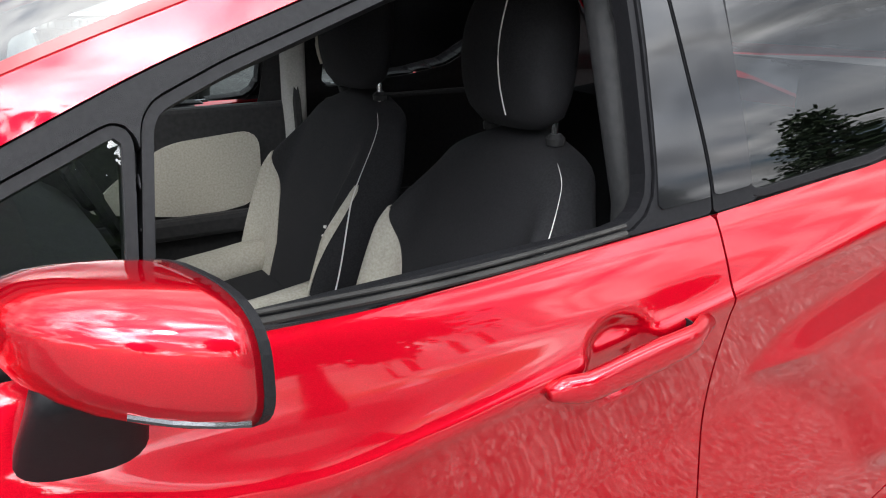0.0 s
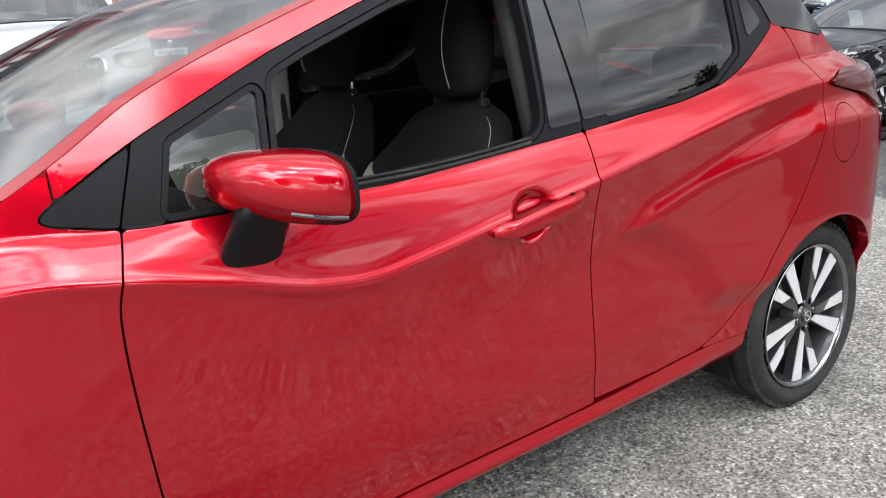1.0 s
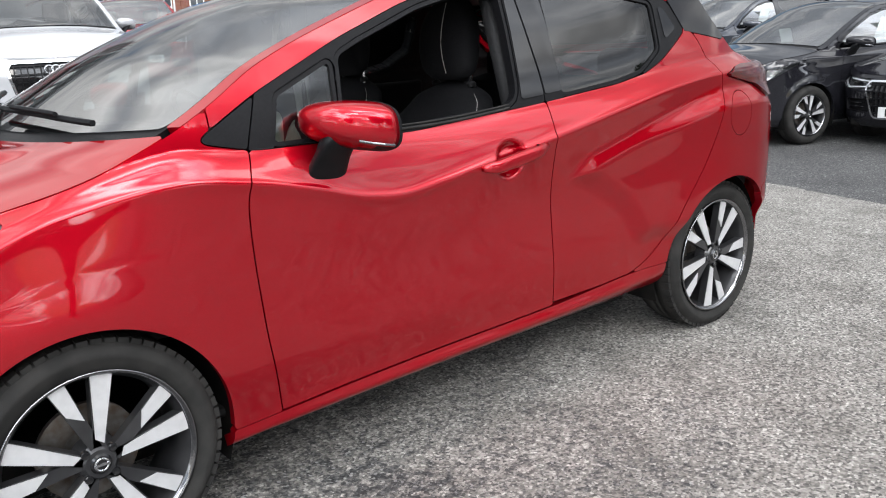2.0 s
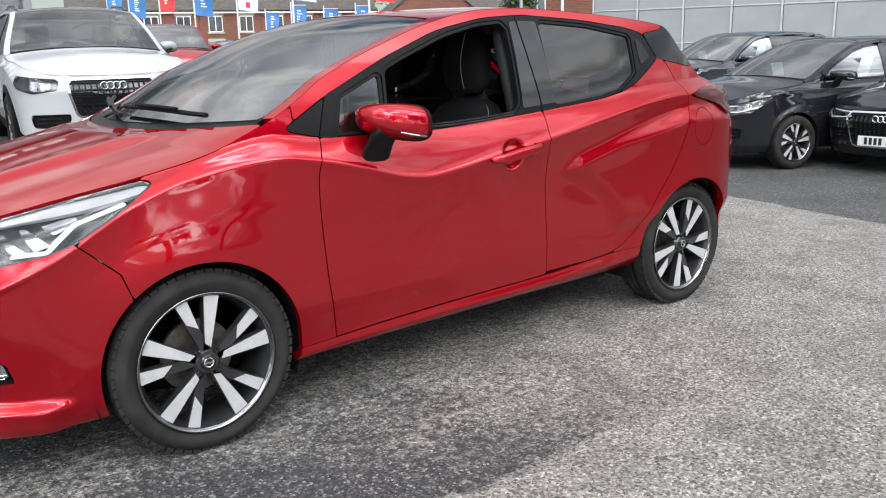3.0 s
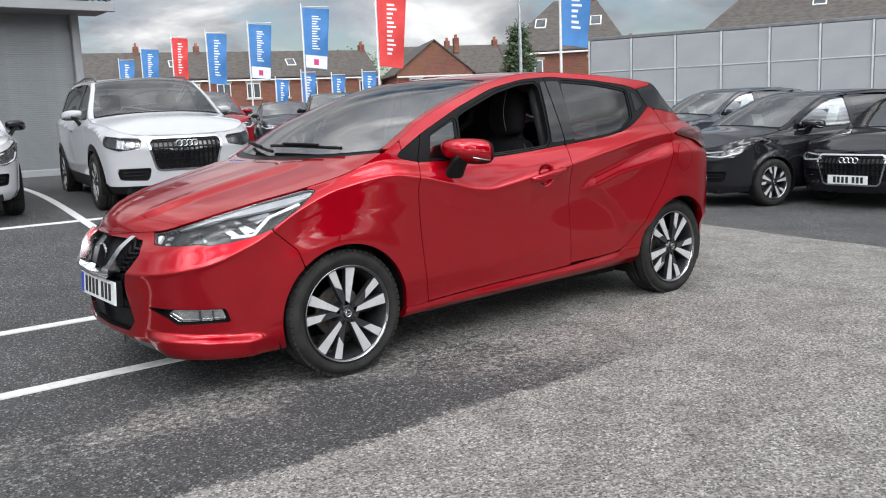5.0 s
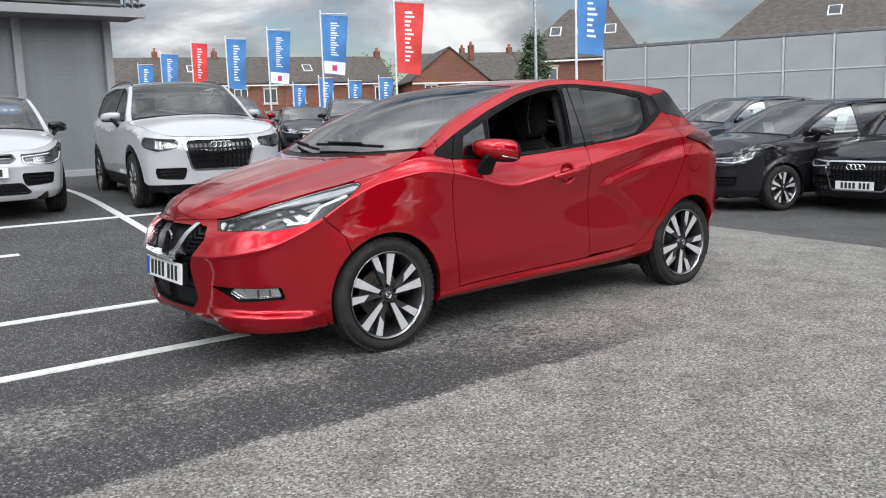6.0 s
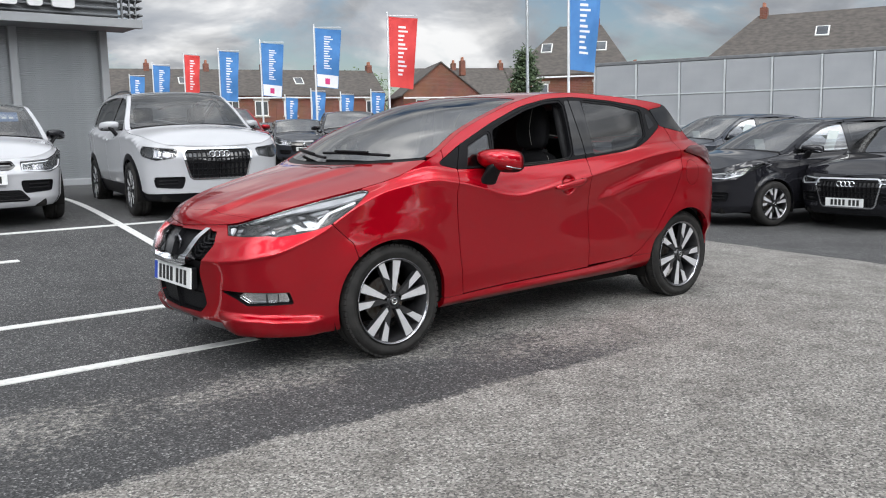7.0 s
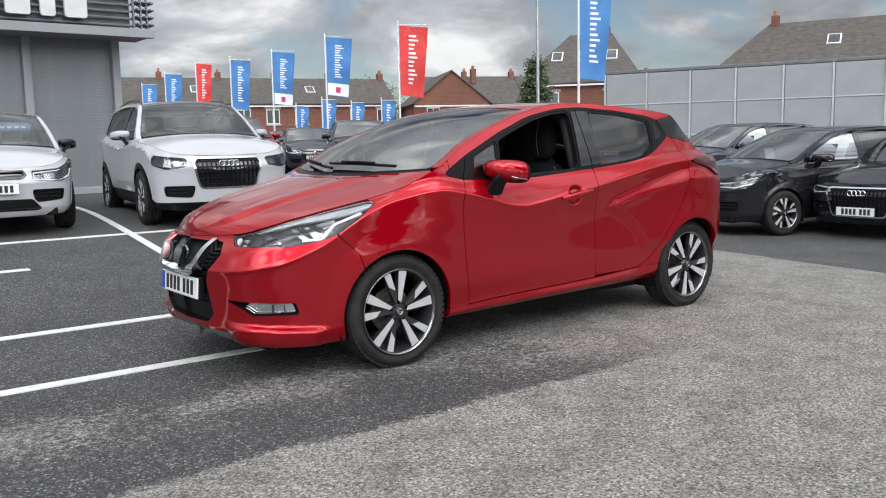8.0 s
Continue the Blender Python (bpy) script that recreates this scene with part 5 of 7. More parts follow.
        if cladding:
            patch("cladding", sh.side, lambda s, z: np.maximum(np.maximum(wheel_gap(s, z), bottom(s) - z), np.maximum(z - sill(s), wheel_gap(s, z))), (sh.s0, sh.s1, 0.18, 0.52), step, cladding, car, "dark plastic cladding", depth=0.02, **P)
            for c in (0.0, wb):
                patch("arch_trim", sh.side, lambda s, z: np.maximum(np.abs(np.hypot(s - c, z - tyre) - ar - 0.03) - 0.035, 0.25 - z), (c - 0.5, c + 0.5, 0.2, 0.85), 0.02, cladding, car, depth=0.02, lift=0.006, **P)
        patch("window_frame", sh.side, lambda s, z: np.maximum(inside(dlo, s, z), np.maximum(-glazed(s, z, 0, bx - 0.05), -glazed(s, z, bx + 0.05, xd - 0.22))), (xa + 0.1, xd + 0.05, zb - 0.05, H), step * 0.7, GLOSS_BLACK, car, depth=0.02, lift=-0.003, **P)
        patch("front_side_glass", sh.side, lambda s, z: glazed(s, z, 0, bx - 0.05), (xa + 0.1, bx, zb - 0.05, H), step, pane, car, depth=0.004, lift=-0.01, **P)
        patch("rear_side_glass", sh.side, lambda s, z: glazed(s, z, bx + 0.05, xd - 0.22), (bx, xd, zb - 0.05, H), step, PRIVACY_GLASS, car, depth=0.004, lift=-0.01, **P)
        hl = patch("headlamp", sh.side, lambda s, z: inside(lamp, s, z), (nose - 0.3, nose + 0.7, zn - 0.25, zh), 0.02, LAMP_DARK, car, "clear headlamp", depth=-0.04, lift=-0.04, **P)
        patch("lens", sh.side, lambda s, z: inside(lamp, s, z) + 0.002, (nose - 0.3, nose + 0.7, zn - 0.25, zh), 0.02, LENS, hl, depth=0.004, **P)
        if dull:
            for a, b in ((-0.07, 0.02), (0.06, 0.15)):
                patch("reflector", sh.side, lambda s, z: np.maximum(inside(lamp, s, z) + 0.024, np.maximum(nose + a - s, s - nose - b)), (nose - 0.3, nose + 0.7, zn - 0.25, zh), 0.012, DARK_CHROME, hl, depth=0.02, lift=-0.02, **P)
        if not dull:
            patch("reflector", sh.side, lambda s, z: np.maximum(inside(lamp, s, z) + 0.022, np.abs(s - nose + 0.02) - 0.07), (nose - 0.3, nose + 0.7, zn - 0.25, zh), 0.015, DARK_CHROME, hl, depth=0.02, lift=-0.025, **P)
            patch("lamp_strip", sh.side, lambda s, z: np.maximum(np.maximum(inside(lamp, s, z) + 0.008, -0.02 - inside(lamp, s, z)), z - zn + 0.05 - lamp_h * 0.3), (nose - 0.3, nose + 0.7, zn - 0.25, zh), 0.01, WHITE_STRIP, hl, depth=0.015, lift=-0.012, **P)
        patch("tail_lamp", sh.side, lambda s, z: np.maximum(np.abs(z - zbr + 0.09) - 0.07, tail - 0.12 - s), (tail - 0.14, sh.s1 - 0.3, zbr - 0.2, zbr), 0.02, TAIL_RED, car, depth=0.02, lift=0.006, **P)
        gr = patch("grille", sh.side, lambda s, z: inside(grid, s, z), (sh.s0, sh.s0 + gw + 0.05, g0 - 0.03, g1 + 0.03), 0.025, GLOSS_BLACK, car, depth=-0.02, lift=-0.02, **P)
        patch("grille_frame", sh.side, lambda s, z: np.maximum(inside(grid, s, z), -0.02 - inside(grid, s, z)), (sh.s0, sh.s0 + gw + 0.05, g0 - 0.03, g1 + 0.03), 0.01, CHROME if rings else GLOSS_BLACK, gr, depth=0.02, lift=0.006, **P)
        if chin:
            c0, c1, c2 = chin
            mouth = rounded([(sh.s0 - 0.3, c1), (sh.s0 + c2 - 0.1, c1), (sh.s0 + c2, c0 + 0.02), (sh.s0 + c2 - 0.04, c0), (sh.s0 - 0.3, c0)], 3, 0.2)
            mo = patch("lower_grille", sh.side, lambda s, z: inside(mouth, s, z), (sh.s0, sh.s0 + c2 + 0.03, c0 - 0.02, c1 + 0.02), 0.012, BLACK_TRIM, car, "black lower grille", depth=0.01, lift=0.003, **P)
            for k in range(3):
                z0 = c0 + (c1 - c0) * (k + 0.75) / 3.5
                patch("mesh_bar", sh.side, lambda s, z: np.maximum(np.abs(z - z0) - 0.005, inside(mouth, s, z) + 0.012), (sh.s0, sh.s0 + c2, z0 - 0.01, z0 + 0.01), (0.03, 0.005), GLOSS_BLACK, mo, depth=0.006, lift=0.009, **P)
        if rings:
            for k in range(7):
                s_at = sh.s0 + 0.035 + 0.055 * k
                patch("grille_rib", sh.side, lambda s, z: np.maximum(np.abs(s - s_at) - 0.005, inside(grid, s, z) + 0.012), (s_at - 0.01, s_at + 0.01, g0, g1), (0.005, 0.03), BLACK_TRIM, gr, depth=0.012, lift=-0.003, **P)
            for k in range(5):
                z0 = g0 + (g1 - g0) * (k + 0.7) / 5.2
                patch("grille_bar", sh.side, lambda s, z: np.maximum(np.abs(z - z0) - 0.006, inside(grid, s, z) + 0.01), (sh.s0, sh.s0 + gw, z0 - 0.012, z0 + 0.012), (0.03, 0.006), BLACK_TRIM, gr, depth=0.012, lift=-0.005, **P)
        if fog:
            fo_ = patch("air_intake", sh.side, lambda s, z: inside(fogs, s, z), (nose - 0.3, nose + 0.25, 0.3, 0.55), 0.02, BLACK_TRIM, car, depth=-0.025, lift=-0.025, **P)
            for z0 in (0.42, 0.46):
                patch("intake_bar", sh.side, lambda s, z: np.maximum(np.abs(z - z0) - 0.008, np.abs(s - nose + 0.03) - 0.13), (nose - 0.2, nose + 0.15, z0 - 0.015, z0 + 0.015), (0.03, 0.008), GLOSS_BLACK, fo_, depth=0.012, lift=-0.008, **P)
        for c in (0.0, wb):
            bm = bmesh.new()
            f = 1 if mirror else -1
            prev = None
            for k in range(17):
                a = math.pi * (-0.12 + 1.24 * k / 16)
                ring = [bm.verts.new((c + (ar + 0.012) * math.cos(a), f * y, tyre + (ar + 0.012) * math.sin(a))) for y in (W - 0.03, W - 0.4)]
                if prev:
                    bm.faces.new((prev[0], prev[1], ring[1], ring[0]))
                prev = ring
            part("arch_liner", bm, UNDER, car, smooth=True)
    patch("bonnet", sh.over, lambda u, v: np.maximum(u - xa + 0.06, np.abs(v) - 0.997), (sh.s0 + 0.02, xa, -1, 1), (0.05, 0.06), paint, car, depth=0.02)
    patch("cowl", sh.over, lambda u, v: np.maximum(xa - 0.055 - u, np.abs(v) - 0.96), (xa - 0.08, xa + 0.04, -1, 1), (0.03, 0.06), BLACK_TRIM, car, depth=0.02, lift=-0.008)
    patch("windscreen", sh.over, lambda u, v: np.maximum(np.abs(v) - 0.93, np.maximum(xa + 0.02 - u, u - xr + 0.03)), (xa, xr, -0.96, 0.96), (0.04, 0.06), screen or SCREEN_GLASS, car, "raked windscreen", depth=0.005, lift=-0.002)
    patch("roof", sh.over, lambda u, v: np.minimum(np.maximum(xr - 0.025 - u, u - xc - 0.1), np.maximum(np.maximum(xa - 0.05 - u, u - xr - 0.02), 0.935 - np.abs(v))), (xa - 0.06, xc + 0.12, -1, 1), (0.04, 0.04), paint, car, depth=0.02)
    patch("tailgate_glass", sh.over, lambda u, v: np.maximum(xc + 0.105 - u, np.abs(v) - 1), (xc + 0.09, sh.s1 - 0.2, -1, 1), (0.06, 0.1), PRIVACY_GLASS, car, depth=0.01)
    for x in (0, wb):
        for f in (-1, 1):
            wheel(car, Matrix.Translation((x, f * (W - 0.125), tyre)) @ Matrix.Rotation(0 if f < 0 else math.pi, 4, "Z"), tyre, tyre * 0.70, 0.2, 5, wheel_style, fine=False)
    bm = bmesh.new()
    box(bm, nose + 0.15, tail - 0.15, -W + 0.25, W - 0.25, 0.2, 0.32, 0.03)
    box(bm, 0.45, wb - 0.45, -W + 0.12, W - 0.12, 0.24, 0.34, 0.02)
    part("underbody", bm, UNDER, car)
    bm = bmesh.new()
    for y in (-0.37, 0.37):
        boxed("front_seat", 1.32, 1.48, y - 0.24, y + 0.24, 0.4, zb + 0.08, SEAT_BLACK, car, bevel=0.05)
        boxed("head_restraint", 1.40, 1.50, y - 0.13, y + 0.13, zb + 0.1, zb + 0.32, SEAT_BLACK, car, bevel=0.04)
    boxed("rear_bench", 2.2, 2.4, -0.62, 0.62, 0.4, zb + 0.1, SEAT_BLACK, car, bevel=0.05)
    box(bm, xa - 0.2, xa + 0.42, -W + 0.22, W - 0.22, 0.5, zb - 0.02, 0.06)
    part("dashboard", bm, CABIN_BLACK, car)
    if mirrors:
        for f in (-1, 1):
            side_mirror(car, BLACK_PAINT if sticker else paint, Matrix.Translation((xa + 0.34, f * (W - 0.045), zb + 0.05)) @ Matrix.Diagonal((0.9, -f, 0.95, 1)))
            boxed("door_handle", bx - 0.22, bx - 0.03, *sorted((f * (W - 0.02), f * (W + 0.018))), zb - 0.13, zb - 0.105, CHROME if paint is BLACK_PAINT else paint, car, bevel=0.006)
    if rings:
        bm = bmesh.new()
        for k in range(4):
            lathe(bm, [(0.030, -0.004), (0.034, -0.008), (0.039, -0.004), (0.039, 0.003), (0.030, 0.003)], 22, "x", Matrix.Translation((nose - 0.012, -0.087 + 0.058 * k, g1 - 0.075)))
        part("ring_emblem", bm, CHROME, car, "four-ring chrome emblem")
    else:
        bm = bmesh.new()
        lathe(bm, [(0.0, -0.008), (0.04, -0.006), (0.05, 0.0), (0.05, 0.02), (0.0, 0.02)], 22, "x", Matrix.Translation((nose - 0.006, 0, g1 - 0.07)))
        part("nose_emblem", bm, CHROME, car)
    if rails:
        for f in (-1, 1):
            bm = bmesh.new()
            tube(bm, [tuple(sh.over(np.array([u]), np.array([f * 0.90]))[0] + (0, 0, h)) for u, h in ((xr + 0.05, 0.0), (xr + 0.15, 0.035), ((xr + xc) / 2, 0.045), (xc - 0.1, 0.035), (xc, 0.0))], 0.016, 8)
            part("roof_rail", bm, ALLOY_DARK, car)
    if plated:
        plate(car, Matrix.Translation((nose - 0.025, 0, min(g0 + 0.08, 0.52))) @ Matrix.Rotation(radians(-90), 4, "Z"))
    if sticker:
        p = sh.over(np.array([xa + (xr - xa) * 0.55]), np.array([-0.45]))[0]
        bm = bmesh.new()
        q = Matrix.Translation((p[0] + 0.05, p[1], p[2] - 0.035)) @ Matrix.Rotation(radians(-32), 4, "Y")
        box(bm, -0.11, 0.11, -0.20, 0.20, -0.002, 0.002, 0, q)
        stk = part("price_sticker", bm, BLUE, car, "blue price sticker behind the windscreen")
        for k in range(4):
            boxed("sticker_bar", -0.05, 0.0, -0.15 + 0.08 * k, -0.10 + 0.08 * k, 0.002, 0.004, PAPER, stk, m=q)
    if paper:
        for f in (-1, 1):
            c = sh.side(np.array([bx - 0.32]), np.array([zb + 0.16]))[0]
            bm = bmesh.new()
            box(bm, -0.10, 0.10, -0.0015, 0.0015, -0.15, 0.15, 0, Matrix.Translation((c[0], f * (abs(c[1]) - 0.03), c[2])) @ Matrix.Rotation(radians(-18 * f), 4, "X"))
            part("price_sheet", bm, PAPER, car, "pale paper sheet in the side window")
    return car


def stand(x, y, turn):
    return pose(x, y, ground_at(x, y), 0, 0, turn)


parked_car("white_suv", "white compact SUV with a chrome-framed grille parked before the showroom", stand(1.85, 6.15, 82.5), WHITE_PAINT, screen=PARKED_GLASS, glazing=PARKED_GLASS, W=0.915, fo=0.88, wb=2.6, ro=0.9, zn=0.86, zh=1.08, zb=1.08, zbr=1.17, H=1.62, xa=0.38,
           xr=1.08, xc=2.65, tyre=0.345, wheel_style="twin", lamp_h=0.12, lamp_len=0.34, grille=(0.43, 0.46, 0.84), dull=True, cladding=BLACK_TRIM, rings=True, plated=False, rails=True)
parked_car("white_hatchback", "white hatchback with a blue price sticker behind its windscreen", stand(-0.66, 6.65, 82), WHITE_PAINT, screen=PARKED_GLASS, glazing=PARKED_GLASS, W=0.905, fo=0.86, wb=2.63, ro=0.77, zn=0.74, zh=0.95, zb=0.96, zbr=1.04, H=1.46, lamp_h=0.12, lamp_len=0.6,
           grille=(0.36, 0.62, 0.72), sticker=True, chin=(0.27, 0.40, 0.50))
parked_car("black_hatchback", "glossy black five-door hatchback with pale sheets in its side windows", stand(8.76, 2.80, -16), BLACK_PAINT, W=0.895, fo=0.90, wb=2.70, ro=0.87, zn=0.80, zh=1.02, zb=1.02, zbr=1.12, H=1.54, xa=0.22, xr=1.2,
           xc=2.9, lamp_len=0.75, lamp_h=0.085, wheel_style="twin", grille=(0.40, 0.45, 0.70), paper=True, chin=(0.26, 0.36, 0.46))
parked_car("black_small_car", "glossy black car with a chrome-framed grille and white plate", stand(9.5, 1.0, -2), BLACK_PAINT, W=0.89, fo=0.85, wb=2.6, ro=0.8, zn=0.74, zh=0.95, zb=0.96, zbr=1.02, H=1.43, lamp_len=0.5, grille=(0.46, 0.30, 0.70),
           rings=True)
parked_car("dark_hatchback", "dark hatchback with a pale sheet in its side window", stand(11.9, 6.1, -14), GREY_PAINT, paper=True, H=1.52, zb=1.0, zh=1.0)
parked_car("black_suv", "black SUV in the row of stock cars", stand(9.6, 14.6, 62), BLACK_PAINT, W=0.9, zn=0.90, zh=1.04, zb=1.04, zbr=1.12, H=1.56, tyre=0.34, cladding=BLACK_TRIM)
parked_car("grey_hatchback", "dark grey hatchback in the row of stock cars", stand(10.3, 18.6, 66), GREY_PAINT)
parked_car("black_saloon", "black saloon car in the row of stock cars", stand(11.7, 23.4, 68), BLACK_PAINT)
parked_car("dark_estate", "dark grey estate car in the row of stock cars", stand(13.3, 28.8, 70), GREY_PAINT, H=1.5)
parked_car("maroon_hatchback", "deep red hatchback in the row of stock cars", stand(12.6, 14.8, 62), RED, H=1.48)
parked_car("red_suv", "bright red SUV parked behind the white SUV", stand(5.2, 12.6, 75), RED, W=0.9, zn=0.9, zh=1.04, zb=1.04, zbr=1.12, H=1.58, tyre=0.34)



# ---- showroom with roller shutters ----
SHUTTER = material("shutter_steel", (0.18, 0.19, 0.198), 0.42, metal=0.35, color2=(0.215, 0.226, 0.234), scale=3, bump=0.05, bump_scale=60)
CLAD = material("grey_cladding", (0.22, 0.227, 0.235), 0.5, color2=(0.26, 0.268, 0.275), scale=1.5, bump=0.03, bump_scale=40)
PALE_STEEL = material("pale_steel", (0.50, 0.52, 0.53), 0.4, metal=0.2, color2=(0.43, 0.45, 0.46), scale=3)
FASCIA = material("dark_fascia", (0.12, 0.125, 0.13), 0.45, metal=0.3, color2=(0.17, 0.175, 0.18), scale=2)
LETTER = material("white_letter", (0.56, 0.56, 0.56), 0.4, color2=(0.50, 0.50, 0.50), scale=4)
WALL_Y = 13.45
base = ground_at(2.0, WALL_Y)
showroom = thing("showroom", "grey dealership building with roller shutters and a louvred fascia", "building")
boxed("side_wall", 2.92, 3.04, WALL_Y, WALL_Y + 14, base - 0.3, base + 3.9, CLAD, showroom, bevel=0.01)
boxed("rear_wall", -14, 3.04, WALL_Y + 14, WALL_Y + 14.2, base - 0.3, base + 3.9, CLAD, showroom)
boxed("upper_wall", -14, 3.03, WALL_Y + 0.06, WALL_Y + 0.3, base + 3.3, base + 4.8, CLAD, showroom)
boxed("flat_roof", -14, 3.0, WALL_Y, WALL_Y + 14, base + 4.6, base + 4.8, FASCIA, showroom)
boxed("plinth", -14, 3.06, WALL_Y - 0.05, WALL_Y + 0.2, base - 0.3, base + 0.12, CLAD, showroom, bevel=0.01)
for x in (3.0, 1.33, -0.95, -3.2, -5.5):
    boxed("column", x - 0.09, x + 0.06, WALL_Y - 0.08, WALL_Y + 0.25, base, base + 3.45, CLAD, showroom, bevel=0.012)
for x0, x1 in ((1.39, 2.91), (-0.89, 1.24), (-3.14, -1.04), (-5.4, -3.3)):
    sh_ = new("roller_shutter")
    sh_.parent = showroom
    tagged(sh_, "closed grey roller shutter of narrow slats")
    bm = bmesh.new()
    w = x1 - x0
    prism(bm, [(-w / 2, 0.0), (w / 2, 0.0), (w / 2, 0.037), (-w / 2, 0.037)], 0.02, Matrix.Identity(4))
    for v in bm.verts:
        if v.co.y < 0.01:
            v.co.z += 0.001 if v.co.z > 0.02 else 0.002
    me = bpy.data.meshes.new("slat")
    bm.normal_update()
    bm.to_mesh(me)
    bm.free()
    me.materials.append(SHUTTER)
    for k in range(79):
        s = new("slat", me)
        s.parent, s.location = sh_, ((x0 + x1) / 2, WALL_Y + 0.06 + (0.002 if k % 2 else 0), base + 0.13 + 0.0402 * k)
    boxed("bottom_rail", x0, x1, WALL_Y + 0.03, WALL_Y + 0.09, base + 0.02, base + 0.13, SHUTTER, sh_, bevel=0.008)
# overhanging fascia with louvres and plain raised shapes where the lettering stands
fascia = thing("fascia_sign", "dark louvred fascia with large white raised shapes", "sign")
F0, F1 = base + 3.13, base + 4.7
boxed("soffit", -14, 3.45, WALL_Y - 0.85, WALL_Y + 0.1, F0 - 0.08, F0, CLAD, fascia, bevel=0.01)
boxed("edge_beam", -14, 3.50, WALL_Y - 0.92, WALL_Y - 0.80, F0 - 0.10, F0 + 0.07, CLAD, fascia, bevel=0.01)
boxed("back_panel", -14, 3.1, WALL_Y - 0.70, WALL_Y - 0.6, F0, F1, FASCIA, fascia)
bm = bmesh.new()
box(bm, -8.6, 8.6, -0.035, 0.035, -0.012, 0.012, 0.004, Matrix.Rotation(radians(24), 4, "X"))
lou = bpy.data.meshes.new("louvre")
bm.to_mesh(lou)
bm.free()
lou.materials.append(SHUTTER)
for k in range(10):
    o = new("louvre", lou)
    o.parent, o.location = fascia, (-5.5, WALL_Y - 0.78, F0 + 0.14 + 0.13 * k)
bm = bmesh.new()
box(bm, -0.04, 0.04, -0.16, 0.30, -0.015, 0.015, 0.004, Matrix.Rotation(radians(14), 4, "Y"))
fin = bpy.data.meshes.new("end_fin")
bm.to_mesh(fin)
bm.free()
fin.materials.append(FASCIA)
for j, (x, n) in enumerate(((3.22, 9), (3.36, 9), (3.48, 9))):
    boxed("fin_post", x - 0.10, x - 0.07, WALL_Y - 0.86, WALL_Y - 0.80, F0, F1, FASCIA, fascia)
    for k in range(n):
        o = new("end_fin", fin)
        o.parent, o.location = fascia, (x, WALL_Y - 0.75, F0 + 0.16 + 0.14 * k)
for k, (x, w, h) in enumerate(((2.05, 0.40, 0.44), (1.56, 0.26, 0.44), (1.05, 0.42, 0.44), (0.52, 0.40, 0.64), (0.0, 0.44, 0.44), (-0.55, 0.44, 0.44))):
    bm = bmesh.new()
    prism(bm, rounded([(x - w / 2, F0 + 0.20), (x + w / 2, F0 + 0.20), (x + w / 2, F0 + 0.20 + h), (x - w / 2, F0 + 0.20 + h)], 4, 0.3), 0.08, Matrix.Translation((0, WALL_Y - 0.92, 0)))
    part("raised_shape", bm, LETTER, fascia)

# ---- terraced houses and roofs ----
BRICK = bpy.data.materials.new("red_brick")
BRICK.use_nodes = True
bn, bl = BRICK.node_tree.nodes, BRICK.node_tree.links
b_tex = bn.new("ShaderNodeTexBrick")
b_co = bn.new("ShaderNodeTexCoord")
b_map = bn.new("ShaderNodeMapping")
b_map.inputs["Rotation"].default_value = (radians(90), 0, 0)
b_tex.inputs["Scale"].default_value = 2.2
b_tex.inputs["Color1"].default_value, b_tex.inputs["Color2"].default_value = (0.17, 0.06, 0.035, 1), (0.24, 0.085, 0.05, 1)
b_tex.inputs["Mortar"].default_value, b_tex.inputs["Mortar Size"].default_value = (0.26, 0.22, 0.19, 1), 0.012
b_noise = bn.new("ShaderNodeTexNoise")
b_noise.inputs["Scale"].default_value = 0.8
b_mix = bn.new("ShaderNodeMixRGB")
b_mix.blend_type = "MULTIPLY"
b_mix.inputs[0].default_value = 0.5
bl.new(b_co.outputs["Object"], b_map.inputs[0])
bl.new(b_map.outputs[0], b_tex.inputs["Vector"])
bl.new(b_co.outputs["Object"], b_noise.inputs["Vector"])
bl.new(b_tex.outputs["Color"], b_mix.inputs[1])
bl.new(b_noise.outputs["Color"], b_mix.inputs[2])
bl.new(b_mix.outputs[0], bn["Principled BSDF"].inputs["Base Color"])
bn["Principled BSDF"].inputs["Roughness"].default_value = 0.9
SLATE = material("slate_roof", (0.050, 0.044, 0.040), 0.8, color2=(0.092, 0.080, 0.070), scale=2.5, bump=0.4, bump_scale=14, stretch=(1, 1, 3), detail=8)
PVC = material("white_window_frame", (0.72, 0.72, 0.70), 0.4, color2=(0.64, 0.64, 0.62), scale=8)
PANE = material("dark_window_pane", (0.03, 0.035, 0.04), 0.05, coat=0.5, color2=(0.07, 0.08, 0.09), scale=1.2)
STONE = material("pale_stone", (0.42, 0.38, 0.32), 0.85, color2=(0.34, 0.31, 0.27), scale=6)
CLAY = material("clay_pot", (0.35, 0.15, 0.09), 0.85, color2=(0.28, 0.12, 0.08), scale=9)


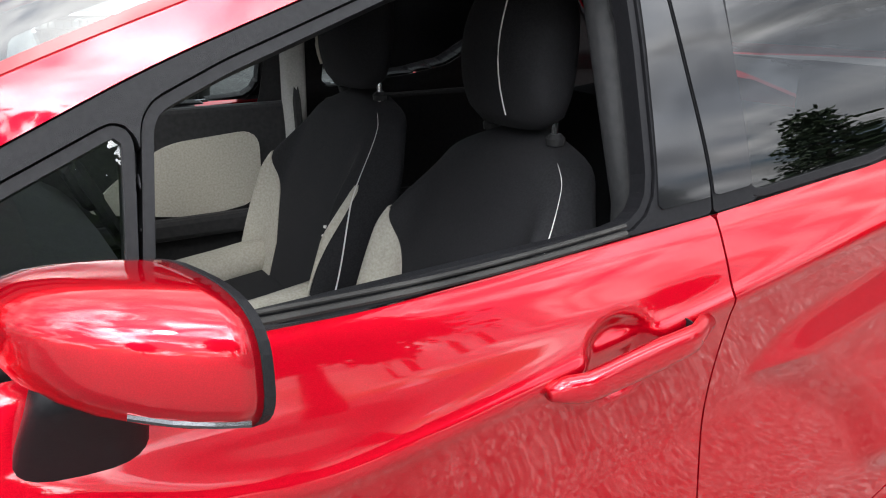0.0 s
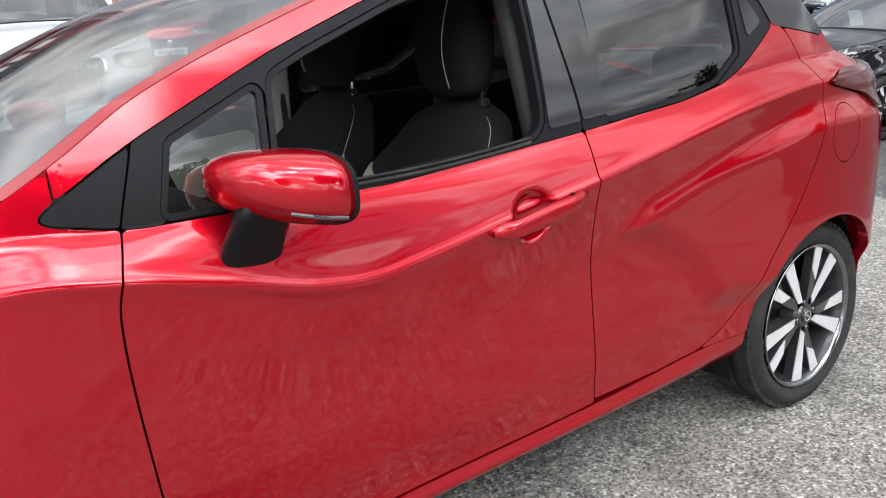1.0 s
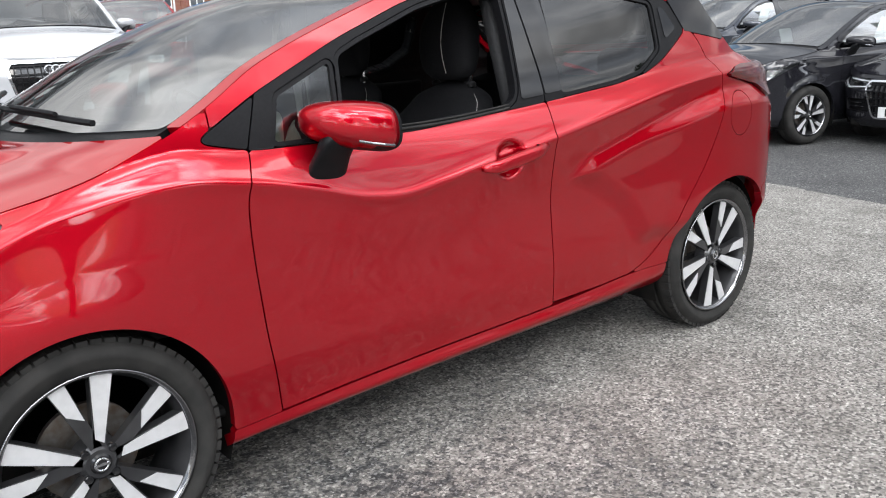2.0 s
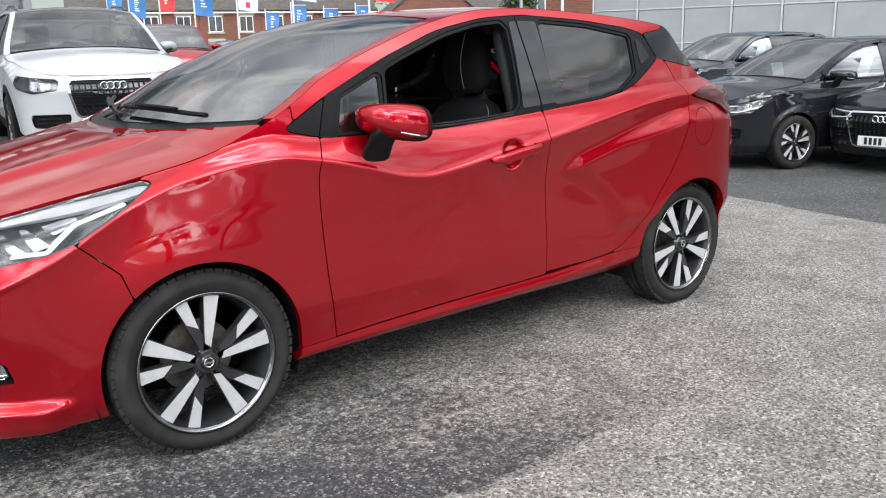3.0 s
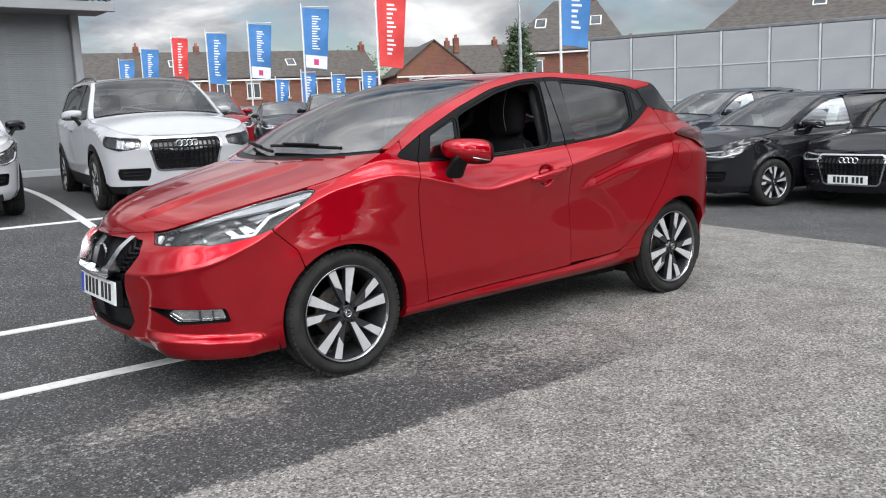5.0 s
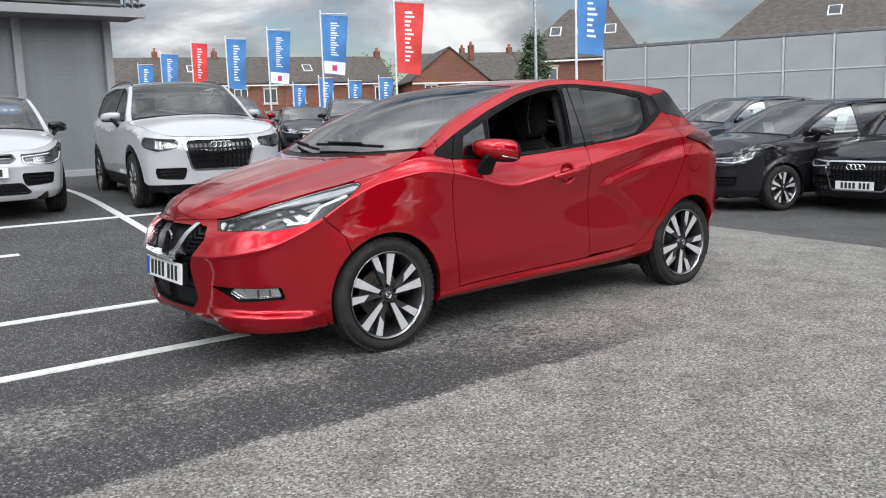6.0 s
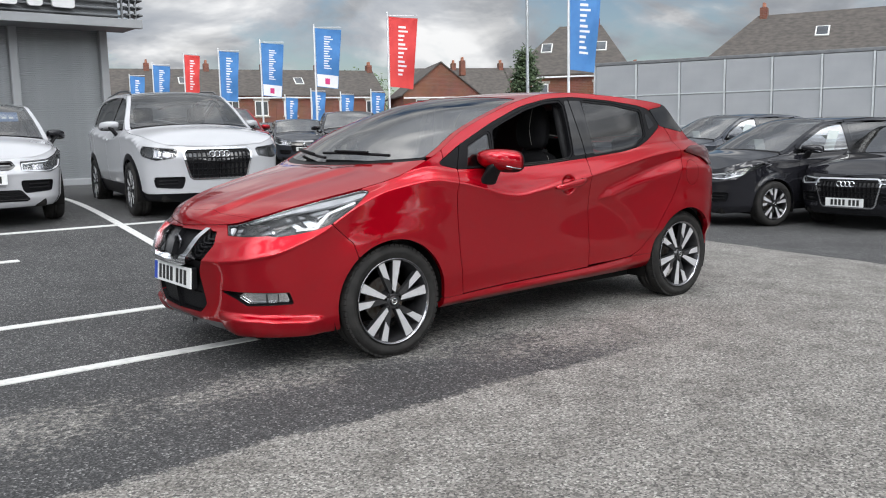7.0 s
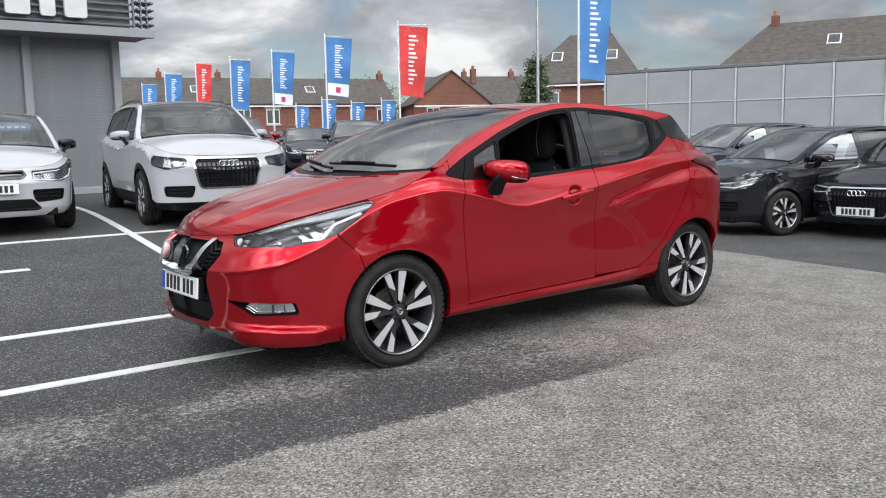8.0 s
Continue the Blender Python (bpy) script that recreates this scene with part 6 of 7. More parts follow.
def house(name, label, m, w, d, eaves, ridge, gable_front=False, floors=2, bays=2, skylights=0, chimneys=1, hip=0.0, hip2=0.0, doors=True, group=""):
    """A pitched-roof brick house: front towards local -y, ridge along x (or along y with the gable to the front)."""
    h = thing(name, label, "house", m, group)
    bm = bmesh.new()
    box(bm, -w / 2, w / 2, 0, d, -1.5, eaves)
    if gable_front:
        prism(bm, [(-w / 2, eaves), (w / 2, eaves), (0, ridge)], d, Matrix.Identity(4))
    elif not hip:
        q = Matrix.Translation((-w / 2, 0, 0)) @ Matrix.Rotation(radians(90), 4, "Z")
        prism(bm, [(0, eaves), (d, eaves), (d / 2, ridge)], -w, q)
    part("wall", bm, BRICK, h, "red brick wall")
    o, th = 0.25, 0.12
    bm = bmesh.new()
    if gable_front:
        for f in (-1, 1):
            prism(bm, [(f * (w / 2 + o), eaves - o * (ridge - eaves) / (w / 2)), (0, ridge), (0, ridge + th), (f * (w / 2 + o), eaves - o * (ridge - eaves) / (w / 2) + th)], d + 0.3, Matrix.Translation((0, -0.15, 0.02)))
    else:
        k = o * (ridge - eaves) / (d / 2)
        a, b = -w / 2 - 0.02, w / 2 + 0.02
        for y, yr in ((-o, d / 2), (d + o, d / 2)):
            low = [bm.verts.new((x, y, eaves - k + e)) for e in (0.02, th) for x in (a - (o if hip else 0), b)]
            top = [bm.verts.new((x, yr, ridge + e)) for e in (0.02, th) for x in (a + hip, b - hip2)]
            bm.faces.new((low[2], low[3], top[3], top[2]))
            bm.faces.new((low[0], low[1], top[1], top[0]))
            bm.faces.new((low[0], low[1], low[3], low[2]))
            bm.faces.new((low[1], top[1], top[3], low[3]))
            bm.faces.new((low[0], top[0], top[2], low[2]))
        if hip:
            vs = [bm.verts.new(p) for p in ((a - o, -o, eaves - k + th), (a - o, d + o, eaves - k + th), (a + hip, d / 2, ridge + th))]
            bm.faces.new(vs)
        if hip2:
            vs = [bm.verts.new(p) for p in ((b, d + o, eaves - k + th), (b, -o, eaves - k + th), (b - hip2, d / 2, ridge + th))]
            bm.faces.new(vs)
        bmesh.ops.recalc_face_normals(bm, faces=bm.faces[:])
    roof = part("roof", bm, SLATE, h, "grey slate roof")
    bm = bmesh.new()
    box(bm, -w / 2, w / 2, -o - 0.1, -o + 0.02, eaves - 0.36, eaves - 0.24, 0.02)
    part("gutter", bm, PVC, h)
    for f in range(floors):
        z = 0.9 + f * (eaves - 0.8) / floors * 1.02
        for b in range(bays):
            x = -w / 2 + w * (b + 0.5) / bays
            if f == 0 and doors and b == bays - 1:
                dr = boxed("door", x - 0.45, x + 0.45, -0.06, 0.05, 0.05, 2.05, PVC, h, "white front door", 0.02)
                continue
            win = boxed("window", x - 0.6, x + 0.6, -0.05, 0.06, z, z + 1.35, PVC, h, "white-framed window", 0.02)
            for side in (-1, 1):
                boxed("pane", x + side * 0.28 - 0.24, x + side * 0.28 + 0.24, -0.062, -0.03, z + 0.09, z + 1.26, PANE, win)
            boxed("sill", x - 0.72, x + 0.72, -0.12, 0.04, z - 0.12, z, STONE, win)
            boxed("lintel", x - 0.72, x + 0.72, -0.03, 0.04, z + 1.35, z + 1.55, STONE, win)
    for c in range(chimneys):
        x = w / 2 - 0.35 - hip2 if c == 0 else -w / 2 + 0.35 + hip
        ch = boxed("chimney", x - 0.24, x + 0.24, d / 2 - 0.4, d / 2 + 0.4, ridge - 0.8, ridge + 0.62, BRICK, h, "brick chimney stack", 0.02)
        for y in (-0.25, 0.05, 0.3):
            bm = bmesh.new()
            lathe(bm, [(0.0, 0.0), (0.10, 0.0), (0.085, 0.32), (0.06, 0.32), (0.0, 0.2)], 10, "z", Matrix.Translation((x, d / 2 + y, ridge + 0.62)))
            part("chimney_pot", bm, CLAY, ch)
    for k in range(skylights):
        x = -w / 2 + w * (k + 1.2) / (skylights + 1.4)
        t = 0.5
        y, z = d / 2 * t - 0.0, eaves + (ridge - eaves) * t
        ang = math.atan2(ridge - eaves, d / 2)
        q = Matrix.Translation((x, y, z + th + 0.03)) @ Matrix.Rotation(ang, 4, "X")
        sk = boxed("skylight", -0.42, 0.42, -0.6, 0.6, -0.05, 0.05, PVC, roof, "roof window", 0.01, q)
        boxed("skylight_pane", -0.34, 0.34, -0.52, 0.52, 0.03, 0.058, PANE, roof, "", 0, q)
    return h


def facing(x, y, turn, z=0.25):
    return pose(x, y, z, 0, 0, turn)


# long terrace across the road: fronts look back to the car park
def along(a, b, n, k):
    t = (k + 0.5) / n
    return a[0] + (b[0] - a[0]) * t, a[1] + (b[1] - a[1]) * t


A0, A1 = (19.5, 71.0), (44.5, 63.5)
turn_a = math.degrees(math.atan2(A1[1] - A0[1], A1[0] - A0[0]))
for k in range(5):
    x, y = along(A0, A1, 5, k)
    house("terraced_house", "red brick terraced house with a slate roof", facing(x, y, turn_a), 5.2, 8.0, 4.9, 7.3, skylights=1 if k % 2 else 0, chimneys=1, group="terrace across the road")
house("gable_house", "red brick house with its gable towards the road and slate roof", facing(46.2, 57.0, turn_a - 10), 7.0, 10, 4.6, 7.4, gable_front=True, bays=2, group="terrace across the road")
C0, C1 = (50.0, 66.0), (78.0, 52.0)
turn_c = math.degrees(math.atan2(C1[1] - C0[1], C1[0] - C0[0]))
for k in range(6):
    x, y = along(C0, C1, 6, k)
    house("terraced_house", "red brick terraced house with a slate roof", facing(x, y, turn_c), 5.3, 8.5, 5.0, 7.9, skylights=2 if k == 0 else 0, chimneys=1, group="terrace across the road")
house("corner_house", "brick house with a steep hipped slate roof and roof windows", facing(44.6, 39.6, -52), 9.0, 10.0, 5.3, 9.1, hip=3.2, hip2=2.6, skylights=3, chimneys=1, doors=False)
house("long_house", "long brick house with a slate roof and tall chimneys", facing(52.0, 18.2, -66), 25, 9.0, 5.4, 8.5, hip=2.6, skylights=3, chimneys=2, doors=False, bays=6)

# ---- grey panelled warehouse ----
WH0, WH1 = Vector((33.2, 27.2, 0)), Vector((38.9, 14.6, 0))
along_w = (WH1 - WH0).normalized()
turn_w = math.degrees(math.atan2(along_w.y, along_w.x))
warehouse = thing("warehouse", "long low warehouse clad in grey panels with pale posts", "building", pose(WH0.x, WH0.y, -0.25, 0, 0, turn_w))
LEN = 36.0
boxed("core_wall", 0, LEN, 0.12, 12, -0.5, 4.95, CLAD, warehouse)
boxed("flat_roof", -0.1, LEN, 0.0, 12, 4.95, 5.12, FASCIA, warehouse, bevel=0.02)
PANEL = material("warehouse_panel", (0.25, 0.262, 0.274), 0.5, color2=(0.295, 0.304, 0.316), scale=0.6, bump=0.05, bump_scale=20)
bm = bmesh.new()
box(bm, 0.04, 2.18, 0.0, 0.12, 0.02, 1.60, 0.015)
pan = bpy.data.meshes.new("panel")
bm.to_mesh(pan)
bm.free()
pan.materials.append(PANEL)
for k in range(16):
    for z in (0.0, 1.66, 3.32):
        p = new("panel", pan)
        p.parent, p.location = warehouse, (0.05 + 2.26 * k, 0, z)
    boxed("post", 2.26 * k - 0.03, 2.26 * k + 0.06, -0.05, 0.10, 0, 4.95, PALE_STEEL, warehouse, bevel=0.008)
for z in (1.62, 3.28):
    boxed("rail", 0, LEN, -0.03, 0.08, z, z + 0.06, PALE_STEEL, warehouse, bevel=0.008)

# ---- flags, lamp post ----
POLE = material("white_pole", (0.70, 0.71, 0.72), 0.35, metal=0.2, color2=(0.62, 0.63, 0.64), scale=6)
RED_CLOTH = material("red_banner", (0.55, 0.035, 0.035), 0.7, color2=(0.62, 0.05, 0.045), scale=3)
WHITE_CLOTH = material("white_banner_print", (0.75, 0.76, 0.78), 0.7, color2=(0.68, 0.69, 0.71), scale=4)
PINK_CLOTH = material("magenta_banner_print", (0.55, 0.03, 0.16), 0.7, color2=(0.5, 0.03, 0.14), scale=4)
GALV = material("galvanised_steel", (0.42, 0.44, 0.45), 0.4, metal=0.7, color2=(0.34, 0.36, 0.37), scale=5)


def flag(x, y, turn, top, height, width, cloth, bars, foot=False, z=0.2):
    """A tall banner on a pole; the printed lettering is plain bars running up the cloth."""
    colour = "red" if cloth is RED_CLOTH else "blue"
    fl = thing("banner_flag", colour + " vertical banner flag with pale print on a white pole", "flag", pose(x, y, z, 0, 0, turn), "row of dealer flags")
    bm = bmesh.new()
    tube(bm, [(0, 0, -0.3), (0, 0, top + 0.15)], 0.05, 10, 0.03)
    tube(bm, [(0, 0, top), (width + 0.02, 0, top - 0.02)], 0.015, 6)
    part("pole", bm, POLE, fl)

    def cloth_at(u, v, lift=0.0):
        return (0.05 + u * width * (1 - 0.22 * v), lift + 0.10 * width * math.sin(5 * u + 3 * v) * u + 0.05 * math.sin(9 * v) * u, top - 0.03 - v * height - 0.10 * u * width)

    def sheet(u0, u1, v0, v1, lift, mat, nm, label="", nu=10, nv=18):
        bm = bmesh.new()
        for side in (-1, 1):
            g = [[bm.verts.new(cloth_at(u0 + (u1 - u0) * i / nu, v0 + (v1 - v0) * j / nv, side * lift)) for j in range(nv + 1)] for i in range(nu + 1)]
            for i in range(nu):
                for j in range(nv):
                    q = (g[i][j], g[i + 1][j], g[i + 1][j + 1], g[i][j + 1])
                    bm.faces.new(q if side > 0 else q[::-1])
        part(nm, bm, mat, fl, label, smooth=True)

    sheet(0, 1, 0, 1, 0.004, cloth, "cloth")
    if foot:
        sheet(0.02, 0.98, 0.78, 0.99, 0.007, WHITE_CLOTH, "white_foot")
        sheet(0.40, 0.62, 0.84, 0.94, 0.010, PINK_CLOTH, "foot_mark", nu=3, nv=3)
    n, run = bars * 2, 0.58 if foot else 0.74
    for k in range(n):
        v0 = 0.12 + run * k / n
        wide = (0.60, 0.52, 0.56, 0.68)[k * 7 % 4]
        sheet(0.34, wide, v0, v0 + run / n * (0.42 if k % 2 else 0.5), 0.007, WHITE_CLOTH, "print_bar", nu=4, nv=2)
    return fl


def at_view(px, d):
    """A place seen across the car park from the end of the walk: sideways part px, depth d."""
    k = px * d
    return -2.58 + 0.612 * d + 0.791 * k, -4.56 + 0.791 * d - 0.612 * k


for side, d, top, h, w, cloth, bars, foot in (
        (-0.346, 74, 7.2, 2.6, 1.3, BLUE, 5, False), (-0.319, 60, 6.7, 2.5, 1.2, BLUE, 7, False), (-0.283, 52, 6.5, 2.45, 0.95, RED_CLOTH, 6, False), (-0.243, 46, 6.0, 2.55, 1.05, BLUE, 7, False),
        (-0.195, 42, 5.9, 2.5, 1.1, BLUE, 7, True), (-0.133, 38, 6.0, 2.5, 1.15, BLUE, 7, True), (-0.049, 33, 5.7, 2.6, 1.1, RED_CLOTH, 6, False), (0.158, 27, 6.15, 3.05, 1.0, BLUE, 7, False)):
    x, y = at_view(side, d)
    flag(x, y, -38, top - 0.011 * d, h, w, cloth, bars, foot, ground_at(x, y))
for side, d in ((-0.169, 52), (-0.139, 46), (-0.105, 50), (-0.07, 48)):
    x, y = at_view(side, d)
    flag(x, y, -38, 3.3, 1.5, 0.75, BLUE, 4, False, ground_at(x, y))
x, y = at_view(0.111, 40)
lamp_post = thing("lamp_post", "tall grey galvanised lamp post", "lamp post", pose(x, y, 0.1))
bm = bmesh.new()
tube(bm, [(0, 0, -0.2), (0, 0, 2.0), (0, 0, 10.0)], 0.10, 12, 0.06)
part("pole", bm, GALV, lamp_post)
bm = bmesh.new()
box(bm, -0.15, 0.75, -0.16, 0.16, 9.95, 10.12, 0.05)
part("lamp_head", bm, GALV, lamp_post)

# ---- trees ----
BARK = material("bark", (0.07, 0.05, 0.035), 0.9, color2=(0.12, 0.09, 0.065), scale=9, bump=0.6, bump_scale=40)
LEAF = material("leaves", (0.035, 0.075, 0.018), 0.6, color2=(0.075, 0.13, 0.03), scale=3.0, detail=6)
NEEDLE = material("needles", (0.025, 0.05, 0.02), 0.65, color2=(0.06, 0.09, 0.035), scale=3.0, detail=6)


def tree(m, label, height, spread, leaf_mat, cone=False, leaves=3000, seed=1, name="tree"):
    rnd = random.Random(seed)
    t = thing(name, label, "tree", m)
    bm = bmesh.new()
    tube(bm, [(0, 0, -0.3), (0.05, 0.02, height * 0.3), (0, 0.05, height * 0.6), (0.02, 0, height * 0.92)], height * 0.03, 10, height * 0.006)
    clumps = []
    n = 42 if cone else 34
    for k in range(n):
        a = k * 2.4
        f = (k + 0.5) / n
        z = height * (0.15 + 0.82 * f) if cone else height * (0.34 + 0.55 * f)
        r = spread * ((1 - f) ** 0.8 if cone else math.sin(math.pi * (0.18 + 0.74 * f)) ** 0.8) * rnd.uniform(0.55, 1.0)
        end = Vector((r * math.cos(a), r * math.sin(a), z + (-0.05 if cone else 0.12) * r))
        tube(bm, [(0, 0, z - 0.25 * r), tuple(end * 0.6 + Vector((0, 0, z * 0.4 - 0.05 * r))), tuple(end)], height * 0.008, 5, height * 0.002)
        clumps.append((end, max(0.25, (0.28 if cone else 0.34) * spread * rnd.uniform(0.6, 1.1))))
        if r > spread * 0.5:
            clumps.append((end * 0.6 + Vector((0, 0, z * 0.4)), 0.3 * spread))
    part("trunk", bm, BARK, t)
    verts, faces = [], []
    for k in range(leaves):
        c, r = clumps[k % len(clumps)]
        p = c + Vector((rnd.gauss(0, 1), rnd.gauss(0, 1), rnd.gauss(0, 0.7))) * r * 0.55
        s = height * (0.020 if cone else 0.024) * rnd.uniform(0.6, 1.3)
        u = Vector((rnd.gauss(0, 1), rnd.gauss(0, 1), rnd.gauss(0, 1))).normalized()
        w = u.orthogonal().normalized()
        i = len(verts)
        verts += [p + u * s, p + w * s * 0.5, p - u * s, p - w * s * 0.5 + Vector((0, 0, -s * 0.3))]
        faces.append((i, i + 1, i + 2, i + 3))
    me = bpy.data.meshes.new("crown")
    me.from_pydata([tuple(v) for v in verts], [], faces)
    me.materials.append(leaf_mat)
    c = new("crown", me)
    c.parent = t
    return t


x, y = at_view(0.108, 47)
tree(pose(x, y, 0.1), "small dark green conifer beside the warehouse", 5.6, 1.5, NEEDLE, True, 11000, 3)
x, y = at_view(-0.085, 135)
tree(pose(x, y, 0), "broad green tree behind the terrace roofs", 11.8, 5.0, LEAF, False, 4000, 5)
# trees and sky-line behind the path, mirrored in the paint and glass
big = tree(pose(7.4, -20.5, 0), "tall leafy green tree across the car park", 9.5, 3.3, LEAF, False, 11000, 7)
for x, y, sc, r in ((1.4, -18.5, 1.12, 40), (27.0, -30, 0.8, 110), (-16, -24, 1.0, 80)):
    o = copy_thing(big, pose(x, y, 0, 0, 0, r))
    o.scale = (sc, sc, sc)
tree(pose(16.9, -11.8, -0.1), "dark green conifer across the car park", 6.0, 1.7, NEEDLE, True, 4000, 9)
flag(18.3, -11.4, 142, 5.6, 3.0, 1.0, BLUE, 7, False, -0.1)


# ---- ground: one sheet out to the horizon ----
GROUND = bpy.data.materials.new("car_park_surface")
GROUND.use_nodes = True
gn, gl = GROUND.node_tree.nodes, GROUND.node_tree.links
g_b = gn["Principled BSDF"]
g_co = gn.new("ShaderNodeTexCoord")
g_xyz = gn.new("ShaderNodeSeparateXYZ")
gl.new(g_co.outputs["Object"], g_xyz.inputs[0])


def gmath(op, a, b=0.0, clamp=False):
    n = gn.new("ShaderNodeMath")
    n.operation, n.use_clamp = op, clamp
    for i, v in enumerate((a, b)):
        if isinstance(v, (int, float)):
            n.inputs[i].default_value = v
        else:
            gl.new(v, n.inputs[i])
    return n.outputs[0]


def gnoise(scale, detail=4.0, rough=0.55):
    n = gn.new("ShaderNodeTexNoise")
    n.inputs["Scale"].default_value, n.inputs["Detail"].default_value, n.inputs["Roughness"].default_value = scale, detail, rough
    gl.new(g_co.outputs["Object"], n.inputs["Vector"])
    return n.outputs["Fac"]


def gramp(fac, *stops):
    n = gn.new("ShaderNodeValToRGB")
    e = n.color_ramp.elements
    e[0].position, e[0].color = stops[0][0], (*stops[0][1], 1)
    e[1].position, e[1].color = stops[-1][0], (*stops[-1][1], 1)
    for p, c in stops[1:-1]:
        e.new(p).color = (*c, 1)
    gl.new(fac, n.inputs[0])
    return n.outputs[0]


def gmix(fac, a, b, blend="MIX"):
    n = gn.new("ShaderNodeMixRGB")
    n.blend_type = blend
    for i, v in enumerate((fac, a, b)):
        if isinstance(v, (int, float)):
            n.inputs[i].default_value = v
        else:
            gl.new(v, n.inputs[i])
    return n.outputs[0]


gx, gy = g_xyz.outputs["X"], g_xyz.outputs["Y"]
# old pale chippings, worn and stained, against newer dark tarmac
patchy = gmath("SUBTRACT", gnoise(1.1, 7, 0.62), 0.5)
joint = gmath("MULTIPLY", gmath("ADD", gmath("SUBTRACT", -1.49, gy), gmath("MULTIPLY", patchy, 0.30)), 7.0, True)
behind = gmath("ADD", gmath("SUBTRACT", gx, 1.0), gmath("MULTIPLY", patchy, 4.0), True)
band = gmath("SUBTRACT", 0.75, gmath("ABSOLUTE", gmath("ADD", gy, 0.75)))
band = gmath("MULTIPLY", gmath("ADD", gmath("MULTIPLY", band, 1.5), gmath("MULTIPLY", patchy, 3.4), True), 0.52)
slant = gmath("SUBTRACT", gmath("ADD", gmath("MULTIPLY", gx, 0.49), 0.2), gmath("MULTIPLY", gy, 0.87), True)
behind = gmath("MINIMUM", behind, slant)
thin = gmath("ADD", gmath("MULTIPLY", gmath("ADD", gx, 0.9), 0.32), gmath("MULTIPLY", patchy, 1.6), True)
thin = gmath("MULTIPLY", gmath("MINIMUM", thin, 0.60), gmath("MULTIPLY", gmath("SUBTRACT", 0.9, gy), 2.0, True))
d1 = gmath("MAXIMUM", gmath("MAXIMUM", joint, behind), gmath("MAXIMUM", band, thin))
d2 = gmath("SUBTRACT", gmath("ADD", gmath("MULTIPLY", gy, 0.21), 5.75), gx)
d2 = gmath("ADD", d2, gmath("MULTIPLY", patchy, 0.25))
worn = gmath("MULTIPLY", d1, gmath("MULTIPLY", d2, 12.0, True), True)
stones = gn.new("ShaderNodeTexVoronoi")
stones.inputs["Scale"].default_value = 120
gl.new(g_co.outputs["Object"], stones.inputs["Vector"])
speck = gn.new("ShaderNodeSeparateColor")
gl.new(stones.outputs["Color"], speck.inputs[0])
grit = gnoise(55, 5, 0.7)
pale = gramp(speck.outputs[0], (0.0, (0.065, 0.062, 0.059)), (0.22, (0.150, 0.143, 0.134)), (0.62, (0.275, 0.262, 0.243)), (0.88, (0.36, 0.345, 0.322)), (1.0, (0.54, 0.52, 0.49)))
pale = gmix(0.8, pale, gramp(grit, (0.36, (0.50, 0.49, 0.48)), (0.60, (1.05, 1.05, 1.03))), "MULTIPLY")
pale = gmix(0.75, pale, gramp(gnoise(3.2, 8, 0.7), (0.36, (0.55, 0.54, 0.53)), (0.55, (1.0, 1.0, 1.0))), "MULTIPLY")
dark = gramp(speck.outputs[1], (0.0, (0.014, 0.014, 0.0145)), (0.65, (0.046, 0.046, 0.047)), (0.9, (0.10, 0.099, 0.097)), (1.0, (0.26, 0.256, 0.25)))
dark = gmix(0.6, dark, gramp(gnoise(0.9, 8, 0.65), (0.35, (0.55, 0.55, 0.56)), (0.65, (1.5, 1.5, 1.5))), "MULTIPLY")
# grit that breaks the border between the two
edge = gmath("ADD", worn, gmath("MULTIPLY", gmath("SUBTRACT", gnoise(26, 6, 0.75), 0.5), 1.9))
edge = gramp(edge, (0.40, (0, 0, 0)), (0.62, (1, 1, 1)))
edge = gmix(1.0, edge, gramp(worn, (0.02, (0, 0, 0)), (0.12, (1, 1, 1))), "MULTIPLY")
colour = gmix(edge, dark, pale)
# damp stains
damp = gramp(gnoise(1.7, 9, 0.68), (0.62, (1, 1, 1)), (0.70, (0.55, 0.55, 0.55)))
colour = gmix(1.0, colour, damp, "MULTIPLY")
gl.new(colour, g_b.inputs["Base Color"])
g_b.inputs["Roughness"].default_value = 0.82
g_bump = gn.new("ShaderNodeBump")
g_bump.inputs["Strength"].default_value, g_bump.inputs["Distance"].default_value = 0.7, 0.006
gl.new(gmath("ADD", stones.outputs["Distance"], gmath("MULTIPLY", grit, 0.8)), g_bump.inputs["Height"])
gl.new(g_bump.outputs[0], g_b.inputs["Normal"])

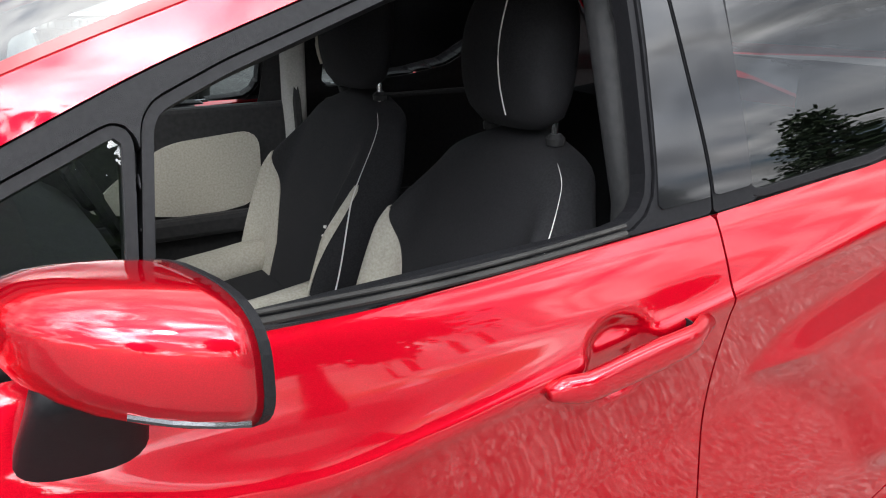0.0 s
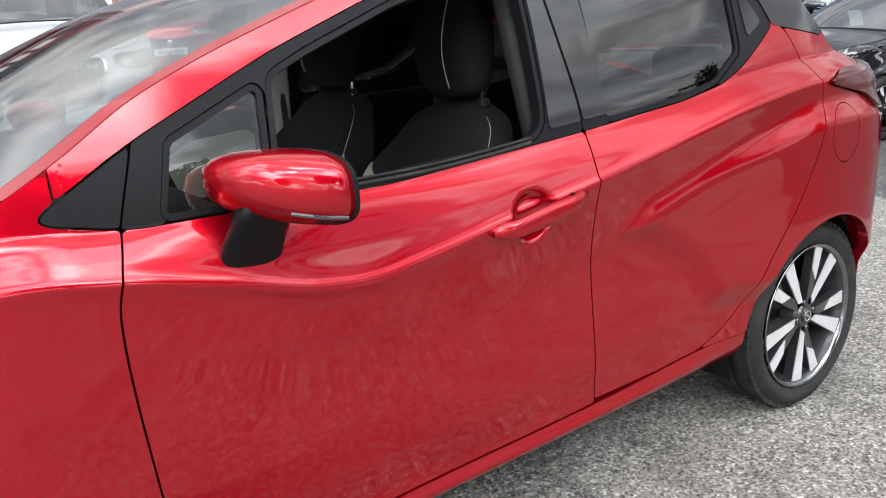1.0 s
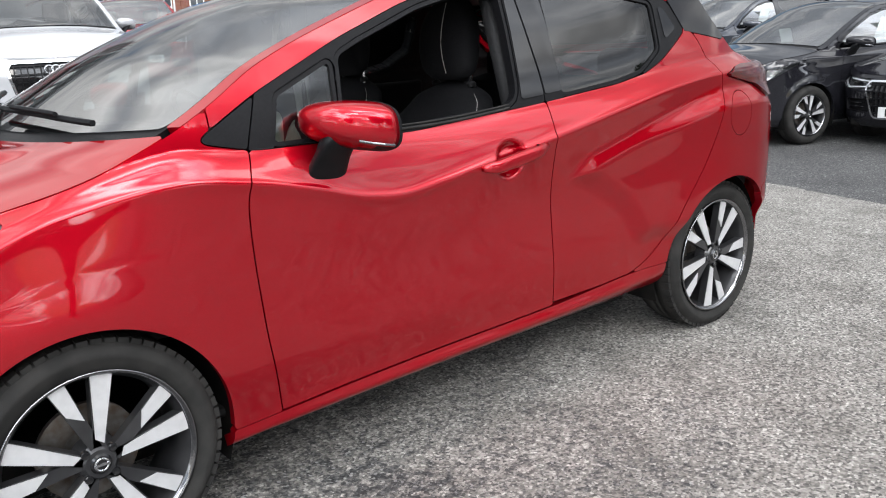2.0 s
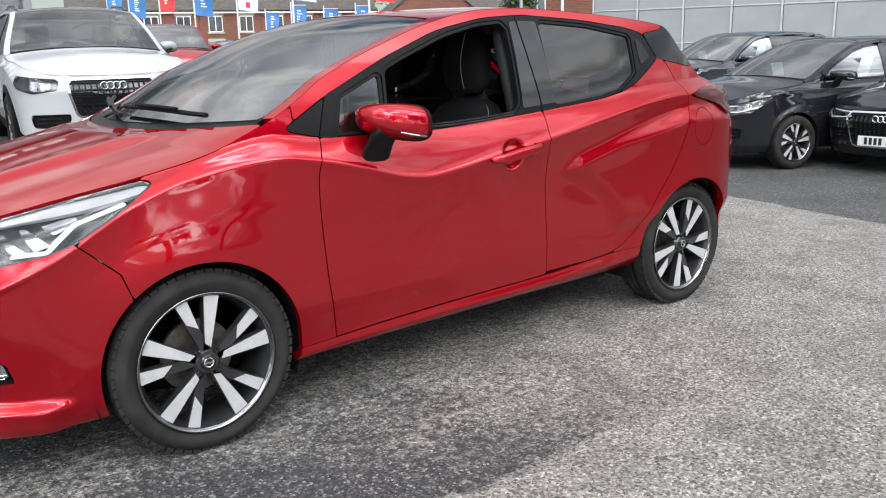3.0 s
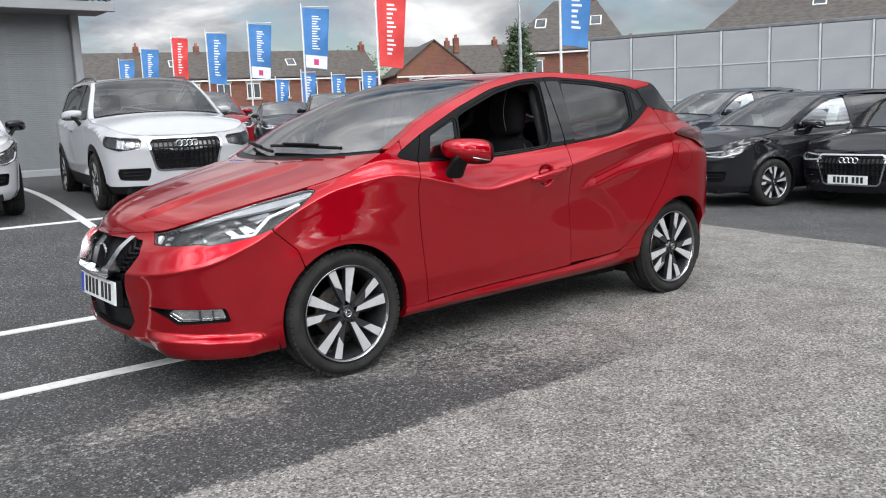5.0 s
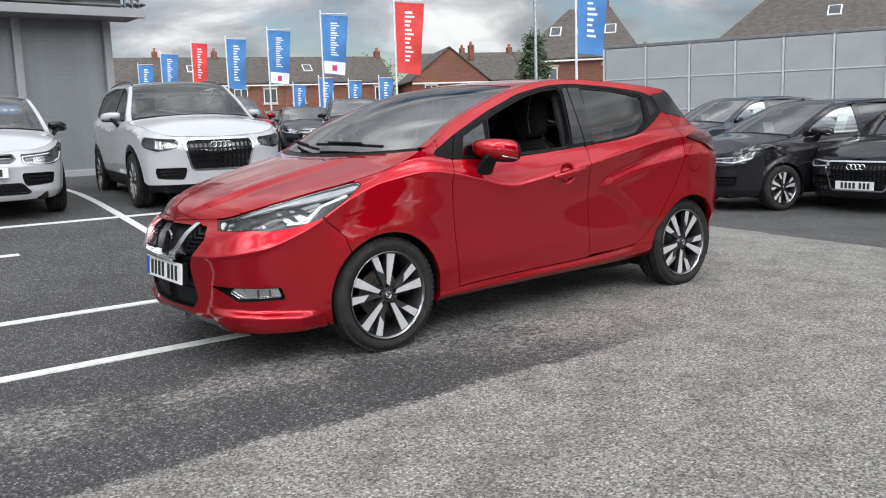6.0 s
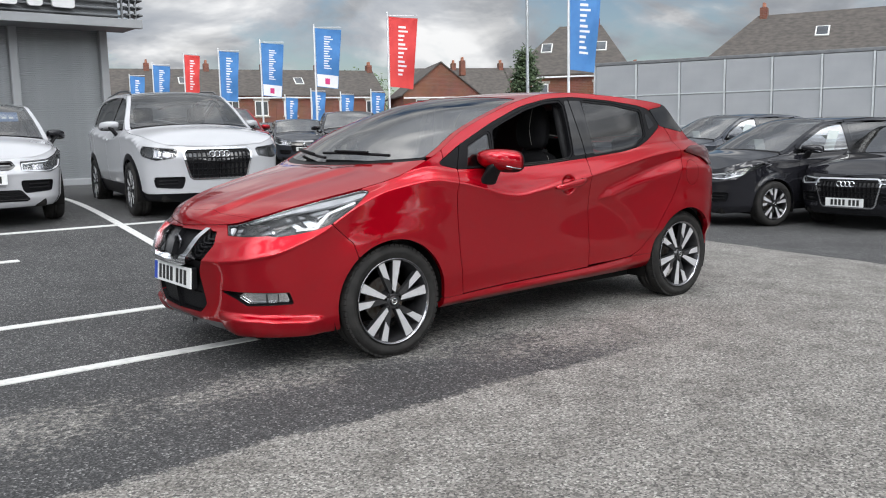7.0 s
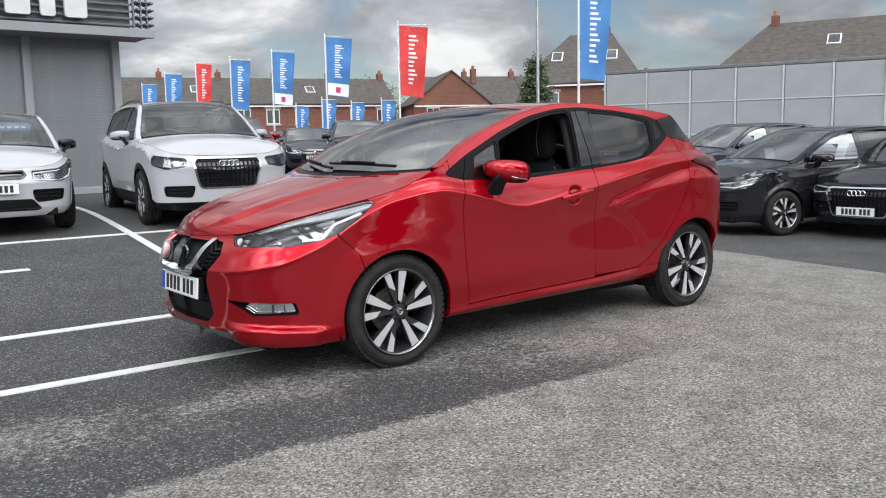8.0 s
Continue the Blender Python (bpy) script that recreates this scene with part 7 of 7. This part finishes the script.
ticks = np.sinh(np.linspace(-5.2, 5.2, 151)) * 6.0
gxs, gys = ticks + 1.0, ticks + 2.0
verts = [(float(a), float(b), float(c)) for a, b, c in zip(np.repeat(gxs, 151), np.tile(gys, 151), gz(np.repeat(gxs, 151), np.tile(gys, 151)))]
faces = [(i * 151 + j, (i + 1) * 151 + j, (i + 1) * 151 + j + 1, i * 151 + j + 1) for i in range(150) for j in range(150)]
me = bpy.data.meshes.new("ground")
me.from_pydata(verts, [], faces)
me.materials.append(GROUND)
me.shade_smooth()
ground = tagged(new("ground", me), "worn grey car park surface of pale chippings and dark tarmac", "ground", kind="structure")

# painted bay lines
LINE = material("road_paint", (0.62, 0.62, 0.60), 0.7, color2=(0.40, 0.40, 0.39), scale=22, bump=0.4, bump_scale=160, low=0.5, high=0.78, detail=8)


def bay_line(a, b, w=0.09):
    a, b = Vector((*a, 0)), Vector((*b, 0))
    side = (b - a).normalized().cross(Vector((0, 0, 1))) * w / 2
    n = max(4, int((b - a).length / 0.25))
    bm = bmesh.new()
    rows = []
    for k in range(n + 1):
        p = a + (b - a) * k / n
        wob = 0.004 * math.sin(9 * k)
        l, r = p + side * (1 + wob), p - side
        zl, zr = ground_at(l.x, l.y), ground_at(r.x, r.y)
        rows.append([bm.verts.new((l.x, l.y, zl + 0.007)), bm.verts.new((r.x, r.y, zr + 0.007)), bm.verts.new((r.x, r.y, zr - 0.01)), bm.verts.new((l.x, l.y, zl - 0.01))])
    for p, q in zip(rows, rows[1:]):
        for i in range(4):
            bm.faces.new((p[i], q[i], q[(i + 1) % 4], p[(i + 1) % 4]))
    bmesh.ops.recalc_face_normals(bm, faces=bm.faces[:])
    tagged(part("bay_line", bm, LINE), "worn white painted bay line on tarmac", "road marking", "bay lines", "structure")


for a, b in (((-7, 0.12), (0.1, 0.10)), ((-7, 1.50), (0.6, 1.42)), ((-7, 5.66), (4.0, 5.55)), ((0.45, 3.9), (1.05, 10.6)), ((-6, 4.02), (-0.85, 3.95)), ((-1.9, 5.6), (-1.5, 11.5))):
    bay_line(a, b)
